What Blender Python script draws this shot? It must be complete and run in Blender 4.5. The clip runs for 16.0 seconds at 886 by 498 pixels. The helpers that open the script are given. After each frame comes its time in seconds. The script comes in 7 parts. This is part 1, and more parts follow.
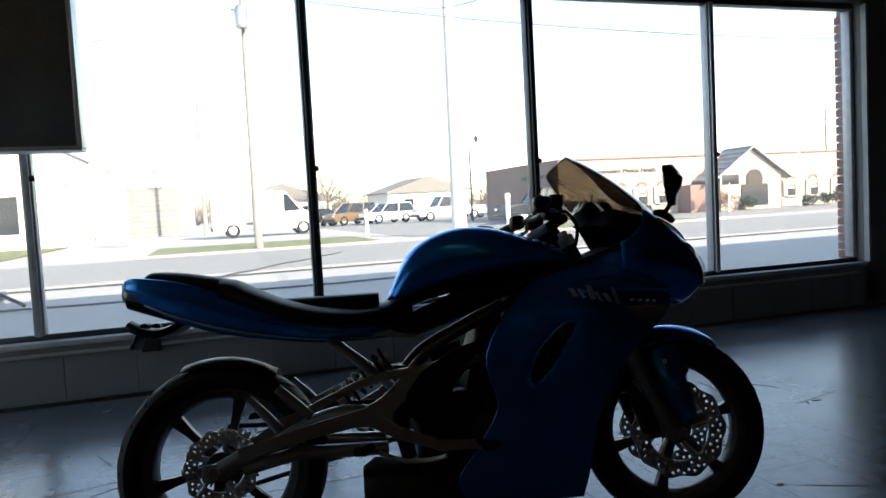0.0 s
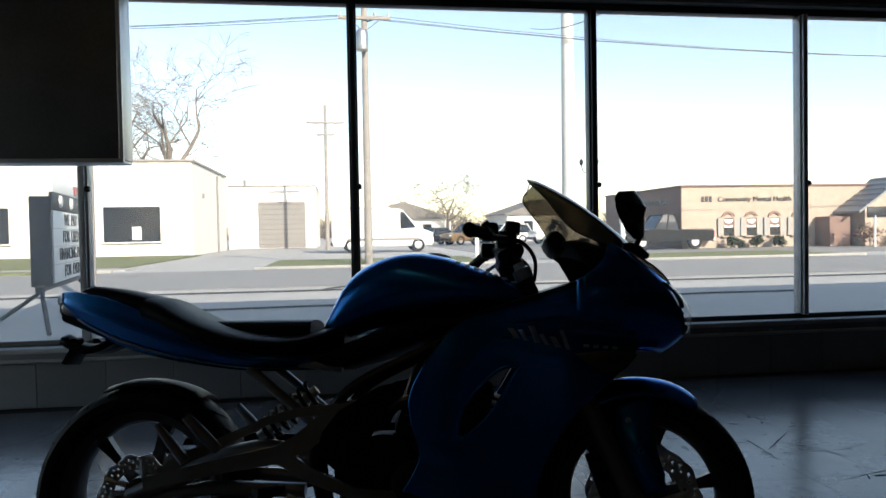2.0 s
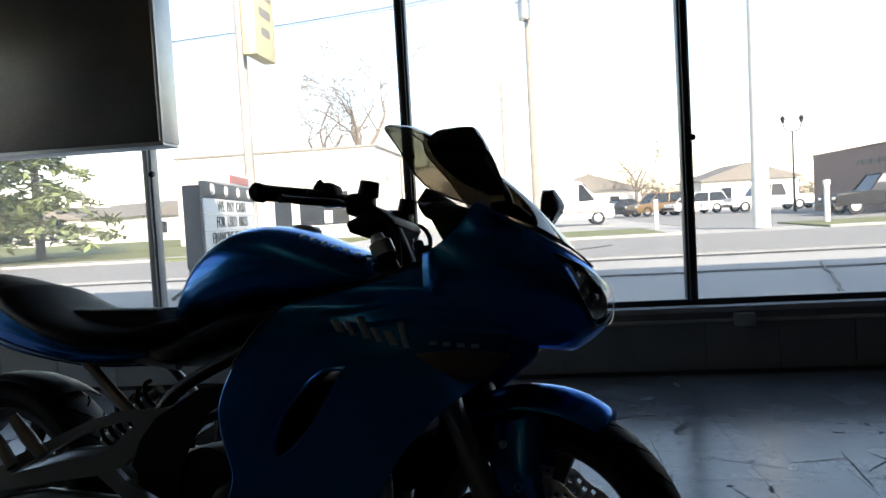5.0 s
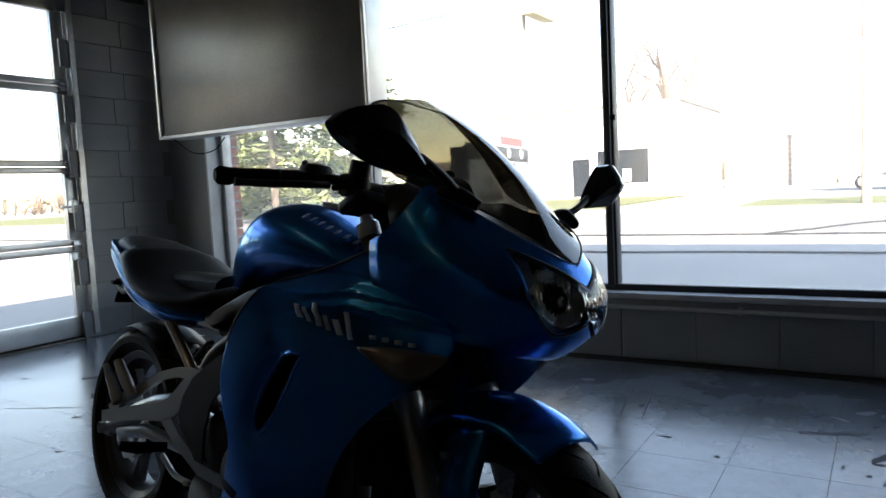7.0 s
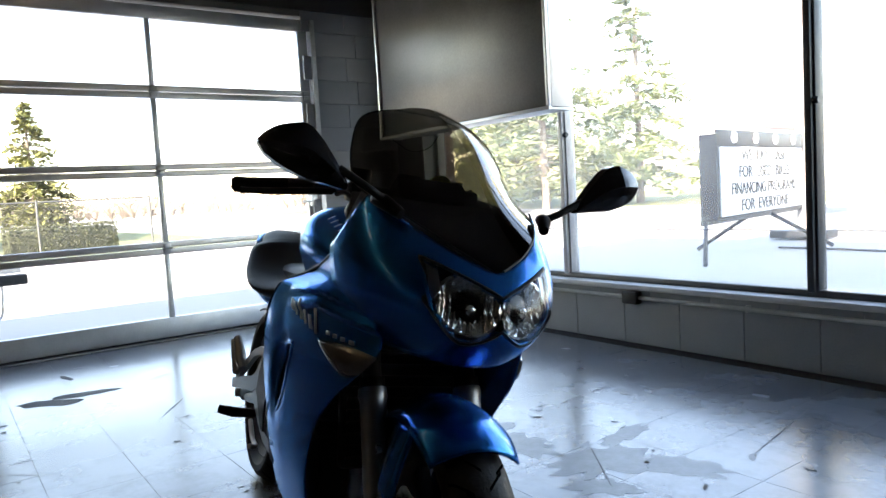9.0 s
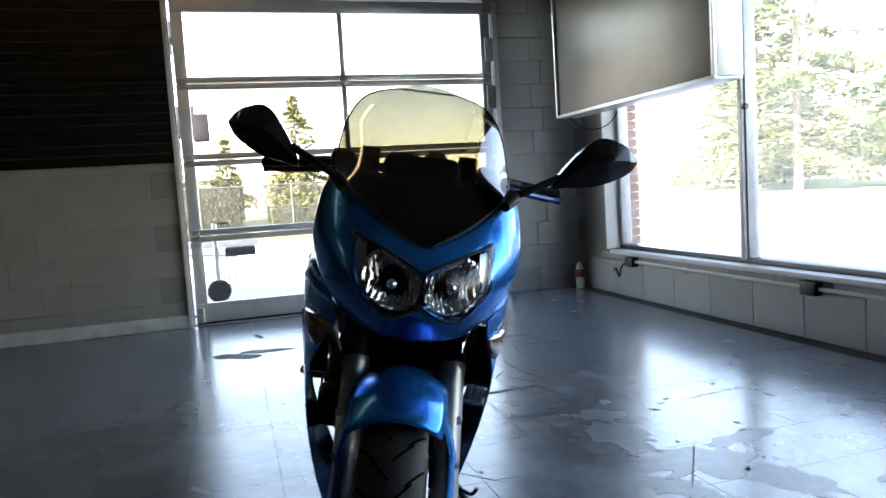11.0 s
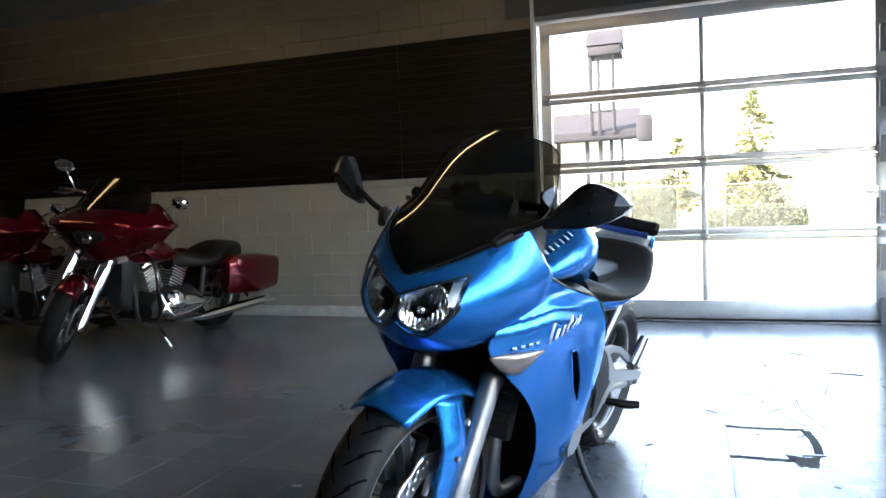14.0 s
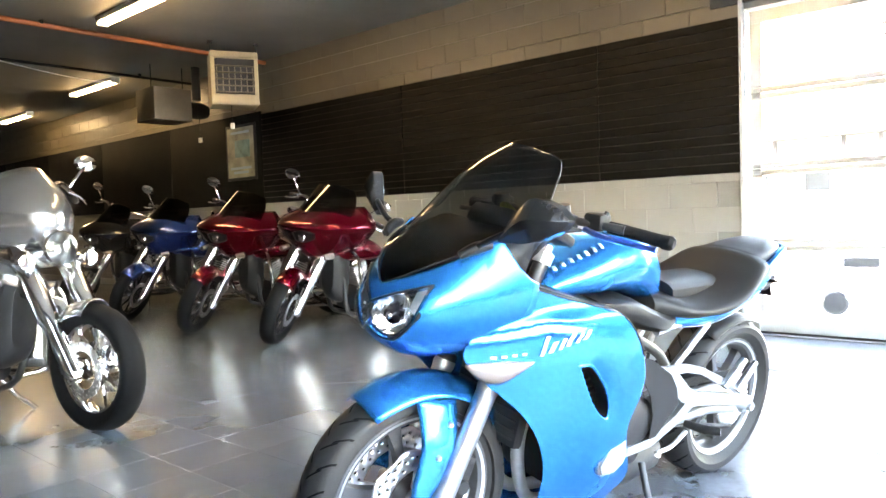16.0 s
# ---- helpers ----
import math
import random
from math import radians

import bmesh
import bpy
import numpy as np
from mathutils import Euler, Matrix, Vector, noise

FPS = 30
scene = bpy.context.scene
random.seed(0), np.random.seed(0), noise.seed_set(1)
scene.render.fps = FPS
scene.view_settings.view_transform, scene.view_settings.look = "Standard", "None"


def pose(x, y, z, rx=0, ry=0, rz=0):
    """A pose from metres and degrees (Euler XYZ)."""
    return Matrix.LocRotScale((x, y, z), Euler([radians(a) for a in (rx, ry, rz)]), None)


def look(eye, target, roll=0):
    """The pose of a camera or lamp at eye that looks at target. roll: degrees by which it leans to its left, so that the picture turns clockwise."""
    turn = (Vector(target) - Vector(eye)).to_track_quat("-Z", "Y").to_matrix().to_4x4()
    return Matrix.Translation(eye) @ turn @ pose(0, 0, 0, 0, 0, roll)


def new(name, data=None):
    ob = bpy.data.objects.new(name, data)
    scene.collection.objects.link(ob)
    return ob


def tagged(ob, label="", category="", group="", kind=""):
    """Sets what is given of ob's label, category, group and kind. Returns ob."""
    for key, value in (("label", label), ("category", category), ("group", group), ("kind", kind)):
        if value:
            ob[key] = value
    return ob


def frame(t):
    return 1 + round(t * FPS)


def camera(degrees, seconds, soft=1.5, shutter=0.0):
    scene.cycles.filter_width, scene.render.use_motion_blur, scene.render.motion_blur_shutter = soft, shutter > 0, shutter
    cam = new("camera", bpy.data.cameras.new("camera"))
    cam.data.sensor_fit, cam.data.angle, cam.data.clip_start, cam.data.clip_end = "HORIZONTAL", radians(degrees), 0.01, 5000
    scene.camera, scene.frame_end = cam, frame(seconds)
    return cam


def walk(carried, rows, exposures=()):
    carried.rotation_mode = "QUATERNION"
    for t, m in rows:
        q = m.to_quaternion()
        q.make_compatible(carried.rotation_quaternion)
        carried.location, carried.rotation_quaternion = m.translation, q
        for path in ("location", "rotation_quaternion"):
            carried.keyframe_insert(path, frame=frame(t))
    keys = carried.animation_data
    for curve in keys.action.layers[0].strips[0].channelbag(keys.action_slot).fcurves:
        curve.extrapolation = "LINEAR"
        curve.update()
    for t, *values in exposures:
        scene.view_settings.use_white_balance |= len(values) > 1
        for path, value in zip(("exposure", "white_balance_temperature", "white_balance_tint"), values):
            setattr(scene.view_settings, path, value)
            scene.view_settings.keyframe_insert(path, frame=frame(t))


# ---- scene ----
cam = camera(63.8, 16.0)
PATH = [
    (0, (0.351, 1.061, 1.051), (0.961, 2.962, 0.93), -3.1),
    (0.5, (0.501, 1.013, 1.066), (0.95, 2.96, 0.987), -1.3),
    (1, (0.647, 1.053, 1.059), (1.019, 3.018, 1.017), -0.2),
    (1.5, (0.788, 1.098, 1.052), (1.125, 3.069, 1.029), -0.1),
    (2, (0.915, 1.141, 1.043), (1.195, 3.12, 0.993), -1.0),
    (2.5, (1.071, 1.152, 1.047), (1.115, 3.151, 0.998), -2.6),
    (3, (1.223, 1.14, 1.049), (1.083, 3.134, 0.993), -2.3),
    (3.5, (1.345, 1.213, 1.041), (1.185, 3.206, 0.985), -3.0),
    (6, (2.022, 1.78, 0.964), (1.53, 3.713, 0.819), -3.4),
    (6.5, (2.157, 1.853, 1.0), (1.438, 3.712, 0.834), -3.5),
    (7, (2.327, 1.92, 0.999), (1.273, 3.611, 0.829), -2.9),
    (7.5, (2.491, 2.002, 0.98), (1.286, 3.585, 0.77), -2.1),
    (8, (2.609, 2.112, 0.977), (1.332, 3.635, 0.75), -2.6),
    (8.5, (2.692, 2.217, 0.996), (1.245, 3.583, 0.789), -2.4),
    (9, (2.808, 2.31, 0.997), (1.186, 3.47, 0.842), -3.4),
    (9.5, (2.932, 2.417, 1.006), (1.179, 3.369, 0.866), -2.8),
    (10, (2.965, 2.539, 0.968), (1.13, 3.322, 0.831), -2.7),
    (12.5, (3.185, 3.189, 0.95), (1.2, 3.296, 0.724), -3.4),
    (13, (3.187, 3.349, 0.977), (1.208, 3.169, 0.756), -2.5),
    (13.5, (3.234, 3.501, 0.987), (1.293, 3.045, 0.825), -2.7),
    (14, (3.281, 3.685, 0.991), (1.398, 3.019, 0.88), -2.2),
    (14.5, (3.261, 3.841, 0.965), (1.404, 3.111, 0.84), -2.4),
    (15, (3.195, 3.992, 0.979), (1.426, 3.067, 0.858), -2.0),
    (15.5, (3.123, 4.118, 0.982), (1.47, 2.998, 0.875), -1.9),
    (16, (3.031, 4.297, 0.998), (1.518, 2.991, 0.912), -1.9),
]
walk(cam, [(t, look(eye, target, roll)) for t, eye, target, roll in PATH],
     exposures=[(0, 2.0, 7100, 15), (0.5, 1.78, 7100, 15), (1, 1.42, 7100, 15), (2, 1.25, 7100, 15), (3.5, 1.4, 7200, 16), (6, 2.15, 7400, 18), (7, 2.6, 7500, 19), (8, 3.1, 7500, 19), (9, 3.5, 7500, 20), (10, 3.52, 7500, 20), (12.5, 4.55, 7400, 20), (13.5, 4.62, 7400, 20), (14.5, 5.15, 7500, 20), (15.2, 5.95, 7600, 20), (16, 6.97, 8350, 21)])

# ---- world, sun, lamps ----
SUN_AZ, SUN_EL = radians(155.6), radians(27)
world = bpy.data.worlds.new("world")
scene.world = world
world.use_nodes = True
wn = world.node_tree
sky = wn.nodes.new("ShaderNodeTexSky")
sky.sky_type, sky.sun_disc = "NISHITA", False
sky.sun_elevation, sky.sun_rotation = SUN_EL, SUN_AZ
sky.dust_density, sky.air_density, sky.ozone_density = 0.5, 1.0, 0.4
wn.links.new(sky.outputs[0], wn.nodes["Background"].inputs[0])
wn.nodes["Background"].inputs[1].default_value = 0.14
sun_data = bpy.data.lights.new("sun", "SUN")
sun_data.energy, sun_data.angle, sun_data.color = 4.2, radians(0.6), (1.0, 0.95, 0.87)
sun = new("sun", sun_data)
sun_dir = Vector((math.sin(SUN_AZ) * math.cos(SUN_EL), math.cos(SUN_AZ) * math.cos(SUN_EL), math.sin(SUN_EL)))
sun.matrix_world = look(sun_dir * 60, (0, 0, 0))


# ---- materials ----
def mat(name, c, r=0.5, m=0.0, var=0.15, scale=6.0, bump=0.08, bscale=70.0, coat=0.0, rvar=0.12, island=0.0, spec=0.5):
    mt = bpy.data.materials.new(name)
    mt.use_nodes = True
    nt = mt.node_tree
    b = nt.nodes["Principled BSDF"]
    tc = nt.nodes.new("ShaderNodeTexCoord")

    def noise_at(sc, det):
        n = nt.nodes.new("ShaderNodeTexNoise")
        n.inputs["Scale"].default_value, n.inputs["Detail"].default_value = sc, det
        nt.links.new(tc.outputs["Object"], n.inputs["Vector"])
        return n
    n1, n2 = noise_at(scale, 4.0), noise_at(bscale, 3.0)
    mx = nt.nodes.new("ShaderNodeMath")
    mx.operation = "MULTIPLY_ADD"
    mx.inputs[1].default_value = 0.3
    nt.links.new(n2.outputs["Fac"], mx.inputs[0])
    sc = nt.nodes.new("ShaderNodeMath")
    sc.operation = "MULTIPLY"
    sc.inputs[1].default_value = 0.7
    nt.links.new(n1.outputs["Fac"], sc.inputs[0])
    nt.links.new(sc.outputs[0], mx.inputs[2])
    fac = mx.outputs[0]
    if island:
        oi = nt.nodes.new("ShaderNodeObjectInfo")
        ge = nt.nodes.new("ShaderNodeNewGeometry")
        ad = nt.nodes.new("ShaderNodeMath")
        ad.operation = "ADD"
        nt.links.new(oi.outputs["Random"], ad.inputs[0])
        nt.links.new(ge.outputs["Random Per Island"], ad.inputs[1])
        md = nt.nodes.new("ShaderNodeMath")
        md.operation = "FRACT"
        nt.links.new(ad.outputs[0], md.inputs[0])
        mi = nt.nodes.new("ShaderNodeMix")
        mi.inputs[0].default_value = island
        nt.links.new(fac, mi.inputs[2])
        nt.links.new(md.outputs[0], mi.inputs[3])
        fac = mi.outputs[0]
    ramp = nt.nodes.new("ShaderNodeValToRGB")
    ramp.color_ramp.elements[0].position, ramp.color_ramp.elements[1].position = 0.25, 0.75
    ramp.color_ramp.elements[0].color = (*[max(0, k * (1 - var)) for k in c], 1)
    ramp.color_ramp.elements[1].color = (*[min(1, k * (1 + var)) for k in c], 1)
    nt.links.new(fac, ramp.inputs[0])
    nt.links.new(ramp.outputs[0], b.inputs["Base Color"])
    mr = nt.nodes.new("ShaderNodeMapRange")
    mr.inputs[3].default_value, mr.inputs[4].default_value = max(0.02, r - rvar * r), min(1, r + rvar * r)
    nt.links.new(n1.outputs["Fac"], mr.inputs[0])
    nt.links.new(mr.outputs[0], b.inputs["Roughness"])
    b.inputs["Metallic"].default_value = m
    b.inputs["Coat Weight"].default_value = coat
    b.inputs["Coat Roughness"].default_value = 0.04
    b.inputs["Specular IOR Level"].default_value = spec
    if bump:
        bp = nt.nodes.new("ShaderNodeBump")
        bp.inputs["Strength"].default_value, bp.inputs["Distance"].default_value = bump, 0.01
        nt.links.new(n2.outputs["Fac"], bp.inputs["Height"])
        nt.links.new(bp.outputs[0], b.inputs["Normal"])
    return mt


def glass_mat(name, tint=(1, 1, 1), gloss=1.0, rough=0.0, veil=0.0):
    """A thin pane: clear or tinted, with a Fresnel gloss and a lens-flare veil."""
    mt = bpy.data.materials.new(name)
    mt.use_nodes = True
    nt = mt.node_tree
    nt.nodes.remove(nt.nodes["Principled BSDF"])
    tr, gl = nt.nodes.new("ShaderNodeBsdfTransparent"), nt.nodes.new("ShaderNodeBsdfGlossy")
    tr.inputs[0].default_value = (*tint, 1)
    gl.inputs["Roughness"].default_value = rough
    lw, pw, ml, mix = nt.nodes.new("ShaderNodeLayerWeight"), nt.nodes.new("ShaderNodeMath"), nt.nodes.new("ShaderNodeMath"), nt.nodes.new("ShaderNodeMixShader")
    lw.inputs[0].default_value = 0.5
    pw.operation, pw.inputs[1].default_value = "POWER", 5.0
    ml.operation = "MULTIPLY_ADD"
    ml.inputs[1].default_value, ml.inputs[2].default_value = 0.9 * gloss, 0.05 * gloss
    nt.links.new(lw.outputs["Facing"], pw.inputs[0])
    nt.links.new(pw.outputs[0], ml.inputs[0])
    nt.links.new(ml.outputs[0], mix.inputs[0])
    nt.links.new(tr.outputs[0], mix.inputs[1])
    nt.links.new(gl.outputs[0], mix.inputs[2])
    top = mix
    if veil:
        # lens flare over the view, put into the glass as a translucent layer
        film, haze = nt.nodes.new("ShaderNodeBsdfTranslucent"), nt.nodes.new("ShaderNodeMixShader")
        film.inputs[0].default_value = (0.9, 0.9, 0.9, 1)
        tc, ns, mr = nt.nodes.new("ShaderNodeTexCoord"), nt.nodes.new("ShaderNodeTexNoise"), nt.nodes.new("ShaderNodeMapRange")
        ns.inputs["Scale"].default_value, ns.inputs["Detail"].default_value = 1.1, 5.0
        mr.inputs[3].default_value, mr.inputs[4].default_value = veil * 0.6, veil * 1.4
        nt.links.new(tc.outputs["Object"], ns.inputs["Vector"])
        nt.links.new(ns.outputs["Fac"], mr.inputs[0])
        nt.links.new(mr.outputs[0], haze.inputs[0])
        nt.links.new(mix.outputs[0], haze.inputs[1])
        nt.links.new(film.outputs[0], haze.inputs[2])
        top = haze
    nt.links.new(top.outputs[0], nt.nodes["Material Output"].inputs[0])
    return mt


def glow_mat(name, c, strength):
    mt = bpy.data.materials.new(name)
    mt.use_nodes = True
    b = mt.node_tree.nodes["Principled BSDF"]
    b.inputs["Base Color"].default_value = (0.9, 0.9, 0.88, 1)
    b.inputs["Emission Color"].default_value = (*c, 1)
    b.inputs["Emission Strength"].default_value = strength
    return mt


def floor_mat(name, c):
    """Worn, waxed floor tile: smears, scuffs and dull patches in gloss and colour."""
    mt = mat(name, c, 0.24, var=0.13, scale=1.2, bump=0.0, bscale=60, island=0.5, rvar=0.1, spec=1.0)
    nt = mt.node_tree
    b = nt.nodes["Principled BSDF"]
    ge = nt.nodes.new("ShaderNodeNewGeometry")
    n = nt.nodes.new("ShaderNodeTexNoise")
    n.inputs["Scale"].default_value, n.inputs["Detail"].default_value, n.inputs["Distortion"].default_value = 1.7, 9, 0.0
    nt.links.new(ge.outputs["Position"], n.inputs["Vector"])
    mr = nt.nodes.new("ShaderNodeMapRange")
    mr.inputs[1].default_value, mr.inputs[2].default_value = 0.2, 0.8
    mr.inputs[3].default_value, mr.inputs[4].default_value = 0.19, 0.28
    nt.links.new(n.outputs["Fac"], mr.inputs[0])
    nt.links.new(mr.outputs[0], b.inputs["Roughness"])
    n3 = nt.nodes.new("ShaderNodeTexNoise")
    n3.inputs["Scale"].default_value, n3.inputs["Detail"].default_value, n3.inputs["Distortion"].default_value = 2.6, 10, 0.0
    nt.links.new(ge.outputs["Position"], n3.inputs["Vector"])
    rp = nt.nodes.new("ShaderNodeValToRGB")
    rp.color_ramp.elements[0].position, rp.color_ramp.elements[1].position = 0.32, 0.6
    rp.color_ramp.elements[0].color, rp.color_ramp.elements[1].color = (0.90, 0.90, 0.905, 1), (1.02, 1.02, 1.02, 1)
    nt.links.new(n3.outputs["Fac"], rp.inputs[0])
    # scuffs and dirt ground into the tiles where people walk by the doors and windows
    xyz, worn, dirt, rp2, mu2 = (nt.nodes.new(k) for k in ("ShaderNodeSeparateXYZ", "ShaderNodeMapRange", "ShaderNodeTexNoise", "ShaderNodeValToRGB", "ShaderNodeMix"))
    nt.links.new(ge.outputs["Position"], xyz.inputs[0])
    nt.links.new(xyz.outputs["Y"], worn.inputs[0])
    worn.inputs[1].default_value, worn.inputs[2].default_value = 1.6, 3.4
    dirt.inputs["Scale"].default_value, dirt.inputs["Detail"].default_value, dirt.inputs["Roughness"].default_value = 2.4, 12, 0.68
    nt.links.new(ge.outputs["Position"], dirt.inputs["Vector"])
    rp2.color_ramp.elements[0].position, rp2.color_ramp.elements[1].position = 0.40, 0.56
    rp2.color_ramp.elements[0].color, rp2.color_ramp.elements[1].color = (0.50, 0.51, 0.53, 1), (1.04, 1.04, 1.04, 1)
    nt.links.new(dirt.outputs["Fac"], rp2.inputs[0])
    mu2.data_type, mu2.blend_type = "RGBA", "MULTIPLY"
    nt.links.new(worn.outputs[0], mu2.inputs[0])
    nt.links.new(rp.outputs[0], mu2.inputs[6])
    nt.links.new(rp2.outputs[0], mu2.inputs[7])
    mu = nt.nodes.new("ShaderNodeMix")
    mu.data_type, mu.blend_type = "RGBA", "MULTIPLY"
    mu.inputs[0].default_value = 1.0
    src = b.inputs["Base Color"].links[0].from_socket
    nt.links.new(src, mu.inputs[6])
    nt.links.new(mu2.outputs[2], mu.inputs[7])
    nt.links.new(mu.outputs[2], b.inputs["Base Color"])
    return mt


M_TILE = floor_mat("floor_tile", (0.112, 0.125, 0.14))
M_GROUT = mat("tile_joint", (0.03, 0.03, 0.031), 0.8, bump=0.3)
M_BLOCK = mat("painted_block", (0.195, 0.193, 0.18), 0.4, var=0.12, scale=3, bump=0.3, bscale=90, island=0.16)
M_BLOCK2 = mat("grey_painted_block", (0.22, 0.228, 0.24), 0.5, var=0.16, scale=3, bump=0.35, bscale=90, island=0.25)
M_MORTAR = mat("block_joint", (0.16, 0.16, 0.152), 0.8, bump=0.3)
M_WALL = mat("painted_wall", (0.20, 0.207, 0.207), 0.6, var=0.14, scale=2, bump=0.15)
M_BROWNWALL = mat("dark_brown_wall", (0.03, 0.027, 0.025), 0.6, var=0.25, scale=2)
M_DARK = mat("dark_header_panel", (0.035, 0.036, 0.038), 0.6, var=0.3, scale=3)
M_CEIL = mat("ceiling_paint", (0.20, 0.188, 0.164), 0.75, var=0.2, scale=1.6, bump=0.15)
M_SLAT = mat("black_slat", (0.0035, 0.0032, 0.0032), 0.5, var=0.4, scale=4, bump=0.06, island=0.3, spec=0.12)
M_GROOVE = mat("slat_groove", (0.010, 0.009, 0.008), 0.5)
M_BLACKPANEL = mat("black_wall_panel", (0.0045, 0.0042, 0.0042), 0.6, var=0.4, scale=3, spec=0.12)
M_FRAME = mat("dark_window_frame", (0.035, 0.04, 0.045), 0.42, m=0.4, var=0.3, scale=12)
M_FRAMEL = mat("pale_window_frame", (0.42, 0.43, 0.44), 0.4, m=0.3, var=0.2, scale=12)
M_ALU = mat("door_aluminium", (0.62, 0.63, 0.64), 0.36, m=0.55, var=0.12, scale=9, bump=0.05)
M_STEEL = mat("galvanised_steel", (0.45, 0.46, 0.47), 0.38, m=0.9, var=0.2, scale=20)
M_IRON = mat("dark_iron", (0.018, 0.018, 0.019), 0.5, m=0.5, var=0.3)
M_SILL = mat("sill_paint", (0.42, 0.43, 0.43), 0.45, var=0.15, scale=7)
M_COVE = mat("cove_base_paint", (0.28, 0.285, 0.28), 0.5, var=0.3, scale=9)
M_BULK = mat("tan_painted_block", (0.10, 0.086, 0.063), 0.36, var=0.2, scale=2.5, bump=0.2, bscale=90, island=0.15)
# both panes carry the flare veil over the view outside
M_PANE = glass_mat("window_pane", (0.93, 0.95, 0.94), 0.25, veil=0.06)
M_DOORPANE = glass_mat("door_pane", (0.93, 0.95, 0.94), 0.25, veil=0.005)
M_BRICK = mat("red_brick", (0.24, 0.085, 0.055), 0.85, var=0.3, scale=14, bump=0.5, bscale=110, island=0.6)
M_SIGNBACK = mat("sign_cabinet_metal", (0.15, 0.15, 0.148), 0.34, m=0.35, var=0.35, scale=2.2, bump=0.06)
M_TUBE = glow_mat("fluorescent_tube", (1.0, 0.78, 0.42), 0.58)
M_BEIGE = mat("beige_enamel", (0.36, 0.30, 0.19), 0.45, var=0.14)
M_TANMETAL = mat("dull_tan_sheet_metal", (0.13, 0.11, 0.08), 0.5, m=0.3, var=0.2)
M_RUST = mat("rust_orange_paint", (0.35, 0.10, 0.035), 0.6, var=0.25)
M_WHITE = mat("white_paint", (0.72, 0.72, 0.70), 0.5, var=0.08)
M_RED = mat("red_enamel", (0.35, 0.015, 0.015), 0.4)

M_BLUE = mat("candy_blue_paint", (0.0, 0.135, 0.43), 0.26, m=0.78, var=0.05, scale=4, bump=0.0, coat=0.35, spec=0.2)
M_BLUE.node_tree.nodes["Principled BSDF"].inputs["Specular Tint"].default_value = (0.1, 0.6, 1.0, 1)
M_BLUEDK = mat("dark_blue_paint", (0.006, 0.035, 0.18), 0.28, m=0.5, var=0.08, bump=0.02, coat=1.0)
M_RUBBER = mat("tyre_rubber", (0.009, 0.009, 0.0096), 0.58, var=0.35, scale=16, bump=0.1, bscale=200, spec=0.2)
M_DARKRUBBER = mat("black_rubber", (0.004, 0.004, 0.0043), 0.7, var=0.3, scale=16, bump=0.1, bscale=200, spec=0.08)
M_TREAD = mat("tread_groove", (0.003, 0.003, 0.003), 0.9, bump=0, spec=0.0)
M_BLACK = mat("black_plastic", (0.006, 0.006, 0.0064), 0.42, var=0.25, scale=14, bump=0.12, bscale=400, spec=0.12)
M_JETPLASTIC = mat("glossy_black_plastic", (0.008, 0.008, 0.0085), 0.18, var=0.2, scale=14, bump=0.0, spec=0.3)
M_MATT = mat("engine_black", (0.010, 0.010, 0.011), 0.5, m=0.0, var=0.3, scale=18, spec=0.16)
M_SEAT = mat("black_vinyl", (0.006, 0.006, 0.0062), 0.48, var=0.2, scale=10, bump=0.15, bscale=320, spec=0.16)
M_SILVER = mat("silver_paint", (0.30, 0.31, 0.32), 0.38, m=0.92, var=0.08, scale=12, bump=0.03)
M_FRAMEGREY = mat("dull_frame_paint", (0.06, 0.058, 0.055), 0.42, m=0.9, var=0.12, scale=12)
M_RIM = mat("dark_grey_wheel", (0.07, 0.07, 0.074), 0.35, m=0.7, var=0.15, scale=20)
M_CHROME = mat("chrome", (0.86, 0.86, 0.87), 0.07, m=1.0, var=0.03, bump=0)
M_REFLECTOR = mat("lamp_reflector", (0.62, 0.61, 0.58), 0.12, m=1.0, var=0.03, bump=0)
M_DISC = mat("brake_steel", (0.55, 0.55, 0.56), 0.3, m=1.0, var=0.1, scale=30)
M_SMOKE = glass_mat("smoked_screen", (0.085, 0.075, 0.056), 1.0, 0.02)
M_DARKSCREEN = glass_mat("black_tinted_screen", (0.03, 0.028, 0.026), 1.0, 0.02)
M_LENS = glass_mat("clear_lens", (0.94, 0.96, 0.97), 1.0)
M_AMBER = mat("pale_signal_lens", (0.12, 0.10, 0.094), 0.2, m=0.3, coat=0.6)
M_TAIL = mat("red_tail_lens", (0.4, 0.01, 0.015), 0.15, coat=1.0)
M_LIME = mat("lime_dial_face", (0.55, 0.62, 0.02), 0.4)
M_MIRROR = mat("mirror_glass", (0.9, 0.9, 0.9), 0.02, m=1.0, var=0.01, bump=0)
M_PALEBLUE = mat("pale_blue_grey", (0.28, 0.34, 0.40), 0.4, m=0.3, var=0.04)


# ---- mesh helpers ----
def part(name, bm, material, parent=None, label="", flat=False, sharp=38, solid=0.0, kind=""):
    me = bpy.data.meshes.new(name)
    bmesh.ops.recalc_face_normals(bm, faces=bm.faces[:])
    bm.to_mesh(me)
    bm.free()
    me.materials.append(material)
    if not flat:
        me.shade_smooth()
        me.set_sharp_from_angle(angle=radians(sharp))
    ob = new(name, me)
    ob.parent = parent
    if solid:
        md = ob.modifiers.new("thickness", "SOLIDIFY")
        md.thickness, md.offset = solid, -1
    if label or kind:
        tagged(ob, label, kind=kind)
    return ob


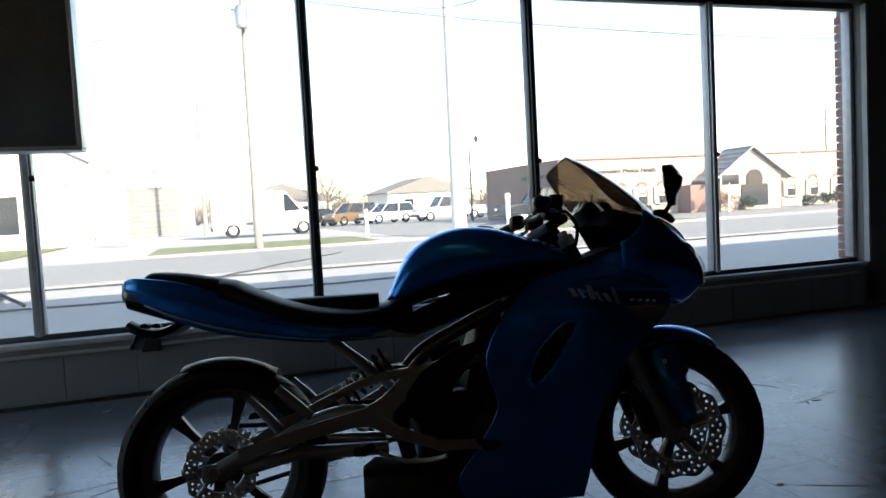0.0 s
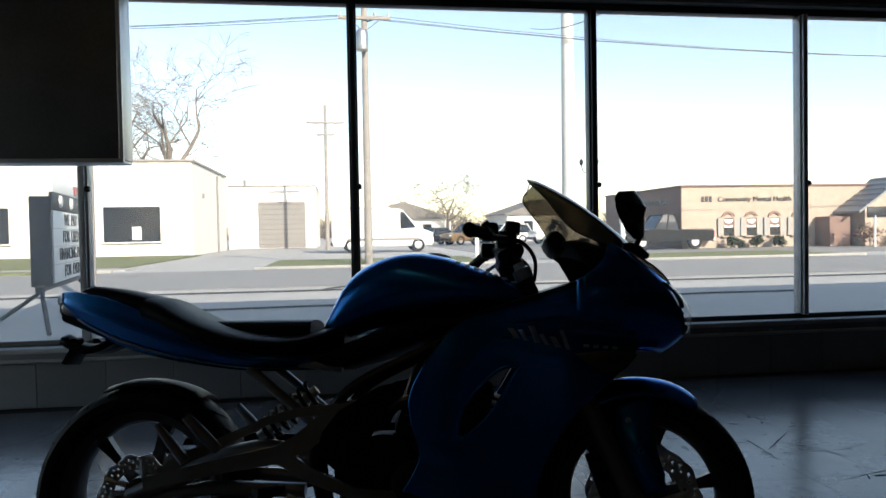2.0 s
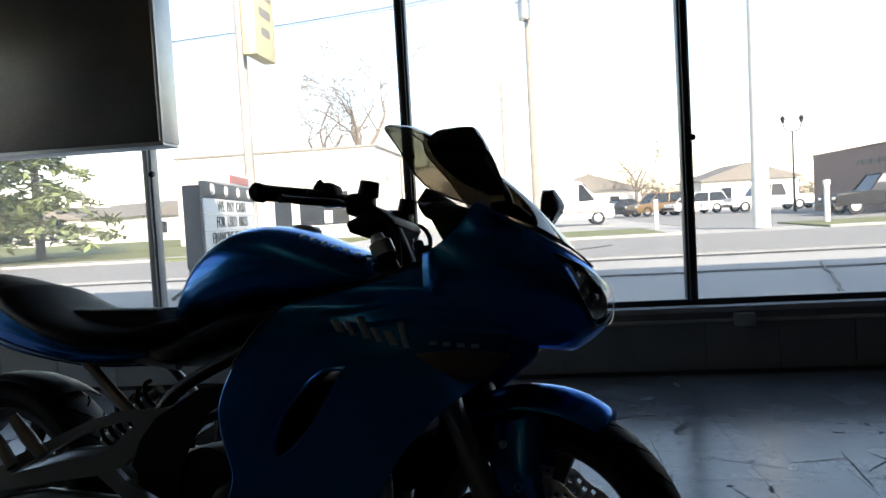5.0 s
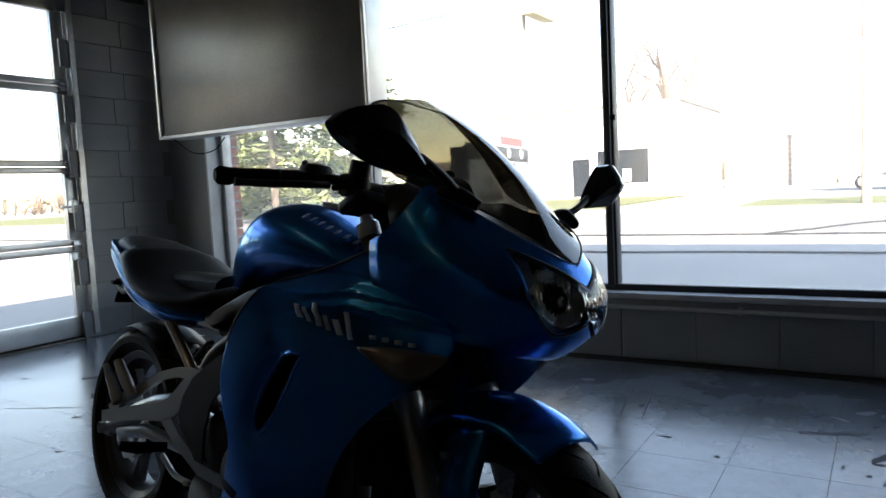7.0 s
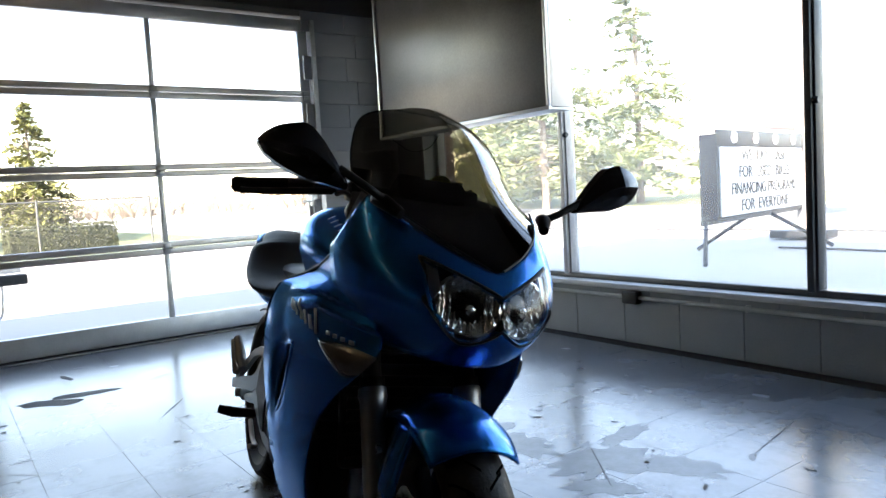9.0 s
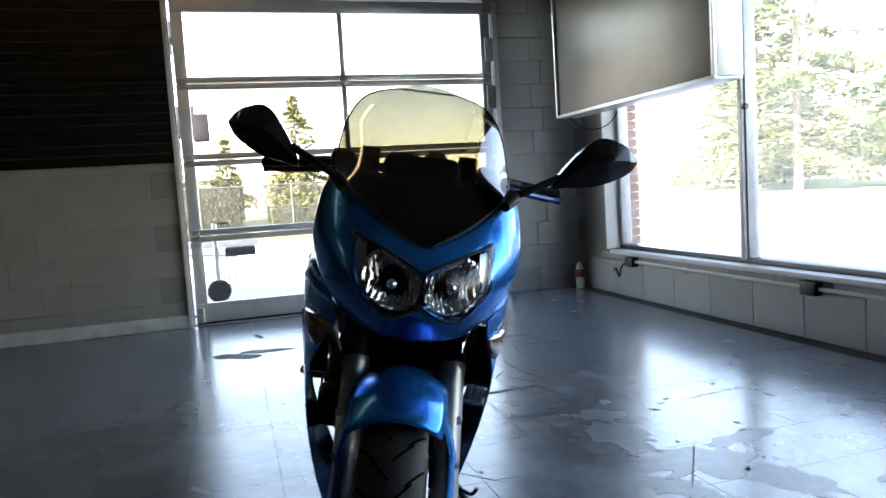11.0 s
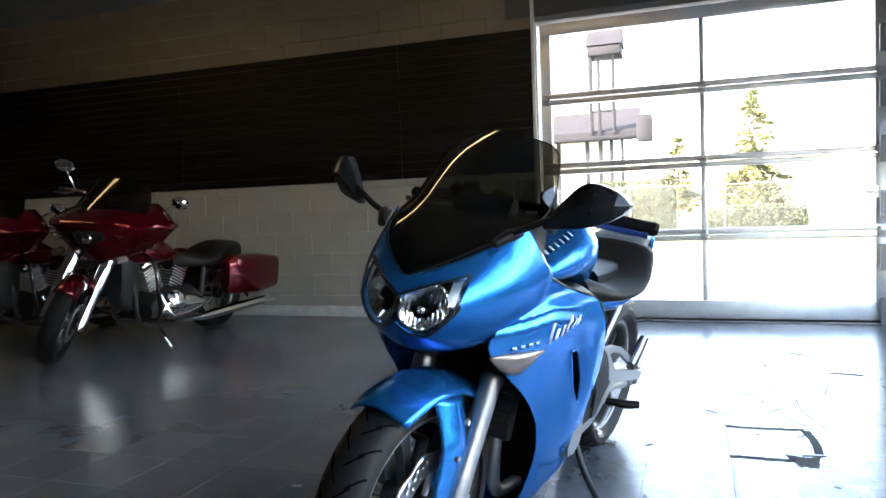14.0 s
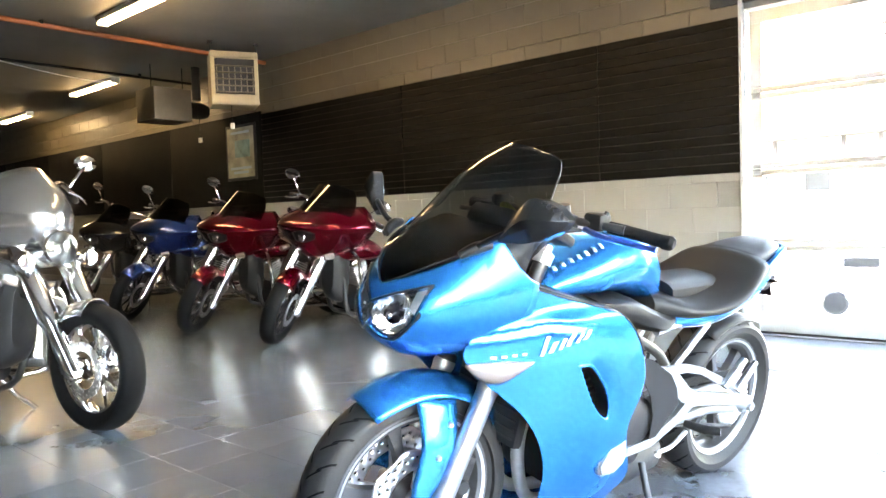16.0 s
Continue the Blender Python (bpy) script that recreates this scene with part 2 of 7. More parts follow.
def thing(name, m, label, category, group="", kind=""):
    ob = new(name)
    ob.empty_display_size = 0.1
    ob.matrix_basis = m
    return tagged(ob, label, category, group, kind)


def cv(*pts):
    """A smooth curve through a few (x, y) pairs."""
    xs, ys = [p[0] for p in pts], [p[1] for p in pts]

    def slope(i):
        a, b = max(0, i - 1), min(len(xs) - 1, i + 1)
        return (ys[b] - ys[a]) / (xs[b] - xs[a])

    def f(x):
        if x <= xs[0]:
            return ys[0]
        if x >= xs[-1]:
            return ys[-1]
        i = max(k for k in range(len(xs) - 1) if xs[k] <= x)
        d = xs[i + 1] - xs[i]
        t = (x - xs[i]) / d
        return (ys[i] * (2 * t ** 3 - 3 * t * t + 1) + slope(i) * d * (t ** 3 - 2 * t * t + t)
                + ys[i + 1] * (3 * t * t - 2 * t ** 3) + slope(i + 1) * d * (t ** 3 - t * t))
    return f


def box(bm, c, s, bev=0.0, rot=None):
    m = Matrix.Translation(c) @ (rot.to_4x4() if rot is not None else Matrix.Identity(4)) @ Matrix.Diagonal((*s, 1))
    g = bmesh.ops.create_cube(bm, size=1, matrix=m)
    if bev:
        es = list({e for v in g["verts"] for e in v.link_edges})
        bmesh.ops.bevel(bm, geom=es, offset=bev, segments=2, affect="EDGES", profile=0.5)
    return bm


def grid(bm, rows, closed=False, caps=False):
    """Quads over rows of points; closed joins each row's end to its start."""
    vs = [[bm.verts.new(p) for p in r] for r in rows]
    n = len(rows[0])
    for a, b in zip(vs, vs[1:]):
        for i in range(n if closed else n - 1):
            j = (i + 1) % n
            bm.faces.new((a[i], a[j], b[j], b[i]))
    if caps:
        bm.faces.new(vs[0])
        bm.faces.new(vs[-1])
    return bm


def tube(bm, pts, r, n=10):
    """A round bar along points; r is one radius or one for each point."""
    pts = [Vector(p) for p in pts]
    rs = r if isinstance(r, (list, tuple)) else [r] * len(pts)
    rows, side = [], None
    for i, p in enumerate(pts):
        d = (pts[min(i + 1, len(pts) - 1)] - pts[max(i - 1, 0)]).normalized()
        if side is None:
            side = d.orthogonal().normalized()
        side = (side - d * side.dot(d)).normalized()
        o = d.cross(side)
        rows.append([p + rs[i] * (math.cos(a) * side + math.sin(a) * o) for a in (2 * math.pi * k / n for k in range(n))])
    return grid(bm, rows, True, True)


def arc(pts, n=8):
    """Points along a smooth line through a few points."""
    ks = range(len(pts))
    fs = [cv(*[(k, p[i]) for k, p in zip(ks, pts)]) for i in range(3)]
    m = (len(pts) - 1) * n
    return [tuple(f(k / n) for f in fs) for k in range(m + 1)]


def lathe(bm, prof, c, n=48, axis="y"):
    """Turns (radius, offset) pairs about the y axis (or x, z) through c."""
    rows = []
    for k in range(n):
        a = 2 * math.pi * k / n
        row = []
        for r, o in prof:
            p = {"y": (r * math.cos(a), o, r * math.sin(a)), "z": (r * math.cos(a), r * math.sin(a), o), "x": (o, r * math.cos(a), r * math.sin(a))}[axis]
            row.append(Vector(c) + Vector(p))
        rows.append(row)
    rows.append(rows[0])
    vs = [[bm.verts.new(p) for p in r] for r in rows[:-1]]
    for i in range(n):
        a, b = vs[i], vs[(i + 1) % n]
        for j in range(len(prof) - 1):
            bm.faces.new((a[j], a[j + 1], b[j + 1], b[j]))
    bmesh.ops.remove_doubles(bm, verts=bm.verts[:], dist=1e-5)
    return bm


def slab(bm, outline, y0, y1):
    """A flat plate: an outline of (x, z) between two depths y0 and y1."""
    a = [bm.verts.new((x, y0, z)) for x, z in outline]
    b = [bm.verts.new((x, y1, z)) for x, z in outline]
    bm.faces.new(a)
    bm.faces.new(b[::-1])
    n = len(a)
    for i in range(n):
        bm.faces.new((a[i], b[i], b[(i + 1) % n], a[(i + 1) % n]))
    return bm


def flat_bar(bm, line, wide, y0, y1):
    """A cast flat bar along (x, z) points with a width at each, between two depths."""
    left, right = [], []
    for i, (x, z) in enumerate(line):
        a, b = line[max(0, i - 1)], line[min(len(line) - 1, i + 1)]
        d = math.hypot(b[0] - a[0], b[1] - a[1])
        nx, nz = -(b[1] - a[1]) / d * wide[i] / 2, (b[0] - a[0]) / d * wide[i] / 2
        left.append((x + nx, z + nz))
        right.append((x - nx, z - nz))
    return slab(bm, left + right[::-1], y0, y1)


def ring(s, w, h0, h1, n=24, p=2.6):
    """A rounded section across the bike at s, half width w, from h0 to h1."""
    out = []
    for k in range(n):
        a = 2 * math.pi * k / n
        ca, sa = math.cos(a), math.sin(a)
        out.append((s, w * math.copysign(abs(ca) ** (2 / p), ca), (h0 + h1) / 2 + (h1 - h0) / 2 * math.copysign(abs(sa) ** (2 / p), sa)))
    return out


def words(text, size, depth=0.004, align="CENTER"):
    """A mesh of letters in the x-z plane."""
    cu = bpy.data.curves.new("letters", "FONT")
    cu.body, cu.size, cu.extrude, cu.align_x, cu.align_y = text, size, depth, align, "CENTER"
    ob = new("letters", cu)
    me = bpy.data.meshes.new_from_object(ob.evaluated_get(bpy.context.evaluated_depsgraph_get()))
    bpy.data.objects.remove(ob)
    bpy.data.curves.remove(cu)
    bm = bmesh.new()
    bm.from_mesh(me)
    bpy.data.meshes.remove(me)
    bmesh.ops.rotate(bm, verts=bm.verts[:], cent=(0, 0, 0), matrix=Matrix.Rotation(radians(90), 3, "X"))
    return bm


def B():
    return bmesh.new()


# ---- the showroom ----
XW, YG, CEIL, YS, XE = -2.82, 5.917, 3.22, -17.0, 8.4
YI, SILL, WTOP = 5.80, 0.385, 2.56
WX0, WX1 = -2.2, 5.70
DY0, DY1, DTOP = 2.43, 5.09, 2.56
GZ = -0.12


def wall(name, boxes, material, label):
    bm = B()
    for c0, c1 in boxes:
        box(bm, [(a + b) / 2 for a, b in zip(c0, c1)], [b - a for a, b in zip(c0, c1)])
    return tagged(part(name, bm, material, flat=True), label, "wall", kind="structure")


wall_window = wall("wall_north", [((-3.02, YI + 0.09, -0.3), (WX0, 6.04, 4.2)), ((WX1, YI, -0.3), (26.0, 6.04, 4.2)),
                                 ((WX0, YI + 0.016, -0.3), (WX1, 6.04, 0.34)), ((WX0, YI, WTOP + 0.03), (WX1, 6.04, 4.2))], M_WALL,
                   "painted masonry wall with a low sill under shop windows")
wall_door = wall("wall_west", [((-3.02, YS, -0.3), (XW - 0.016, DY0, 4.2)), ((-3.02, DY1, -0.3), (XW - 0.016, YI + 0.09, 4.2)),
                              ((-3.02, DY0, DTOP), (XW - 0.016, DY1, 4.2))], M_MORTAR, "painted concrete block wall with the glazed overhead door")
# end walls out of view, added dark to cut the light they bounce
wall("wall_south", [((-3.02, YS - 0.2, -0.3), (XE + 0.2, YS, 4.2))], M_BROWNWALL, "unseen dark wall closing the far end")
wall("wall_east", [((XE, YS, -0.3), (XE + 0.2, 6.04, 4.2))], M_BROWNWALL, "unseen dark wall closing the room")
bm = B()
box(bm, (2.7, -5.45, CEIL + 0.06), (11.4, 23.1, 0.12))
ceiling = tagged(part("ceiling", bm, M_CEIL, flat=True), "grey painted flat ceiling with stains", "ceiling", kind="structure")
bm = B()
box(bm, (11.5, -5.45, 4.28), (29.2, 23.3, 0.16))
tagged(part("roof", bm, M_WALL, flat=True), "flat roof deck over the showroom", "roof", kind="structure")
bm = B()
box(bm, ((WX0 + WX1) / 2 + 1.0, YI - 0.012, (WTOP + 0.05 + CEIL) / 2), (WX1 - WX0 + 3.4, 0.02, CEIL - WTOP - 0.05))
part("header_panel", bm, M_DARK, wall_window, "dark panel over the windows", flat=True)
bm = B()
box(bm, (XW + 0.002, (DY0 + DY1) / 2 + 0.2, (DTOP + 0.04 + CEIL) / 2), (0.03, DY1 - DY0 + 0.9, CEIL - DTOP - 0.05))
part("header_panel", bm, M_DARK, wall_door, "dark panel over the door", flat=True)
bm = B()
box(bm, (2.7, -5.45, -0.16), (11.4, 23.1, 0.308))
floor = tagged(part("floor", bm, M_GROUT, flat=True), "waxed grey floor tiles, worn, with dark joints", "floor", kind="structure")

# window: frame members, panes, sill
window = thing("window_1", pose(0, 0, 0), "row of tall shop windows in dark metal frames", "window", kind="structure")
MULL = (-0.684, 1.003, 2.645, 4.222)
for x in MULL:
    bm = B()
    box(bm, (x, YG - 0.01, (SILL + WTOP) / 2), (0.062, 0.085, WTOP - SILL - 0.02), 0.006)
    box(bm, (x, YG - 0.06, (SILL + WTOP) / 2), (0.035, 0.03, WTOP - SILL - 0.02), 0.004)
    part("mullion", bm, M_FRAMEL if x in (MULL[0], MULL[3]) else M_FRAME, window)
    bm = B()
    lathe(bm, [(0, -0.02), (0.016, -0.02), (0.02, 0), (0.014, 0.012), (0, 0.012)], (x + 0.035, YG - 0.055, 1.345), 12, "x")
    part("frame_bolt", bm, M_FRAME, window)
bm = B()
box(bm, ((WX0 + WX1) / 2, YG - 0.005, SILL - 0.005), (WX1 - WX0 - 0.01, 0.09, 0.05), 0.006)
part("bottom_rail", bm, M_FRAME, window)
bm = B()
box(bm, ((WX0 + WX1) / 2, YG - 0.005, WTOP + 0.005), (WX1 - WX0 - 0.01, 0.09, 0.05), 0.006)
part("top_rail", bm, M_FRAME, window)
for x in (WX0 + 0.025, WX1 - 0.025):
    bm = B()
    box(bm, (x, YG - 0.005, (SILL + WTOP) / 2), (0.04, 0.09, WTOP - SILL - 0.06), 0.005)
    part("side_rail", bm, M_FRAMEL, window)
edges_x = [WX0 + 0.045, *MULL, WX1 - 0.045]
for a, b in zip(edges_x, edges_x[1:]):
    bm = B()
    box(bm, ((a + b) / 2, YG + 0.004, (SILL + WTOP) / 2), (b - a - 0.05, 0.006, WTOP - SILL - 0.045))
    part("pane", bm, M_PANE, window, flat=True).visible_shadow = False
bm = B()
box(bm, ((WX0 + WX1) / 2, (YI - 0.035 + YG - 0.052) / 2, 0.3545), (WX1 - WX0 - 0.004, YG - 0.052 - YI + 0.035, 0.033), 0.006)
part("window_sill", bm, M_SILL, window, "pale painted sill board, chipped")
for x, sx in ((WX0 - 0.012, 0.02), (WX1 + 0.012, 0.02)):
    bm = B()
    box(bm, (x, YI + 0.03, (0.375 + WTOP) / 2), (sx, 0.165, WTOP - 0.375))
    part("jamb_trim", bm, M_SILL, window, flat=True)

# overhead door: five rails, stiles, panes, hinges, tracks
door = thing("door_1", pose(0, 0, 0), "glazed aluminium overhead door, closed", "overhead door", kind="structure")
DX = XW - 0.075
RAILS = (0.706, 1.30, 1.895)
DL, DC, DR = 2.51, 3.765, 5.02
for z, hh in ((0.095, 0.15), (2.49, 0.10)):
    bm = B()
    box(bm, (DX, (DL + DR) / 2, z), (0.05, DR - DL + 0.1, hh), 0.005)
    part("rail", bm, M_ALU, door)
for z in RAILS:
    for dz in (-0.026, 0.026):
        bm = B()
        box(bm, (DX, (DL + DR) / 2, z + dz), (0.05, DR - DL + 0.1, 0.046), 0.006)
        part("rail", bm, M_ALU, door)
ZB = [0.17, *RAILS, 2.44]
for k in range(4):
    z0, z1 = ZB[k] + (0.05 if k else 0), ZB[k + 1] - (0.05 if k < 3 else 0)
    for y, wd in ((DL - 0.005, 0.09), (DC, 0.04), (DR + 0.005, 0.09)):
        bm = B()
        box(bm, (DX, y, (z0 + z1) / 2), (0.045, wd, z1 - z0), 0.004)
        part("stile", bm, M_ALU, door)
    for a, b in ((DL, DC), (DC, DR)):
        bm = B()
        box(bm, (DX - 0.005, (a + b) / 2, (z0 + z1) / 2), (0.006, b - a - 0.04, z1 - z0 + 0.02))
        part("pane", bm, M_DOORPANE, door, flat=True).visible_shadow = False
hinge = None
for z in RAILS:
    for y in (DL, DC, DR):
        bm = B()
        box(bm, (DX + 0.034, y, z), (0.02, 0.055, 0.075), 0.004)
        tube(bm, [(DX + 0.046, y - 0.035, z), (DX + 0.046, y + 0.035, z)], 0.009, 8)
        part("hinge", bm, M_STEEL, door)
for y in (DL - 0.075, DR + 0.06):
    bm = B()
    box(bm, (DX + 0.06, y, 1.28), (0.05, 0.02, 2.5), 0.004)
    box(bm, (DX + 0.086, y + (0.012 if y > 4 else -0.012), 1.28), (0.006, 0.04, 2.5))
    part("track", bm, M_STEEL, door)
bm = B()
box(bm, (DX + 0.05, DR - 0.01, 1.0), (0.05, 0.05, 0.09), 0.006)
box(bm, (DX + 0.06, DR - 0.06, 1.0), (0.02, 0.1, 0.02), 0.004)
part("latch", bm, M_ALU, door, "pale latch block")
for y in (DL - 0.02, DR + 0.02):
    bm = B()
    box(bm, (DX + 0.045, y, 0.08), (0.035, 0.06, 0.12), 0.005)
    tube(bm, [(DX + 0.06, y - 0.02, 0.08), (DX + 0.06, y + 0.06 * (1 if y > 4 else -1), 0.08)], 0.012, 8)
    part("corner_bracket", bm, M_STEEL, door)
bm = B()
box(bm, (DX, (DL + DR) / 2, 0.012), (0.04, DR - DL + 0.1, 0.022))
part("bottom_seal", bm, M_RUBBER, door, flat=True)

# ---- the blue sport motorcycle ----
bike = thing("motorcycle", pose(0.322, 3.250, -0.002, -10, 0, -11.2), "bright blue sport motorcycle leaning on its side stand", "motorcycle")
RA, FA = Vector((0.005, 0, 0.308)), Vector((1.428, 0, 0.298))
STEER = Matrix.Translation((1.428, 0, 0.298)) @ Matrix.Rotation(radians(-5), 4, Vector((-0.4, 0, 0.916))) @ Matrix.Translation((-1.428, 0, -0.298))


def tyre_bm(c, rad, half, grooves=0):
    bm = B()
    rim = 0.222
    prof = [(rim, -half * 0.62), (rim + 0.02, -half * 0.8), (rad - 0.055, -half * 0.97), (rad - 0.034, -half), (rad - 0.018, -half * 0.86),
            (rad - 0.006, -half * 0.52), (rad - 0.001, -half * 0.22), (rad, 0)]
    prof += [(r, -o) for r, o in prof[-2::-1]]
    return lathe(bm, prof, c, 72)


CROWN = ((0, 0), (0.22, 0.001), (0.52, 0.006), (0.86, 0.018), (1, 0.034))


def groove_bm(c, rad, half, n, slant):
    """Thin slanted tread cuts lying on the tyre's crown."""
    def crown(f):
        for (a, u), (b, v) in zip(CROWN, CROWN[1:]):
            if f <= b:
                return u + (v - u) * (f - a) / (b - a)
        return CROWN[-1][1]
    bm = B()
    for k in range(n):
        for sd in (-1, 1):
            a0 = 2 * math.pi * (k + (0.5 if sd > 0 else 0)) / n
            for a, f0, f1 in ((a0, 0.05, 0.60), (a0 + 0.10, 0.40, 0.93)):
                rows = []
                for i in range(12):
                    f = f0 + (f1 - f0) * i / 11
                    rr = rad + 0.0007 - crown(f)
                    ang = a + slant * (f - f0)
                    row = []
                    for da in (-0.011, 0.011):
                        row.append((c[0] + rr * math.cos(ang + da), c[1] + sd * f * half, c[2] + rr * math.sin(ang + da)))
                    rows.append(row)
                grid(bm, rows)
    return bm


def disc_bm(c, r0, r1, lobes, n=96, m=6):
    """A petal brake disc with drilled rows of holes."""
    bm = B()
    def pt(i, j):
        a = 2 * math.pi * i / n
        r = r0 + (r1 - r0) * j / m
        if j == m:
            r += 0.005 * math.cos(lobes * a)
        return bm.verts.new((c[0] + r * math.cos(a), c[1], c[2] + r * math.sin(a)))
    vs = [[pt(i, j) for j in range(m + 1)] for i in range(n)]
    for i in range(n):
        for j in range(m):
            if (j in (1, 3)) and (i + j) % 4 == 1 or (j == 4 and i % 4 == 0):
                continue
            bm.faces.new((vs[i][j], vs[(i + 1) % n][j], vs[(i + 1) % n][j + 1], vs[i][j + 1]))
    return bm


def sport_wheel(c, rad, half, front):
    w = part("wheel", lathe(B(), [(0.02, -0.055), (0.045, -0.055), (0.05, -0.02), (0.05, 0.02), (0.045, 0.055), (0.02, 0.055)], c, 24), M_RIM, bike, "dark grey six-spoke wheel")
    part("tyre", tyre_bm(c, rad, half), M_RUBBER, w, "worn black tyre with slanted tread")
    part("tread", groove_bm(c, rad, half, 26, 0.22), M_TREAD, w, kind="stuff")
    part("rim", lathe(B(), [(0.224, -half * 0.6), (0.232, -half * 0.68), (0.226, -half * 0.7), (0.205, -half * 0.55), (0.198, -half * 0.3), (0.196, 0),
                            (0.198, half * 0.3), (0.205, half * 0.55), (0.226, half * 0.7), (0.232, half * 0.68), (0.224, half * 0.6)], c, 64), M_RIM, w)
    part("rim_stripe", lathe(B(), [(0.214, half * 0.655), (0.222, half * 0.705)], c, 64), M_STEEL, w)
    for k in range(6):
        a = 2 * math.pi * k / 6 + 0.25
        bm = B()
        rows = []
        for i in range(7):
            r = 0.038 + 0.165 * i / 6
            wd = 0.021 - 0.009 * math.sin(math.pi * i / 6)
            ctr = Vector(c) + Vector((r * math.cos(a), 0, r * math.sin(a)))
            t = Vector((-math.sin(a), 0, math.cos(a)))
            rows.append([ctr + t * wd * x + Vector((0, y, 0)) for x, y in ((-1, -0.014), (1, -0.014), (1, 0.014), (-1, 0.014))])
        grid(bm, rows, True, True)
        part("spoke", bm, M_RIM, w)
    for sd in ((-1, 1) if front else (-1,)):
        cc = (c[0], c[1] + sd * 0.066, c[2])
        part("brake_disc", disc_bm(cc, 0.098 if front else 0.068, 0.15 if front else 0.11, 10), M_DISC, w, "drilled petal brake disc", solid=0.005)
        for k in range(5):
            a = 2 * math.pi * k / 5
            part("disc_arm", tube(B(), [(c[0] + 0.045 * math.cos(a), c[1] + sd * 0.055, c[2] + 0.045 * math.sin(a)),
                                        (cc[0] + 0.102 * math.cos(a + 0.2), cc[1], cc[2] + 0.102 * math.sin(a + 0.2))], 0.008, 8), M_DISC, w)
    return w


rear = sport_wheel(RA, 0.31, 0.078, False)
front = sport_wheel(FA, 0.299, 0.06, True)
part("sprocket", disc_bm((RA[0], 0.088, RA[2]), 0.05, 0.1, 42, 84, 4), M_STEEL, rear, solid=0.006)
front.matrix_basis = STEER


def steered(name, bm, material, label="", parent=None, **k):
    ob = part(name, bm, material, parent or bike, label, **k)
    if parent is None:
        ob.matrix_basis = STEER
    return ob


# fork: stanchions above, silver lower legs, calipers
TOP = Vector((1.075, 0, 1.0))
fork_dir = (TOP - Vector((1.395, 0, 0.305))).normalized()
for sd in (-1, 1):
    foot = Vector((1.395, sd * 0.104, 0.305))
    leg = steered("fork_leg", tube(B(), [foot - fork_dir * 0.03, foot, foot + fork_dir * 0.10, foot + fork_dir * 0.30, foot + fork_dir * 0.315, foot + fork_dir * 0.33],
                                   [0.02, 0.03, 0.027, 0.0275, 0.031, 0.029], 18), M_SILVER, "silver lower fork leg")
    steered("stanchion", tube(B(), [foot + fork_dir * 0.32, foot + fork_dir * 0.66], 0.0205, 16), M_IRON)
    cap = foot + fork_dir * 0.66
    steered("fork_cap", tube(B(), [cap, cap + fork_dir * 0.03, cap + fork_dir * 0.035, cap + fork_dir * 0.05], [0.026, 0.026, 0.016, 0.014], 14), M_STEEL)
    steered("dust_seal", tube(B(), [foot + fork_dir * 0.328, foot + fork_dir * 0.35], 0.027, 16), M_RUBBER)
    bm = B()
    box(bm, foot + Vector((-0.075, -sd * 0.03, 0.05)), (0.055, 0.045, 0.12), 0.012, Matrix.Rotation(radians(-20), 3, "Y"))
    tube(bm, [foot + Vector((-0.075, -sd * 0.008, 0.08)), foot + Vector((-0.075, sd * 0.005, 0.08))], 0.018, 12)
    tube(bm, [foot + Vector((-0.07, -sd * 0.008, 0.03)), foot + Vector((-0.07, sd * 0.005, 0.03))], 0.018, 12)
    steered("brake_caliper", bm, M_MATT)
    pts = arc([foot + Vector((-0.08, 0, 0.12)), foot + Vector((-0.11, 0, 0.24)), foot + Vector((-0.17, 0, 0.4)), foot + Vector((-0.25, -sd * 0.02, 0.56))], 6)
    steered("brake_hose", tube(B(), pts, 0.006, 8), M_RUBBER)
steered("axle", tube(B(), [(1.428, -0.13, 0.298), (1.428, 0.13, 0.298)], 0.013, 14), M_STEEL)

# front mudguard: crown over the tyre and a skirt down each fork leg
bm = B()
rows = []
for i in range(25):
    a = radians(60 + 84 * i / 24)
    tip = max(0, 1 - i / 5)
    rad = 0.316 + 0.004 * math.sin(math.pi * i / 24)
    hw = 0.092 * (1 - 0.10 * tip ** 1.8) * (1 - 0.35 * max(0, (i - 18) / 6))
    row = []
    for j in range(15):
        f = -1 + 2 * j / 14
        drop = 0.034 * abs(f) ** 2.2 - 0.010 * (1 - abs(f)) + 0.010 * tip ** 2 * (1 - abs(f))
        row.append((FA[0] + (rad - drop) * math.cos(a), f * hw, FA[2] + (rad - drop) * math.sin(a)))
    rows.append(row)
grid(bm, rows)
fender = steered("front_mudguard", bm, M_BLUE, "glossy blue front mudguard", solid=0.004)
for sd in (-1, 1):
    bm = B()
    rows = []
    for i in range(14):
        t = i / 13
        z = 0.575 - 0.245 * t
        s0 = 1.40 + 0.055 * t - 0.02 * math.sin(math.pi * t)
        wd = 0.082 - 0.034 * t
        if t > 0.9:
            wd *= 0.8
        row = []
        for j in range(7):
            f = -1 + j / 3
            row.append((s0 + wd * f * 0.75, sd * (0.085 + 0.034 * min(1, t * 2.2) - 0.014 * f * f), z + 0.01 * f))
        rows.append(row)
    grid(bm, rows)
    steered("mudguard_skirt", bm, M_BLUE, parent=fender, solid=0.004)
    for z, s in ((0.52, 1.385), (0.44, 1.415)):
        steered("bolt", lathe(B(), [(0, 0.006), (0.006, 0.006), (0.008, 0), (0.008, -0.004)], (s, sd * 0.12, z), 10), M_STEEL, parent=fender)

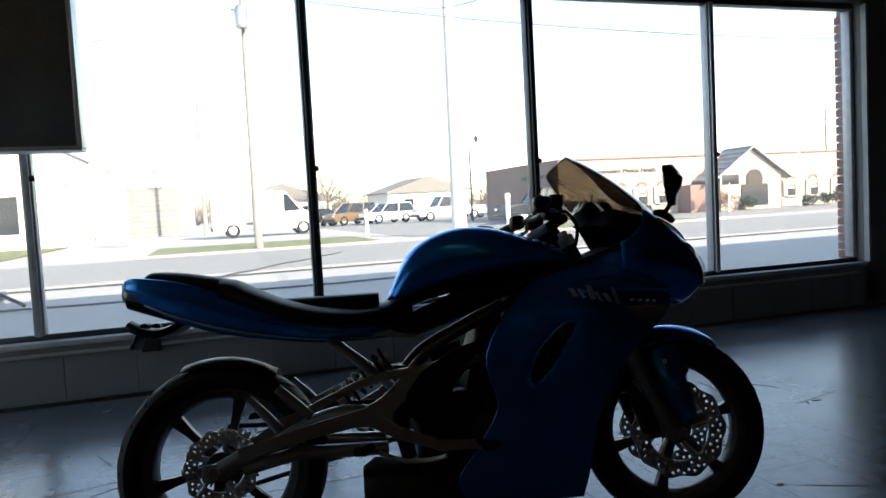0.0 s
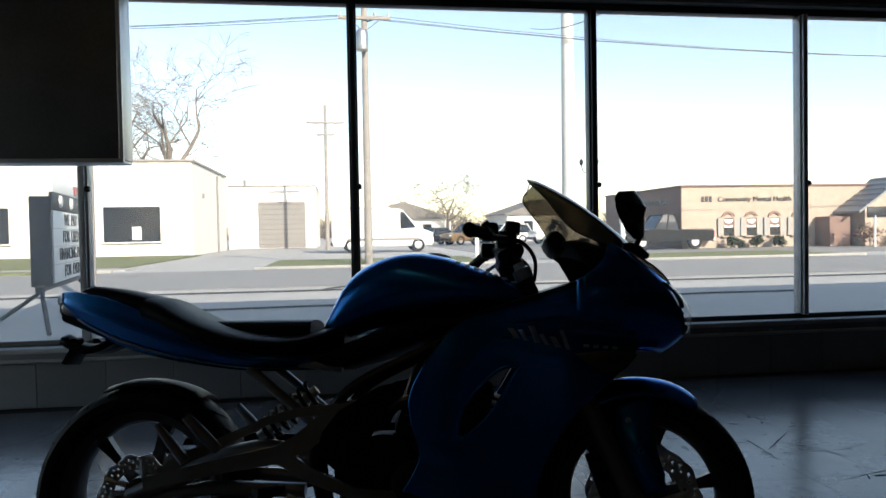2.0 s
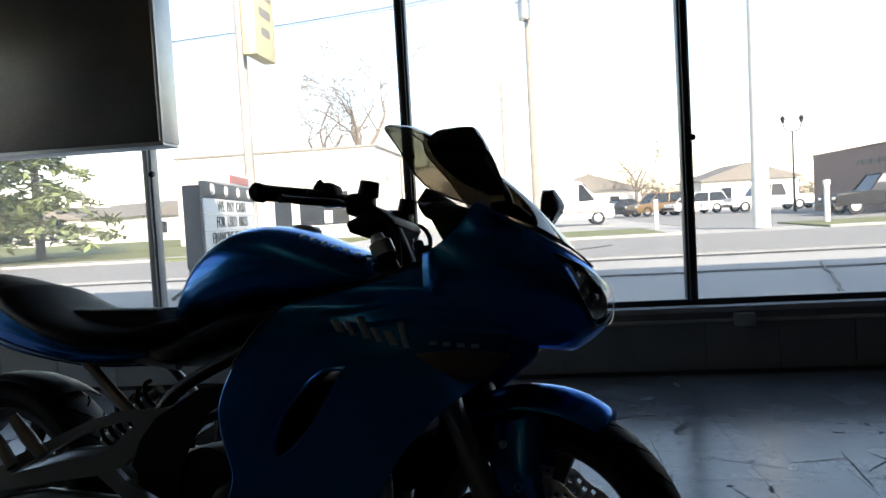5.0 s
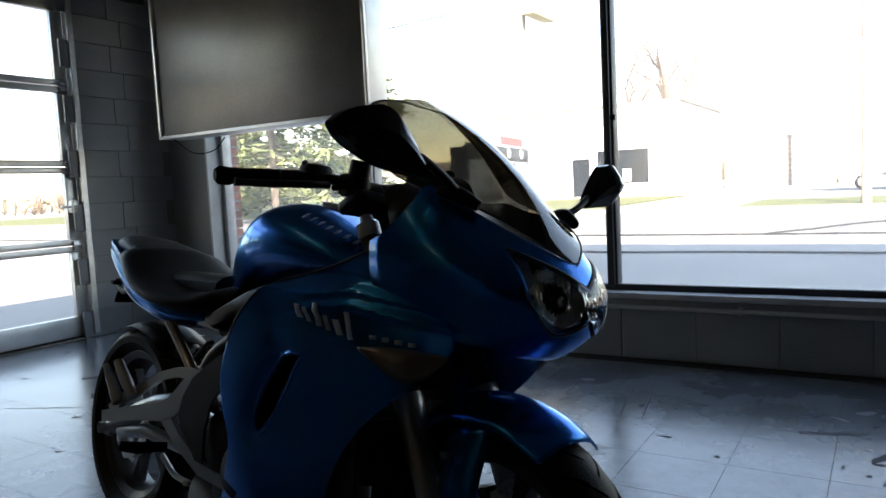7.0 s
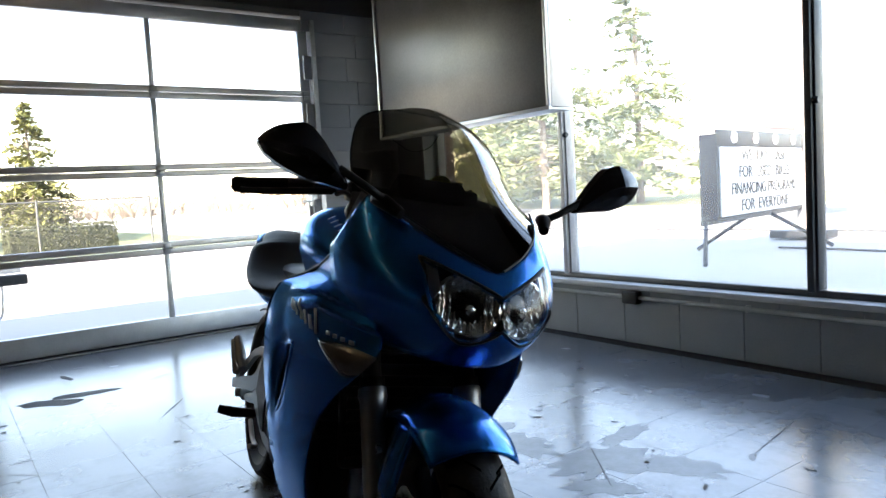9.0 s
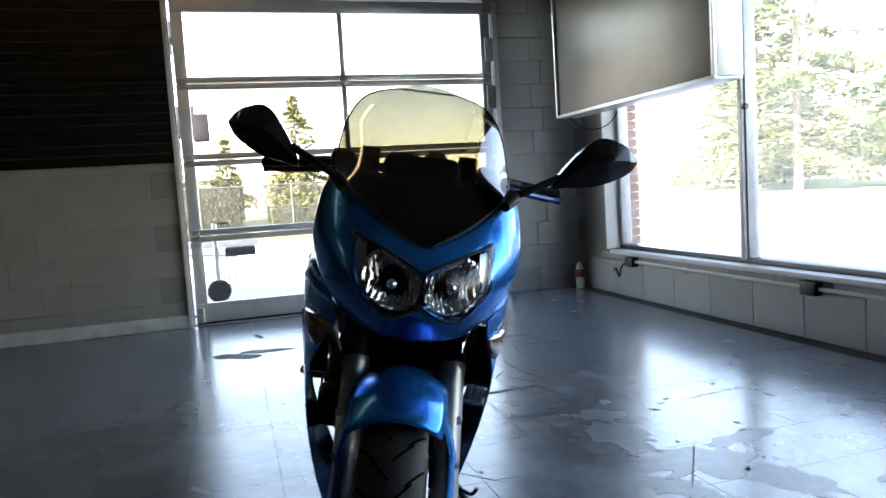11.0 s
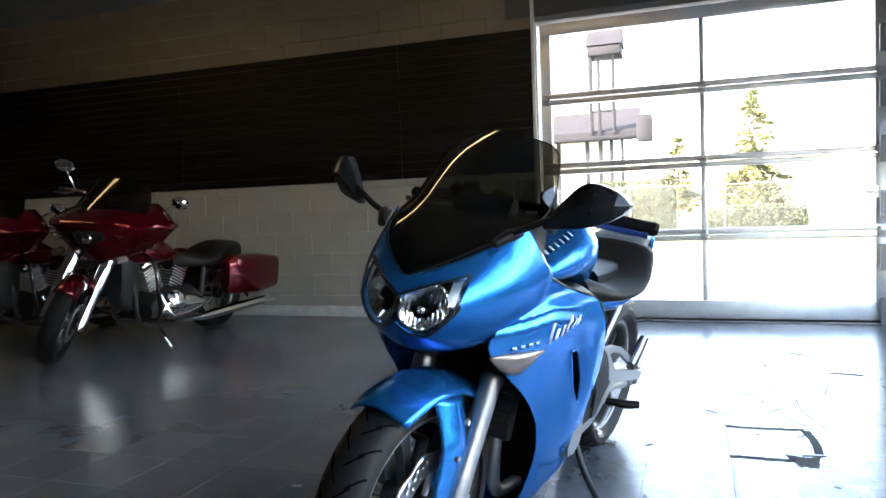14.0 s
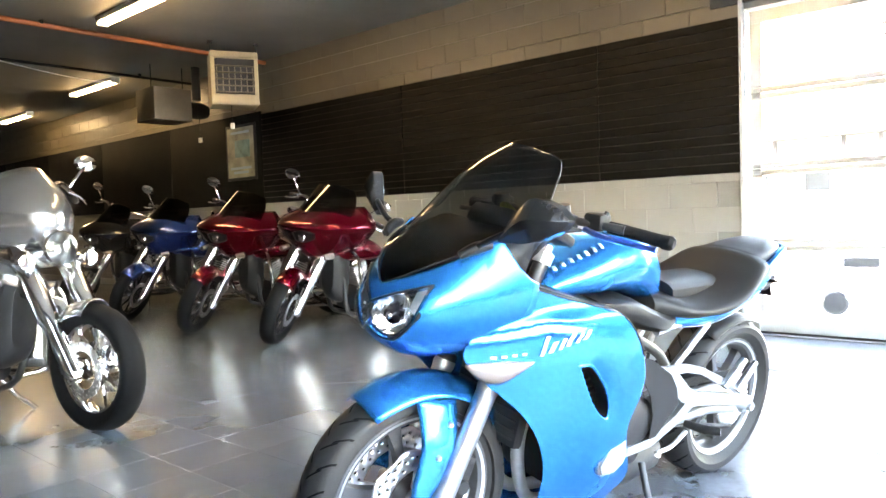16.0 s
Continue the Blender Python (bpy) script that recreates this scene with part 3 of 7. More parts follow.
# nose cowl round the head lamps, cut to the screen's curve above
NOSE = cv((0.68, 1.47), (0.71, 1.525), (0.75, 1.568), (0.80, 1.578), (0.85, 1.556), (0.90, 1.513), (0.95, 1.462), (1.0, 1.41), (1.04, 1.36))
NWID = cv((0.68, 0.10), (0.72, 0.145), (0.78, 0.19), (0.85, 0.214), (0.92, 0.213), (1.0, 0.196), (1.04, 0.185))
BACK = 1.24


def cowl(th, h, off=0.0):
    """A point of the nose's surface: angle from dead ahead, height, distance off it."""
    c, s = math.cos(th), math.sin(th)
    return Vector((BACK + (NOSE(h) - BACK + off) * max(0, c) ** 0.78, (NWID(h) + off) * math.copysign(abs(s) ** 0.92, s), h))


def nose_width(s, h):
    """Half width of the nose at s and h, carried on behind it."""
    c = max(0, min(1, (s - BACK) / (NOSE(h) - BACK))) ** (1 / 0.78)
    return NWID(h) * (1 - c * c) ** 0.46


def screen_edge(th):
    """Height of the screen's lower edge on the cowl."""
    f = abs(th) / radians(90)
    return 0.868 + 0.135 * min(1, f * 1.4) ** 1.1 - 0.115 * max(0, (f - 0.66) / 0.34) ** 1.2


bm = B()
rows = []
for i in range(61):
    th = radians(-90 + 3 * i)
    f = abs(th) / radians(90)
    lo, hi = 0.695 + 0.03 * f ** 2, screen_edge(th)
    rows.append([cowl(th, lo + (hi - lo) * j / 30) for j in range(31)])


def lamp_lo(w):
    w = abs(w)
    return 0.772 - 0.026 * math.sin(min(1, w / 0.056) * math.pi / 2) + 0.13 * max(0, (w - 0.06) / 0.1) ** 1.6


def lamp_hi(w):
    w = abs(w)
    return 0.826 + 0.058 * min(1, w / 0.124) ** 0.9


vs = [[bm.verts.new(p) for p in r] for r in rows]
for i in range(60):
    for j in range(30):
        q = (vs[i][j], vs[i + 1][j], vs[i + 1][j + 1], vs[i][j + 1])
        mid = sum((v.co for v in q), Vector()) / 4
        if abs(mid.y) < 0.121 and mid.x > 1.4 and lamp_lo(mid.y) + 0.004 < mid.z < lamp_hi(mid.y) - 0.004:
            continue
        bm.faces.new(q)
nose = part("nose_fairing", bm, M_BLUE, bike, "glossy blue nose fairing", solid=0.004)


def theta_at(w, h):
    return math.asin(max(-1, min(1, math.copysign((abs(w) / NWID(h)) ** (1 / 0.92), w))))


def lamp_rows(n, m, off, grow=0.0, half=0.124):
    rows = []
    for i in range(n + 1):
        w = -half + 2 * half * i / n
        lo, hi = lamp_lo(w) - grow, lamp_hi(w) + grow
        if hi - lo < 0.004:
            lo = hi - 0.004
        rows.append([cowl(theta_at(w, lo + (hi - lo) * j / m), lo + (hi - lo) * j / m, off) for j in range(m + 1)])
    return rows


lamp = part("headlamp", grid(B(), lamp_rows(40, 10, -0.028)), M_JETPLASTIC, bike, "twin clear headlamp unit", sharp=10)
# black gasket round the lens
out_r, in_r = lamp_rows(40, 10, 0.002, 0.004, 0.128), lamp_rows(40, 10, 0.005, 0.0, 0.121)
bm = B()
loop_o = [r[0] for r in out_r] + [r[-1] for r in out_r[::-1]]
loop_i = [r[0] for r in in_r] + [r[-1] for r in in_r[::-1]]
grid(bm, [loop_o, loop_i], True)
part("gasket", bm, M_BLACK, lamp, solid=0.003)
part("lens", grid(B(), lamp_rows(40, 10, 0.007)), M_LENS, lamp).visible_shadow = False
for sd in (-1, 1):
    # a deep dish with upright flutes, its rim close behind the lens
    bm = B()
    rows = []
    for i in range(25):
        t = i / 24
        row = []
        for k in range(72):
            a = 2 * math.pi * k / 72
            w = sd * 0.057 + 0.056 * t * math.cos(a)
            lo, hi = lamp_lo(w), lamp_hi(w)
            h = 0.803 + 0.014 * t * abs(w) / 0.12 + 0.052 * t * math.sin(a)
            h = max(lo + 0.003, min(hi - 0.003, h))
            depth = -0.008 - 0.036 * (1 - t ** 1.7) + 0.0062 * abs(math.sin(math.pi * w / 0.0095)) * min(1, 3 * t, 12 - 12 * t)
            row.append(cowl(theta_at(w, h), h, depth))
        rows.append(row)
    grid(bm, rows, True)
    dish = part("reflector", bm, M_REFLECTOR, lamp, "fluted chrome reflector", sharp=35)
    ctr = cowl(theta_at(sd * 0.057, 0.803), 0.803, -0.046)
    part("bulb", tube(B(), [ctr, ctr + Vector((0.03, sd * 0.008, 0)), ctr + Vector((0.034, sd * 0.009, 0))], [0.009, 0.009, 0.004], 12), M_CHROME, dish)
    rows = []
    for i in range(8):
        w = 0.104 + 0.017 * i / 7
        lo, hi = lamp_lo(w), lamp_hi(w)
        lo = hi - (hi - lo) * (0.45 + 0.45 * i / 7)
        rows.append([cowl(theta_at(sd * w, lo + (hi - lo) * q), lo + (hi - lo) * q, -0.006) for q in (0, 0.33, 0.67, 1)])
    part("side_marker", grid(B(), rows), M_SILVER, lamp, "pale grey corner marker")

# smoked screen
SC = cv((0, 1.538), (0.18, 1.475), (0.4, 1.405), (0.6, 1.325), (0.8, 1.24), (1, 1.148))
SH = cv((0, 0.872), (0.18, 0.945), (0.4, 1.025), (0.6, 1.095), (0.8, 1.155), (1, 1.207))
SW = cv((0, 0.012), (0.08, 0.07), (0.2, 0.132), (0.33, 0.178), (0.5, 0.182), (0.7, 0.17), (0.88, 0.145), (0.96, 0.115), (1, 0.07))
SD = cv((0, 0.0), (0.2, 0.07), (0.4, 0.15), (0.7, 0.13), (1, 0.11))
rows = []
for i in range(31):
    v = i / 30
    w = SW(v)
    rows.append([(SC(v) - SD(v) * (w * f / 0.178) ** 2 + 0.004, w * f, SH(v) - 0.012 * (f * f) * v) for f in [-1 + k / 10 for k in range(21)]])
screen = part("windscreen", grid(B(), rows), M_SMOKE, bike, "smoked double-bubble windscreen")
screen.visible_shadow = False
bm = B()
rim_pts = [r[0] for r in rows] + [r[-1] for r in rows[::-1]]
tube(bm, rim_pts, 0.002, 6)
part("screen_trim", bm, M_BLACK, screen)
# dark cockpit tray below the screen, clocks
bm = B()
rows = []
for i in range(13):
    th = radians(-84 + 14 * i)
    e = screen_edge(th)
    p = cowl(th, e - 0.012, -0.008)
    q = Vector((1.215, p.y * 0.85, 1.0))
    rows.append([p, p.lerp(q, 0.35) + Vector((0, 0, 0.004)), p.lerp(q, 0.7) + Vector((0, 0, 0.012)), q])
grid(bm, rows)
part("cockpit_panel", bm, M_BLACK, bike, solid=0.004)
clock = part("instrument_pod", box(B(), (1.205, 0, 1.012), (0.055, 0.17, 0.062), 0.02, Matrix.Rotation(radians(-35), 3, "Y")), M_BLACK, bike)
part("dial", lathe(B(), [(0, 0.002), (0.036, 0.002), (0.038, 0)], (0, 0, 0), 24, "z"), M_LIME, clock, "lime dial face").matrix_basis = pose(1.184, 0.03, 1.034, 0, -55, 0) @ Matrix.Scale(0.8, 4)
part("display", box(B(), (0, 0, 0), (0.04, 0.05, 0.004), 0.002), M_IRON, clock).matrix_basis = pose(1.184, -0.045, 1.034, 0, -55, 0)

# side fairings: one shell a side, with a cut-out, signal lamp and pale stripes
FRONT = cv((0.13, 1.085), (0.22, 1.10), (0.36, 1.125), (0.47, 1.175), (0.56, 1.25), (0.64, 1.345), (0.70, 1.40), (0.74, 1.40), (0.80, 1.37), (0.84, 1.36), (0.88, 1.37))
REARE = cv((0.13, 0.74), (0.22, 0.70), (0.32, 0.76), (0.43, 0.82), (0.52, 0.80), (0.58, 0.795), (0.65, 0.825), (0.735, 0.885), (0.785, 0.94), (0.80, 0.98), (0.84, 1.13), (0.88, 1.26))
FWID = cv((0.13, 0.105), (0.22, 0.155), (0.36, 0.20), (0.5, 0.226), (0.62, 0.24), (0.70, 0.246), (0.78, 0.24), (0.86, 0.222), (0.94, 0.205), (1.0, 0.192))
FTAP = cv((0.7, 0.95), (0.80, 1.0), (0.90, 1.02), (1.0, 0.99), (1.12, 0.945), (1.22, 0.88), (1.32, 0.77), (1.41, 0.60))


def side(s, h, off=0.0):
    """Half width of the side fairing, with its two swage lines."""
    w = FWID(h) * FTAP(s)
    t = max(0, min(1, (h - 0.785) / 0.055))
    t = t * t * (3 - 2 * t)
    w = w * (1 - t) + t * (nose_width(s, h) * min(1, FTAP(min(s, 1.1)) + 0.02) - 0.003) + off
    for h0, k in ((0.758, 0.13), (0.733, 0.11)):
        d = h - (h0 + k * (1.48 - s) - 0.25 * max(0, 1.2 - s))
        w += 0.009 * math.exp(-(d / (0.006 if d < 0 else 0.018)) ** 2) * max(0, min(1, (s - 1.02) / 0.12))
    # hollow behind the air outlet
    t = max(0, min(1, (h - 0.48) / 0.17))
    return w - 0.017 * math.exp(-((s - 0.915 - 0.095 * t) / 0.04) ** 2 - ((h - 0.57) / 0.085) ** 2)


OUT = [(1.085, 0.664), (1.030, 0.655), (0.955, 0.585), (0.922, 0.520), (0.928, 0.482), (0.965, 0.500), (1.020, 0.560)]


def in_cut(s, h):
    """Whether a place lies in the slanted air outlet of the panel."""
    inside = False
    for (s0, h0), (s1, h1) in zip(OUT, OUT[1:] + OUT[:1]):
        if (h0 > h) != (h1 > h) and s < s0 + (s1 - s0) * (h - h0) / (h1 - h0):
            inside = not inside
    return inside


SIG_LO = cv((1.228, 0.690), (1.27, 0.662), (1.315, 0.640), (1.36, 0.650), (1.40, 0.686))
SIG_HI = cv((1.228, 0.694), (1.30, 0.700), (1.36, 0.698), (1.40, 0.692))
for sd in (-1, 1):
    bm = B()
    n, m = 168, 110
    vs = []
    for i in range(n + 1):
        h = 0.13 + 0.75 * i / n
        a, b = REARE(h), FRONT(h)
        row = []
        for j in range(m + 1):
            s = a + (b - a) * j / m
            row.append(bm.verts.new((s, sd * side(s, h), h)))
        vs.append(row)
    for i in range(n):
        for j in range(m):
            q = (vs[i][j], vs[i][j + 1], vs[i + 1][j + 1], vs[i + 1][j])
            mid = sum((v.co for v in q), Vector()) / 4
            if not in_cut(mid.x, mid.z):
                bm.faces.new(q)
    fairing = part("side_fairing", bm, M_BLUE, bike, "glossy blue side fairing with an air outlet", solid=0.004)
    # rim of the outlet
    pts = [p[:2] for p in arc([(s, h, 0) for s, h in OUT + OUT[:1]], 3)]
    part("outlet_rim", tube(B(), [(s, sd * (side(s, h) - 0.002), h) for s, h in pts], 0.0055, 8), M_BLUE, fairing)
    bm = B()
    o3 = [(s, sd * (side(s, h) + 0.001), h) for s, h in pts]
    i3 = [(s, sd * (side(s, h) - 0.05), h) for s, h in pts]
    grid(bm, [o3, i3])
    part("outlet_lip", bm, M_BLACK, fairing)
    # signal lamp lying in the leading edge
    rows = []
    for i in range(17):
        t = i / 16
        s = 1.40 - 0.172 * t
        lo, hi = SIG_LO(s), SIG_HI(s)
        rows.append([(s, sd * (side(s, lo + (hi - lo) * f, 0.004) + 0.010 * math.sin(math.pi * f) * math.sin(math.pi * t)), lo + (hi - lo) * f) for f in (0, 0.2, 0.4, 0.6, 0.8, 1)])
    part("signal_lamp", grid(B(), rows), M_AMBER, fairing, "clear signal lamp with an amber bulb", solid=0.006)
    # model lettering reduced to slanted strokes, and thin stripes
    for k in range(6):
        s0 = 1.205 - 0.027 * k
        h0 = 0.704 + 0.006 * k
        hh = (0.050, 0.028, 0.028, 0.044, 0.028, 0.026)[k]
        rows = [[(s0 - 0.016 * f + dx, sd * side(s0 - 0.016 * f + dx, h0 + hh * f, 0.0022), h0 + hh * f) for dx in (0.0, 0.006, 0.012 + 0.004 * (k % 2))] for f in (0, 0.34, 0.67, 1)]
        part("decal", grid(B(), rows), M_PALEBLUE, fairing, solid=0.0008)
    for k in range(4):
        s0, h0 = 1.330 - 0.026 * k, 0.7035 + 0.002 * k
        rows = [[(s0 + dx, sd * side(s0 + dx, h0 + 0.008 * f, 0.0022), h0 + 0.008 * f) for dx in (0.0, 0.005, 0.015)] for f in (0, 0.5, 1)]
        part("decal", grid(B(), rows), M_PALEBLUE, fairing, solid=0.0008)
    # upper edge trim and inner black panel
    bm = B()
    tube(bm, [(REARE(h), sd * side(REARE(h), h), h) for h in [0.66 + 0.02 * k for k in range(12)]], 0.0028, 8)
    part("edge_trim", bm, M_BLACK, fairing)
    rows = []
    for i in range(12):
        s = 0.93 + 0.42 * i / 11
        h = 0.785 + 0.13 * i / 11
        rows.append([(s, sd * side(s, h, -0.01), h), (s - 0.03, sd * 0.15, h + 0.0), (s - 0.06, sd * 0.10, h - 0.03)])
    part("inner_panel", grid(B(), rows), M_BLACK, fairing, solid=0.004)
    # engine cover in silver at the fairing's foot
    bm = lathe(B(), [(0, 0.03), (0.045, 0.028), (0.058, 0.018), (0.062, 0), (0.062, -0.03)], (0.80, sd * 0.165, 0.36), 28)
    if sd < 0:
        for v in bm.verts:
            v.co.y = -0.33 - v.co.y
    else:
        bm.free()
        bm = slab(B(), [(0.805, 0.411), (0.841, 0.411), (0.885, 0.372), (0.916, 0.33), (0.904, 0.294), (0.843, 0.286), (0.800, 0.310), (0.785, 0.339)], 0.165, 0.207)
        bmesh.ops.bevel(bm, geom=bm.edges[:], offset=0.008, segments=2, affect="EDGES")
    part("engine_cover", bm, M_SILVER if sd > 0 else M_MATT, bike, "pale silver engine cover" if sd > 0 else "black round engine cover")

# belly pan
bm = B()
rows = []
for i in range(13):
    s = 0.72 + 0.37 * i / 12
    hw = 0.108 + 0.012 * math.sin(math.pi * i / 12)
    rows.append([(s, hw * math.sin(a), 0.175 - 0.06 * math.cos(a) + 0.01 * (1 - i / 12)) for a in [radians(-80 + 16 * k) for k in range(11)]])
grid(bm, rows)
part("belly_pan", bm, M_BLUE, bike, solid=0.004)

# tank
TT = cv((0.515, 0.745), (0.545, 0.82), (0.60, 0.915), (0.68, 0.968), (0.78, 0.990), (0.88, 0.978), (0.98, 0.942), (1.07, 0.905), (1.13, 0.868), (1.16, 0.845))
TW = cv((0.515, 0.045), (0.56, 0.085), (0.64, 0.125), (0.76, 0.165), (0.90, 0.180), (1.02, 0.168), (1.13, 0.135), (1.16, 0.115))
TB = cv((0.515, 0.72), (0.60, 0.745), (0.75, 0.785), (0.95, 0.80), (1.13, 0.80))
bm = B()
grid(bm, [ring(s, TW(s), TB(s), TT(s), 36, 2.35) for s in [0.515 + 0.645 * i / 36 for i in range(37)]], True, True)
tank = part("fuel_tank", bm, M_BLUE, bike, "glossy blue fuel tank")
part("filler_cap", lathe(B(), [(0, 0.01), (0.03, 0.009), (0.037, 0.004), (0.038, -0.01)], (0, 0, 0), 24, "z"), M_STEEL, tank).matrix_basis = pose(0.86, 0, 0.982, 0, 8, 0)
for sd in (-1, 1):
    for k in range(7):
        s = 0.92 + 0.026 * k
        rows = []
        for f in (0, 0.5, 1):
            a = radians(43 + 9 * f)
            s1 = s - 0.006 * f
            hc, hr = (TT(s1) + TB(s1)) / 2, (TT(s1) - TB(s1)) / 2
            p = 2.35
            rows.append([(s1 + dx, sd * (TW(s1 + dx) * abs(math.cos(a)) ** (2 / p) + 0.0022), hc + hr * abs(math.sin(a)) ** (2 / p) + 0.001) for dx in (0.0, 0.013)])
        part("decal", grid(B(), rows), M_PALEBLUE, tank, solid=0.0008)

# seats
RT = cv((0.03, 0.868), (0.07, 0.862), (0.12, 0.836), (0.207, 0.796), (0.31, 0.765), (0.40, 0.752), (0.47, 0.752), (0.53, 0.768), (0.60, 0.785))
RL = cv((0.03, 0.80), (0.1, 0.775), (0.2, 0.74), (0.29, 0.715), (0.42, 0.700), (0.60, 0.70))
RWD = cv((0.03, 0.130), (0.12, 0.150), (0.22, 0.166), (0.36, 0.168), (0.5, 0.135), (0.60, 0.085))
bm = B()
grid(bm, [ring(s, RWD(s) * 1.22, RL(s) - 0.02, RT(s) + 0.004, 48, 2.2) for s in [0.03 + 0.57 * i / 32 for i in range(33)]], True, True)
part("rider_seat", bm, M_SEAT, bike, "black vinyl rider seat")
PT = cv((-0.22, 0.880), (-0.20, 0.900), (-0.17, 0.906), (-0.07, 0.895), (0.0, 0.880), (0.05, 0.868), (0.08, 0.845))
PW = cv((-0.22, 0.05), (-0.2, 0.07), (-0.12, 0.098), (0.0, 0.118), (0.08, 0.125))
bm = B()
grid(bm, [ring(s, PW(s), 0.81 - 0.03 * s, PT(s), 30, 2.7) for s in [-0.22 + 0.30 * i / 22 for i in range(23)]], True, True)
part("pillion_seat", bm, M_SEAT, bike, "black vinyl pillion pad")
part("seat_seam", tube(B(), [(0.045 - 0.03 * math.sin(a), 0.128 * math.cos(a), 0.80 + 0.070 * math.sin(a) ** 0.7) for a in [radians(4 + 172 * k / 30) for k in range(31)]], 0.003, 6), M_BLACK, bike)

# black cover between the tank and the seat
CL = cv((0.48, 0.68), (0.58, 0.652), (0.66, 0.668), (0.76, 0.70), (0.92, 0.765))
CH = cv((0.48, 0.705), (0.56, 0.715), (0.66, 0.752), (0.76, 0.79), (0.92, 0.80))
part("side_cover", grid(B(), [ring(s, cv((0.48, 0.12), (0.6, 0.155), (0.75, 0.158), (0.92, 0.15))(s), CL(s), CH(s), 24, 3.2) for s in [0.48 + 0.44 * i / 18 for i in range(19)]], True, True), M_BLACK, bike, "black side cover")

# tail: two blue flanks meeting behind the pad, lamp, mudguard with plate holder
HI = cv((-0.275, 0.868), (-0.25, 0.884), (-0.18, 0.878), (-0.08, 0.858), (0.0, 0.832), (0.1, 0.79), (0.2, 0.752), (0.3, 0.722), (0.42, 0.706), (0.52, 0.70))
LO = cv((-0.275, 0.835), (-0.2, 0.793), (-0.1, 0.745), (0.0, 0.71), (0.127, 0.682), (0.34, 0.654), (0.52, 0.655))
WF = cv((-0.275, 0.035), (-0.25, 0.068), (-0.2, 0.092), (-0.1, 0.120), (0.0, 0.140), (0.12, 0.158), (0.3, 0.170), (0.42, 0.160), (0.52, 0.135))
for sd in (-1, 1):
    bm = B()
    rows = []
    for i in range(45):
        s = -0.275 + 0.795 * i / 44
        lo, hi = LO(s), HI(s)
        row = [(s, sd * (WF(s) - 0.035 * (1 - f) ** 2 + 0.007 * math.exp(-((f - 0.5) / 0.15) ** 2)), lo + (hi - lo) * f) for f in [j / 14 for j in range(15)]]
        row.append((s, sd * (WF(s) - 0.008), hi + 0.003))
        row.append((s, sd * (WF(s) - 0.03 if s > -0.22 else max(0.0, (s + 0.275) * 0.5)), hi - 0.002))
        rows.append(row)
    grid(bm, rows)
    flank = part("tail_fairing", bm, M_BLUE, bike, "glossy blue tail fairing", solid=0.004)
    # thin pale line low along the flank
    rows = []
    for i in range(30):
        s = -0.20 + 0.68 * i / 29
        lo, hi = LO(s), HI(s)
        rows.append([(s, sd * (WF(s) - 0.035 * (1 - f) ** 2 + 0.0035), lo + (hi - lo) * f) for f in (0.1, 0.16)])
    part("stripe", grid(B(), rows), M_PALEBLUE, flank, solid=0.0008)
    bm = B()
    rows = [[(-0.20 - 0.012 * math.sin(t), sd * (0.045 + 0.035 * f), 0.742 + 0.010 * math.cos(t) * (1 - 0.3 * f)) for t in [2 * math.pi * k / 10 for k in range(10)]] for f in (0, 0.3, 0.5, 1)]
    grid(bm, rows, True, True)
    part("rear_signal", bm, M_BLACK, bike)
part("seat_base", grid(B(), [ring(s, 0.10 - 0.05 * max(0, -s / 0.27), 0.70 + 0.1 * max(0, -s / 0.27), 0.80 + 0.05 * max(0, -s / 0.27), 16, 3) for s in (-0.26, -0.1, 0.1, 0.3, 0.5)], True, True), M_BLACK, bike)
bm = B()
grid(bm, [ring(s, w, lo, hi, 18, 2.6) for s, w, lo, hi in ((-0.278, 0.028, 0.825, 0.860), (-0.272, 0.045, 0.815, 0.868), (-0.25, 0.06, 0.805, 0.876), (-0.2, 0.07, 0.79, 0.872))], True, True)
part("tail_lamp", bm, M_AMBER, bike, "pale clear tail lamp")
bm = B()
rows = []
for i in range(9):
    t = i / 8
    rows.append([(-0.10 - 0.16 * t, 0.060 * f * (1 - 0.25 * t), 0.765 + 0.0 * t - 0.012 * abs(f) - 0.03 * math.sin(math.pi * t)) for f in (-1, -0.5, 0, 0.5, 1)])
grid(bm, rows)
guard = part("rear_mudguard", bm, M_BLACK, bike, "black rear mudguard with plate bracket", solid=0.02)
part("plate_bracket", box(B(), (-0.235, 0, 0.705), (0.012, 0.09, 0.07), 0.004, Matrix.Rotation(radians(28), 3, "Y")), M_BLACK, guard)
bm = B()
rows = []
for i in range(11):
    a = radians(58 + 85 * i / 10)
    rows.append([(RA[0] + 0.325 * math.cos(a), f * 0.085, RA[2] + 0.325 * math.sin(a) - 0.02 * f * f) for f in (-1, -0.5, 0, 0.5, 1)])
grid(bm, rows[:7])
part("tyre_hugger", bm, M_BLACK, bike, solid=0.004)

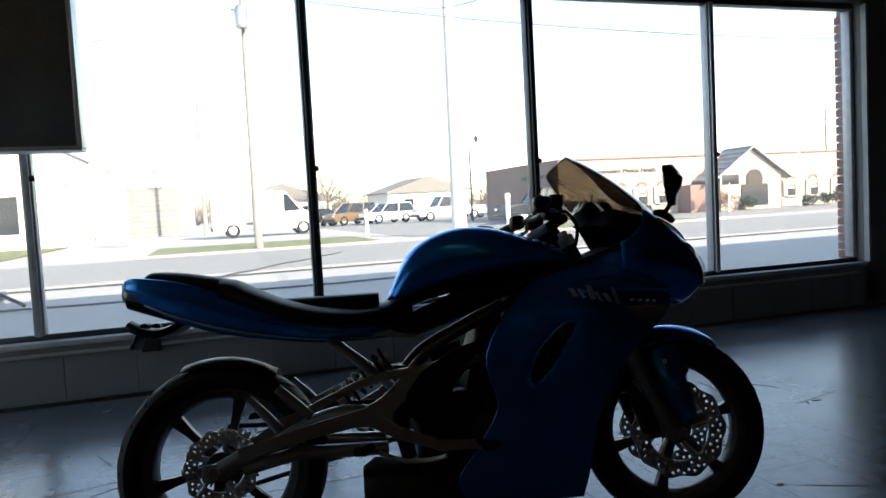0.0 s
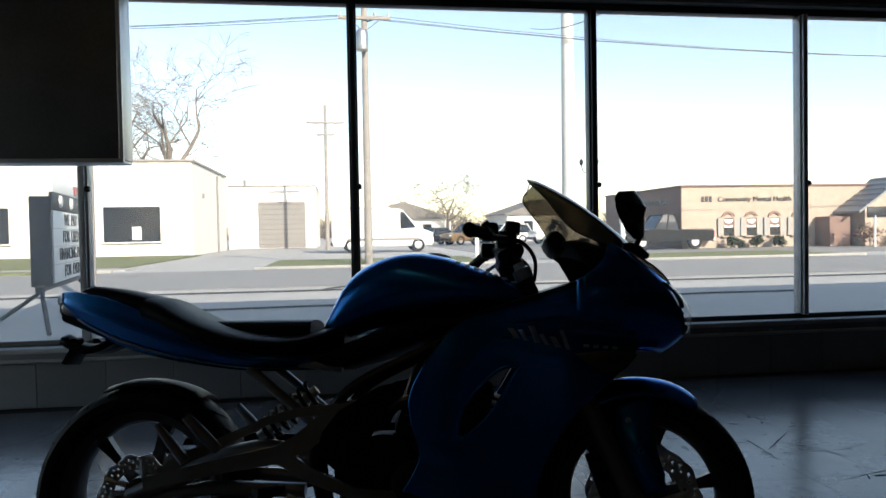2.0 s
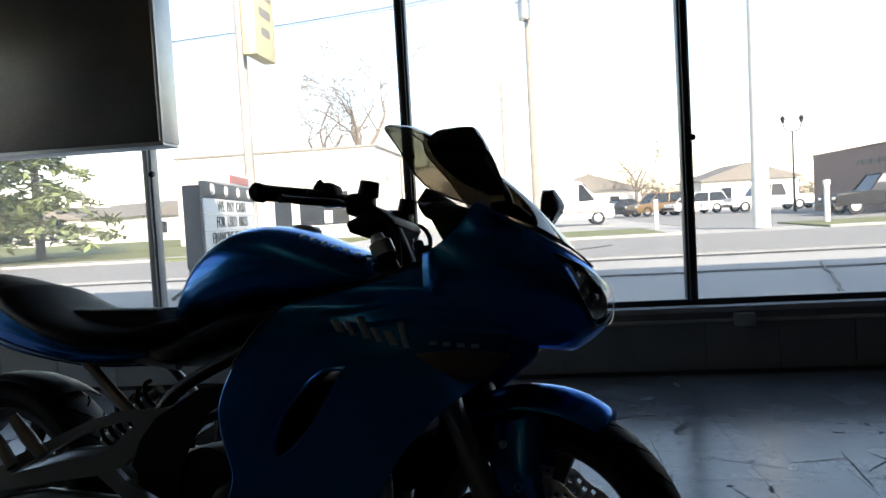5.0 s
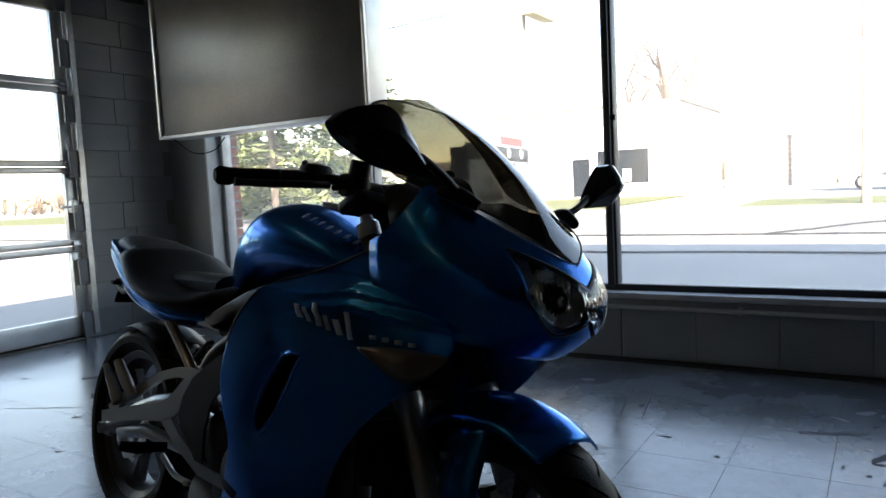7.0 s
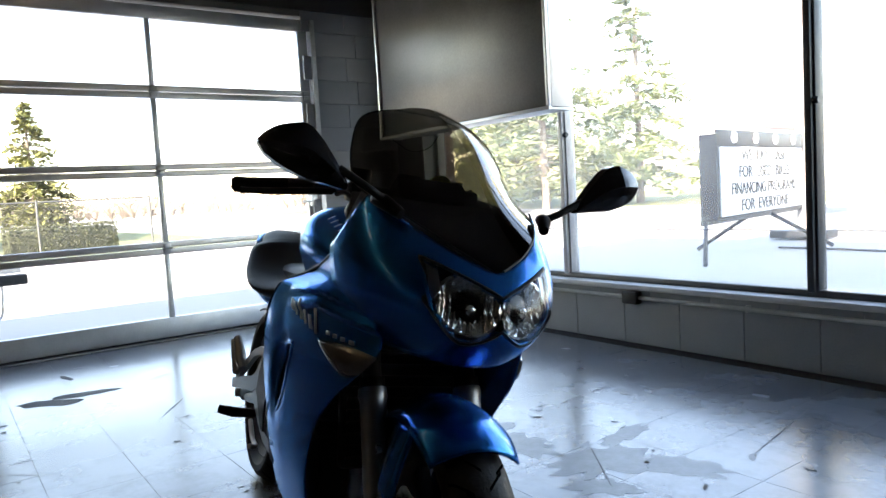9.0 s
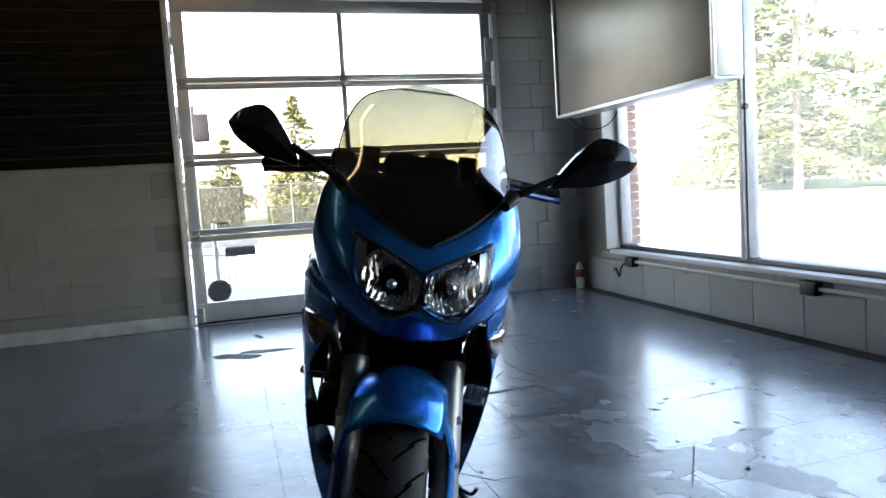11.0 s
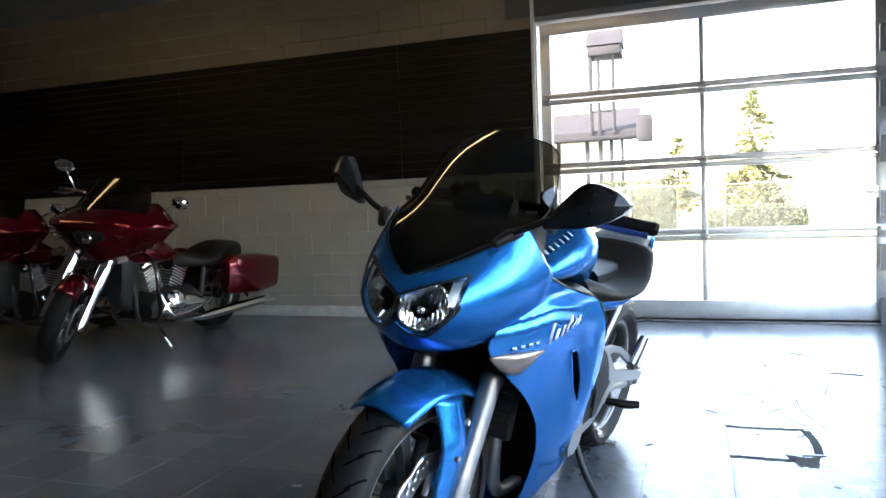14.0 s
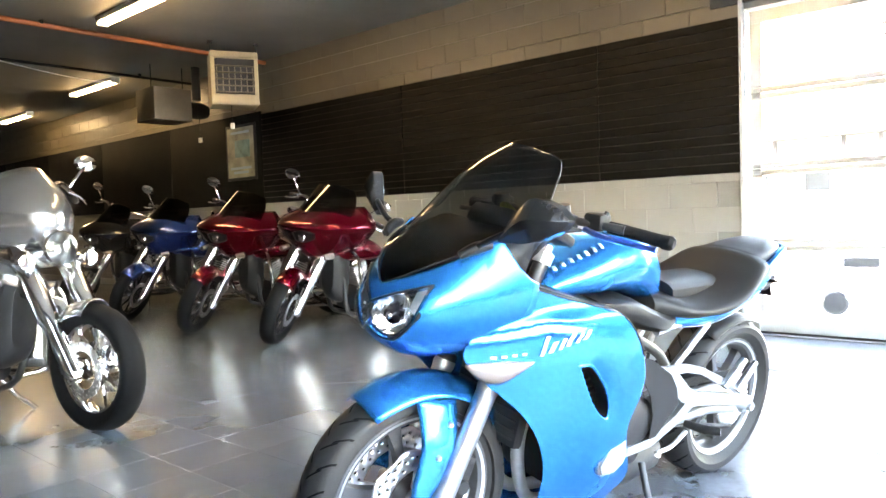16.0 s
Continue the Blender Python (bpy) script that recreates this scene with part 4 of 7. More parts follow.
# frame, swingarm, peg hangers
for sd in (-1, 1):
    part("frame_rail", tube(B(), arc([(1.08, sd * 0.06, 0.86), (0.95, sd * 0.12, 0.76), (0.80, sd * 0.162, 0.69), (0.64, sd * 0.162, 0.61), (0.55, sd * 0.15, 0.52)], 6), 0.015, 12), M_FRAMEGREY, bike, "dull grey tubular frame rail")
    part("frame_rail", tube(B(), arc([(1.02, sd * 0.12, 0.70), (0.86, sd * 0.185, 0.60), (0.68, sd * 0.175, 0.53), (0.56, sd * 0.15, 0.42)], 6), 0.015, 12), M_FRAMEGREY, bike)
    part("frame_rail", tube(B(), arc([(0.56, sd * 0.13, 0.56), (0.54, sd * 0.14, 0.42), (0.56, sd * 0.13, 0.30)], 6), [0.024] * 13, 12), M_MATT, bike)
    part("subframe_tube", tube(B(), [(0.60, sd * 0.12, 0.66), (0.3, sd * 0.12, 0.70), (-0.05, sd * 0.09, 0.78)], 0.014, 10), M_SILVER, bike)
    part("subframe_tube", tube(B(), [(0.56, sd * 0.13, 0.48), (0.34, sd * 0.135, 0.66)], 0.014, 10), M_SILVER, bike)
    arm = part("swingarm", tube(B(), arc([(0.55, sd * 0.105, 0.40), (0.38, sd * 0.125, 0.435 if sd < 0 else 0.40), (0.2, sd * 0.125, 0.39), (0.01, sd * 0.125, 0.31)], 6),
                                [0.036 - 0.0006 * k for k in range(19)], 12), M_SILVER, bike, "silver cast swingarm")
    part("swingarm_brace", tube(B(), [(0.50, sd * 0.11, 0.33), (0.24, sd * 0.125, 0.34), (0.08, sd * 0.125, 0.31)], 0.02, 10), M_SILVER, arm)
    # peg hanger: a triangular loop of flat bars, passenger peg at its end
    hanger = None
    for line, wide in ((((0.674, 0.556), (0.59, 0.535), (0.50, 0.46), (0.44, 0.434), (0.30, 0.408), (0.079, 0.36)), (0.05, 0.055, 0.055, 0.046, 0.04, 0.032)),
                       (((0.60, 0.552), (0.50, 0.545), (0.41, 0.522), (0.29, 0.468), (0.20, 0.43), (0.12, 0.385)), (0.03, 0.024, 0.022, 0.026, 0.03, 0.03)),
                       (((0.45, 0.43), (0.524, 0.382), (0.65, 0.333), (0.77, 0.328)), (0.044, 0.036, 0.03, 0.028))):
        bm = flat_bar(B(), line, wide, sd * (0.174 if hanger is None else 0.172), sd * (0.190 if hanger is None else 0.187))
        if hanger is None:
            hanger = part("peg_hanger", bm, M_SILVER, bike, "silver cast pillion peg hanger")
        else:
            part("hanger_arm", bm, M_SILVER, hanger)
    part("pillion_peg", tube(B(), [(0.285, sd * 0.195, 0.448), (0.24, sd * 0.20, 0.49), (0.195, sd * 0.205, 0.535)], [0.014, 0.017, 0.013], 10), M_SILVER, hanger)
    part("peg_bracket", tube(B(), [(0.195, sd * 0.195, 0.418), (0.155, sd * 0.20, 0.468), (0.116, sd * 0.205, 0.514)], [0.016, 0.014, 0.009], 10), M_SILVER, hanger)
    part("heel_plate", slab(B(), [(0.778, 0.626), (0.711, 0.611), (0.604, 0.547), (0.563, 0.495), (0.545, 0.44), (0.645, 0.355), (0.678, 0.354), (0.674, 0.431), (0.70, 0.50), (0.778, 0.593)], sd * 0.192, sd * 0.197), M_BLACK, hanger)
    part("rider_peg", tube(B(), [(0.45, sd * 0.17, 0.345), (0.43, sd * 0.235, 0.345), (0.41, sd * 0.275, 0.35)], [0.012, 0.016, 0.013], 10), M_BLACK, hanger)
    part("foot_lever", tube(B(), arc([(0.47, sd * 0.19, 0.33), (0.55, sd * 0.195, 0.30), (0.63, sd * 0.20, 0.30), (0.66, sd * 0.225, 0.31)], 4), 0.007, 8), M_STEEL, hanger)
    part("axle_block", box(B(), (0.0, sd * 0.135, 0.308), (0.07, 0.02, 0.05), 0.008), M_SILVER, arm)
    part("axle_nut", lathe(B(), [(0, 0.012), (0.015, 0.012), (0.018, 0.0), (0.018, -0.012)], (0.0, sd * 0.15, 0.308), 6), M_STEEL, arm)
part("shock", tube(B(), [(0.36, -0.085, 0.47), (0.52, -0.085, 0.60)], 0.014, 10), M_STEEL, bike)
bm = B()
pts = []
for k in range(90):
    t = k / 89
    a = t * 2 * math.pi * 7
    ax = Vector((0.37, -0.085, 0.478)).lerp(Vector((0.51, -0.085, 0.592)), t)
    pts.append(ax + Vector((-0.63 * 0.034 * math.cos(a), 0.034 * math.sin(a), 0.776 * 0.034 * math.cos(a))))
tube(bm, pts, 0.006, 6)
part("shock_spring", bm, M_MATT, bike)
# chain with guard
bm = B()
tube(bm, [(0.0, 0.088, 0.41), (0.55, 0.088, 0.39)], 0.008, 6)
tube(bm, [(0.0, 0.088, 0.208), (0.55, 0.088, 0.33)], 0.008, 6)
part("chain", bm, M_IRON, bike)
part("chain_guard", slab(B(), [(0.06, 0.425), (0.30, 0.43), (0.48, 0.425), (0.48, 0.455), (0.28, 0.462), (0.07, 0.445)], 0.10, 0.106), M_BLACK, bike)

# engine, radiator, exhaust
bm = B()
box(bm, (0.79, 0, 0.345), (0.40, 0.26, 0.25), 0.04)
box(bm, (0.88, 0, 0.545), (0.24, 0.25, 0.22), 0.03, Matrix.Rotation(radians(18), 3, "Y"))
engine = part("engine", bm, M_MATT, bike, "black two-cylinder engine block")
for k in range(7):
    part("fin", box(B(), (0.885 + 0.008 * k, 0, 0.47 + 0.022 * k), (0.25, 0.27, 0.008), 0.003, Matrix.Rotation(radians(18), 3, "Y")), M_MATT, engine)
for sd in (-1, 1):
    bm = lathe(B(), [(0, 0.035), (0.06, 0.033), (0.085, 0.018), (0.09, 0), (0.09, -0.03)], (0.72, 0.15, 0.40), 32)
    if sd < 0:
        for v in bm.verts:
            v.co.y = -v.co.y
    part("crankcase_cover", bm, M_MATT, engine)
bm = B()
box(bm, (1.145, 0, 0.56), (0.035, 0.27, 0.30), 0.01, Matrix.Rotation(radians(-12), 3, "Y"))
rad_ob = part("radiator", bm, M_MATT, bike)
for k in range(11):
    part("fin", box(B(), (1.166 - 0.0045 * (k - 5), 0, 0.56 + 0.024 * (k - 5)), (0.006, 0.25, 0.005)), M_IRON, rad_ob, flat=True)
for sd in (-1, 1):
    part("header_pipe", tube(B(), arc([(0.99, sd * 0.06, 0.52), (1.085, sd * 0.062, 0.45), (1.09, sd * 0.06, 0.32), (1.02, sd * 0.05, 0.19), (0.85, sd * 0.04, 0.155)], 6), 0.019, 12), M_STEEL, bike, "heat-stained header pipe")
bm = B()
grid(bm, [ring(s, w, lo, hi, 20, 2.6) for s, w, lo, hi in ((0.42, 0.07, 0.17, 0.26), (0.46, 0.105, 0.135, 0.285), (0.62, 0.115, 0.125, 0.27), (0.72, 0.09, 0.13, 0.24))], True, True)
part("silencer", bm, M_IRON, bike)
part("inner_duct", grid(B(), [ring(s, w, lo, hi, 16, 3) for s, w, lo, hi in ((0.92, 0.16, 0.66, 0.80), (1.1, 0.15, 0.70, 0.86), (1.24, 0.12, 0.74, 0.90), (1.40, 0.10, 0.74, 0.86))], True, True), M_BLACK, bike)
part("lower_yoke", box(B(), (1.205, 0, 0.70), (0.07, 0.26, 0.04), 0.012, Matrix.Rotation(radians(-24), 3, "Y")), M_MATT, bike)
part("headstock", tube(B(), [(1.19, 0, 0.70), (1.07, 0, 0.96)], 0.04, 14), M_MATT, bike)
part("upper_yoke", box(B(), (1.07, 0, 0.975), (0.08, 0.27, 0.03), 0.01, Matrix.Rotation(radians(-24), 3, "Y")), M_MATT, bike)

# handlebar, levers, mirrors
bar = part("handlebar", tube(B(), arc([(1.00, -0.26, 1.015), (1.035, -0.14, 1.02), (1.05, 0, 1.015), (1.035, 0.14, 1.02), (1.00, 0.26, 1.015)], 5), 0.0115, 12), M_IRON, bike)
for sd in (-1, 1):
    part("grip", tube(B(), [(1.005, sd * 0.215, 1.015), (0.99, sd * 0.25, 1.012), (0.965, sd * 0.345, 1.002), (0.963, sd * 0.352, 1.0), (0.96, sd * 0.37, 1.0), (0.958, sd * 0.378, 0.999)],
                      [0.017, 0.0165, 0.0165, 0.0185, 0.0185, 0.012], 14), M_DARKRUBBER, bar, "black rubber grip")
    bm = B()
    box(bm, (1.012, sd * 0.18, 1.025), (0.05, 0.06, 0.048), 0.012)
    tube(bm, [(1.015, sd * 0.20, 1.035), (1.0, sd * 0.20, 1.05)], 0.008, 8)
    part("switch_pod", bm, M_BLACK, bar)
    bm = B()
    box(bm, (1.06, sd * 0.115, 1.012), (0.06, 0.05, 0.05), 0.012)
    tube(bm, [(1.075, sd * 0.115, 1.03), (1.08, sd * 0.115, 1.062)], [0.024, 0.022], 12)
    part("fluid_reservoir", bm, M_BLACK, bar)
    part("lever", tube(B(), arc([(1.045, sd * 0.17, 1.005), (1.055, sd * 0.23, 0.998), (1.03, sd * 0.30, 0.99), (1.01, sd * 0.365, 0.985)], 5), [0.008] * 13 + [0.007, 0.007, 0.009], 8),
         M_BLUEDK if sd > 0 else M_IRON, bar)
    part("cable", tube(B(), arc([(1.05, sd * 0.16, 1.0), (1.10, sd * 0.15, 1.0), (1.14, sd * 0.11, 0.95), (1.13, sd * 0.06, 0.86)], 6), 0.006, 6), M_RUBBER, bar)
    mirror = part("mirror", tube(B(), arc([(1.405, sd * 0.165, 0.975), (1.41, sd * 0.20, 0.993), (1.405, sd * 0.235, 1.012), (1.40, sd * 0.26, 1.025)], 5),
                                 [0.012, 0.010, 0.008, 0.0075, 0.0075, 0.0075] + [0.0075] * 10, 12), M_BLACK, bike, "black fairing mirror on a stalk")
    part("mirror_foot", tube(B(), arc([(1.44, sd * 0.15, 0.955), (1.405, sd * 0.17, 0.975), (1.37, sd * 0.18, 0.98)], 4), [0.010, 0.012, 0.013, 0.014, 0.015, 0.014, 0.013, 0.011, 0.008], 10), M_BLACK, mirror)
    def straight(*pts):
        def g(t):
            for (a, u), (b, v) in zip(pts, pts[1:]):
                if t <= b:
                    return u + (v - u) * (t - a) / (b - a)
            return pts[-1][1]
        return g
    MT = cv((0, 1.014), (0.2, 1.062), (0.46, 1.106), (0.74, 1.104), (0.9, 1.092), (1, 1.076))
    ML = cv((0, 1.0), (0.2, 1.006), (0.48, 1.014), (0.76, 1.034), (0.92, 1.052), (1, 1.070))
    span, drop, sweep = (0.17, 0.0, 0.02) if sd > 0 else (0.148, 0.012, 0.072)
    MD = straight((0, 0.010), (0.2, 0.022), (0.6, 0.042), (0.86, 0.026), (1, 0.004))
    head = B()
    rows = []
    for i in range(15):
        t = i / 14
        w, hi, lo, dd = 0.245 + span * t, MT(t) - drop, ML(t) - drop, MD(t)
        sx = 1.405 - sweep * t
        # a ridge along the shell's face and a flat rear
        rows.append([(sx - 0.018, sd * w, hi), (sx + dd * 0.35, sd * w, hi + 0.001), (sx + dd * 0.8, sd * w, lo + (hi - lo) * 0.72), (sx + dd, sd * w, lo + (hi - lo) * 0.52),
                     (sx + dd * 0.85, sd * w, lo + (hi - lo) * 0.3), (sx + dd * 0.35, sd * w, lo), (sx - 0.018, sd * w, lo)])
    grid(head, rows, True, True)
    shell = part("mirror_shell", head, M_JETPLASTIC, mirror, sharp=12)
    rows = []
    for i in range(9):
        t = 0.22 + 0.7 * i / 8
        w, hi, lo = 0.245 + span * t, MT(t) - drop - 0.006, ML(t) - drop + 0.006
        rows.append([(1.385 - sweep * t, sd * w, lo + (hi - lo) * f) for f in (0, 0.25, 0.5, 0.75, 1)])
    part("mirror_glass", grid(B(), rows), M_MIRROR, mirror, solid=0.001)

# side stand
stand = part("side_stand", tube(B(), arc([(0.60, 0.13, 0.23), (0.62, 0.18, 0.15), (0.655, 0.25, 0.085), (0.665, 0.275, 0.055)], 5), 0.011, 10), M_IRON, bike, "black side stand, folded out")
part("stand_foot", box(B(), (0.665, 0.277, 0.052), (0.06, 0.05, 0.008), 0.003, Matrix.Rotation(radians(-10), 3, "X")), M_IRON, stand)
part("stand_tang", tube(B(), arc([(0.655, 0.25, 0.085), (0.70, 0.285, 0.085), (0.715, 0.30, 0.11)], 4), 0.006, 8), M_IRON, stand)

# ---- touring motorcycles, parked in a row ----
M_DKRED = mat("candy_red_paint", (0.08, 0.0006, 0.006), 0.16, m=0.75, var=0.08, bump=0.02, bscale=700, coat=0.5, spec=0.2)
M_NAVY = mat("navy_paint", (0.004, 0.03, 0.17), 0.25, m=0.8, var=0.08, bump=0.02, coat=1.0)
M_JET = mat("jet_black_paint", (0.008, 0.008, 0.009), 0.15, var=0.1, bump=0.0, coat=1.0)
M_GREY = mat("metallic_silver_paint", (0.18, 0.183, 0.19), 0.22, m=0.85, var=0.08, bump=0.02, coat=1.0)


def mirror_y(bm):
    for v in bm.verts:
        v.co.y = -v.co.y
    return bm


def tourer(m, paint, label, faired=True, lowers=False, steer=36):
    """A big V-twin tourer with saddlebags; rear axle over the origin, facing +x."""
    shine = M_JET if faired else M_CHROME
    root = thing("touring_motorcycle", m, label, "motorcycle", "parked touring motorcycles")
    ra, fa = Vector((0, 0, 0.325)), Vector((1.63, 0, 0.32))
    turn = Matrix.Translation(fa) @ Matrix.Rotation(radians(steer), 4, Vector((-0.45, 0, 0.893))) @ Matrix.Translation(-fa)

    def f(name, bm, mt, label="", parent=None, **k):
        ob = part(name, bm, mt, parent or root, label, **k)
        if parent is None:
            ob.matrix_basis = turn
        return ob
    for c, rad, half, fr in ((ra, 0.325, 0.085, False), (fa, 0.32, 0.062, True)):
        w = part("wheel", lathe(B(), [(0.02, -0.06), (0.05, -0.06), (0.055, 0), (0.05, 0.06), (0.02, 0.06)], c, 20), shine, root, "cast wheel")
        part("tyre", tyre_bm(c, rad, half), M_DARKRUBBER, w)
        part("rim", lathe(B(), [(0.226, -half * 0.62), (0.236, -half * 0.7), (0.21, -half * 0.5), (0.2, 0), (0.21, half * 0.5), (0.236, half * 0.7), (0.226, half * 0.62)], c, 48), shine if fr else M_RIM, w)
        for k in range(9):
            a = 2 * math.pi * k / 9
            part("spoke", tube(B(), [c + Vector((0.045 * math.cos(a), 0.02, 0.045 * math.sin(a))), c + Vector((0.205 * math.cos(a + 0.1), 0.0, 0.205 * math.sin(a + 0.1)))], [0.014, 0.009], 6), shine if fr else M_RIM, w)
        if fr:
            for sd in (-1, 1):
                part("brake_disc", disc_bm((c[0], sd * 0.075, c[2]), 0.095, 0.135, 0, 60, 5), M_RIM if faired else M_DISC, w, solid=0.005)
            w.matrix_basis = turn
    top = Vector((1.18, 0, 1.02))
    fd = (top - fa).normalized()
    for sd in (-1, 1):
        foot = fa + Vector((-0.01, sd * 0.115, -0.01))
        f("fork_leg", tube(B(), [foot - fd * 0.03, foot, foot + fd * 0.28, foot + fd * 0.30, foot + fd * 0.62, foot + fd * 0.74], [0.03, 0.043, 0.041, 0.052, 0.052, 0.045], 16), M_CHROME, "fat chrome fork leg")
        f("brake_caliper", box(B(), foot + Vector((-0.10, -sd * 0.02, 0.06)), (0.07, 0.05, 0.14), 0.014, Matrix.Rotation(radians(-25), 3, "Y")), M_CHROME)
    rows = []
    for i in range(21):
        a = radians((52 if faired else 84) + 100 * i / 20)
        rows.append([(fa[0] + (0.345 - 0.075 * abs(q) ** 3) * math.cos(a), q * 0.088, fa[2] + (0.345 - 0.075 * abs(q) ** 3) * math.sin(a)) for q in [-1 + j / 5 for j in range(11)]])
    f("front_mudguard", grid(B(), rows), paint, solid=0.004)
    f("fork_crown", box(B(), fa + fd * 0.66, (0.12, 0.28, 0.10), 0.03), paint if not faired else M_IRON)
    # fairing
    if faired:
        NO = cv((0.72, 1.38), (0.82, 1.50), (0.92, 1.575), (0.985, 1.605), (1.02, 1.58), (1.09, 1.46), (1.16, 1.30))
        WI = cv((0.72, 0.15), (0.82, 0.26), (0.92, 0.36), (0.985, 0.425), (1.02, 0.425), (1.09, 0.35), (1.16, 0.23))
        def shell(th, h, off=0.0):
            c, s = math.cos(th), math.sin(th)
            return (0.95 + (NO(h) - 0.95 + off) * max(0, c) ** 0.62, (WI(h) + off) * math.copysign(abs(s) ** 0.86, s), h)
        fair = part("fairing", grid(B(), [[shell(radians(-88 + 4.4 * i), 0.72 + 0.10 * abs(i / 20 - 1) ** 3 + (0.44 - 0.10 * abs(i / 20 - 1) ** 3) * j / 20) for j in range(21)] for i in range(41)]), paint, root, "glossy painted shark-nose fairing", solid=0.006)
        for sd in (-1, 1):
            rows = []
            for i in range(9):
                t = i / 8
                th = radians(3 + 32 * t)
                hh = 0.052 * math.sin(math.pi * (0.15 + 0.75 * t)) ** 0.6
                rows.append([shell(sd * th, 0.905 + 0.02 * t + hh * q, 0.006) for q in (-1, -0.5, 0, 0.5, 1)])
            hl = part("headlamp", grid(B(), rows), M_BLACK, fair, "dark twin headlamp", solid=0.01)
            q = shell(sd * radians(18), 0.915, 0.012)
            part("lamp_lens", lathe(B(), [(0.006, -0.004), (0.024, 0.004), (0.036, 0.012), (0.039, 0.0)], q, 20, "x"), M_CHROME, hl)
            part("signal_lamp", tube(B(), [(1.38, sd * 0.30, 0.77), (1.46, sd * 0.29, 0.76)], [0.03, 0.024], 12), M_AMBER, fair)
        rows = []
        for i in range(13):
            v = i / 12
            w = 0.34 * (1 - 0.32 * v ** 2) * (1 if v < 0.85 else 1 - 0.4 * (v - 0.85) / 0.15)
            rows.append([(1.44 - 0.215 * v - 0.16 * (q * w / 0.30) ** 2, q * w, 1.09 + 0.24 * v) for q in [-1 + k / 6 for k in range(13)]])
        ws = part("windscreen", grid(B(), rows), M_DARKSCREEN, root, "low black-tinted windscreen")
        ws.visible_shadow = False
        part("dash", box(B(), (1.22, 0, 1.08), (0.2, 0.46, 0.12), 0.03), M_BLACK, root)
    else:
        hb = f("headlamp", lathe(B(), [(0, -0.1), (0.06, -0.08), (0.088, -0.02), (0.092, 0.05), (0.085, 0.06)], (1.36, 0, 0.92), 28, "x"), M_CHROME, "round chrome headlamp")
        f("lamp_lens", lathe(B(), [(0, 0.07), (0.05, 0.066), (0.084, 0.055)], (1.36, 0, 0.92), 28, "x"), M_LENS, parent=hb)
        for sd in (-1, 1):
            f("spot_lamp", lathe(B(), [(0, -0.05), (0.04, -0.04), (0.055, 0.02), (0.04, 0.035), (0, 0.04)], (1.36, sd * 0.17, 0.86), 20, "x"), M_CHROME)
        if lowers:
            rows = [[(1.36 - 0.30 * abs(q) ** 2.4 - 0.16 * v * v + 0.07 * math.sin(math.pi * v), 0.25 * q * (0.72 + 0.28 * math.sin(math.pi * (0.15 + 0.7 * v))), 0.93 + 0.42 * v - 0.10 * q * q * v) for q in [-1 + k / 10 for k in range(21)]] for v in [j / 12 for j in range(13)]]
            f("batwing_fairing", grid(B(), rows), paint, solid=0.006)
    # bars and mirrors
    bar_h = 1.26 if paint == M_JET or not faired else 1.13
    f("handlebar", tube(B(), arc([(0.92, -0.42, bar_h - 0.06), (1.02, -0.33, bar_h - 0.02), (1.14, -0.16, bar_h), (1.18, 0, 1.03), (1.14, 0.16, bar_h), (1.02, 0.33, bar_h - 0.02), (0.92, 0.42, bar_h - 0.06)], 5), 0.016, 10), M_CHROME)
    for sd in (-1, 1):
        f("grip", tube(B(), [(1.0, sd * 0.345, bar_h - 0.03), (0.89, sd * 0.445, bar_h - 0.07)], 0.021, 12), M_RUBBER)
        mi = f("mirror", tube(B(), arc([(1.05, sd * 0.30, bar_h - 0.01), (1.06, sd * 0.37, bar_h + 0.08), (1.04, sd * 0.42, bar_h + 0.12)], 4), 0.008, 8), M_CHROME)
        f("mirror_shell", grid(B(), [[(1.03 + o, sd * 0.43 + r * 1.5 * math.cos(a), bar_h + 0.14 + r * math.sin(a)) for a in [2 * math.pi * k / 16 for k in range(16)]] for o, r in ((0.03, 0.012), (0.02, 0.04), (0, 0.048))], True, True), M_CHROME, parent=mi)
        f("hand_lever", tube(B(), arc([(1.04, sd * 0.31, bar_h - 0.03), (1.04, sd * 0.38, bar_h - 0.06), (0.97, sd * 0.46, bar_h - 0.09)], 4), 0.008, 8), M_CHROME)
    # tank, seat, rear
    part("fuel_tank", grid(B(), [ring(s, cv((0.56, 0.07), (0.7, 0.13), (0.9, 0.165), (1.1, 0.12), (1.18, 0.06))(s), 0.66, cv((0.56, 0.74), (0.7, 0.83), (0.9, 0.90), (1.08, 0.90), (1.18, 0.84))(s), 24, 2.3) for s in [0.56 + 0.62 * i / 16 for i in range(17)]], True, True), paint, root)
    part("seat", grid(B(), [ring(s, cv((-0.22, 0.12), (0.0, 0.17), (0.25, 0.19), (0.5, 0.12), (0.62, 0.07))(s), 0.60, cv((-0.22, 0.79), (0.0, 0.80), (0.13, 0.76), (0.25, 0.705), (0.4, 0.70), (0.62, 0.76))(s), 24, 2.8) for s in [-0.22 + 0.84 * i / 20 for i in range(21)]], True, True), M_SEAT, root, "black two-up seat")
    rows = []
    for i in range(15):
        a = radians(35 + 150 * i / 14)
        rows.append([(0.36 * math.cos(a) * 1.05, q * 0.11, 0.325 + 0.37 * math.sin(a) - 0.05 * q * q) for q in (-1, -0.6, -0.2, 0.2, 0.6, 1)])
    part("rear_mudguard", grid(B(), rows), paint, root, solid=0.005)
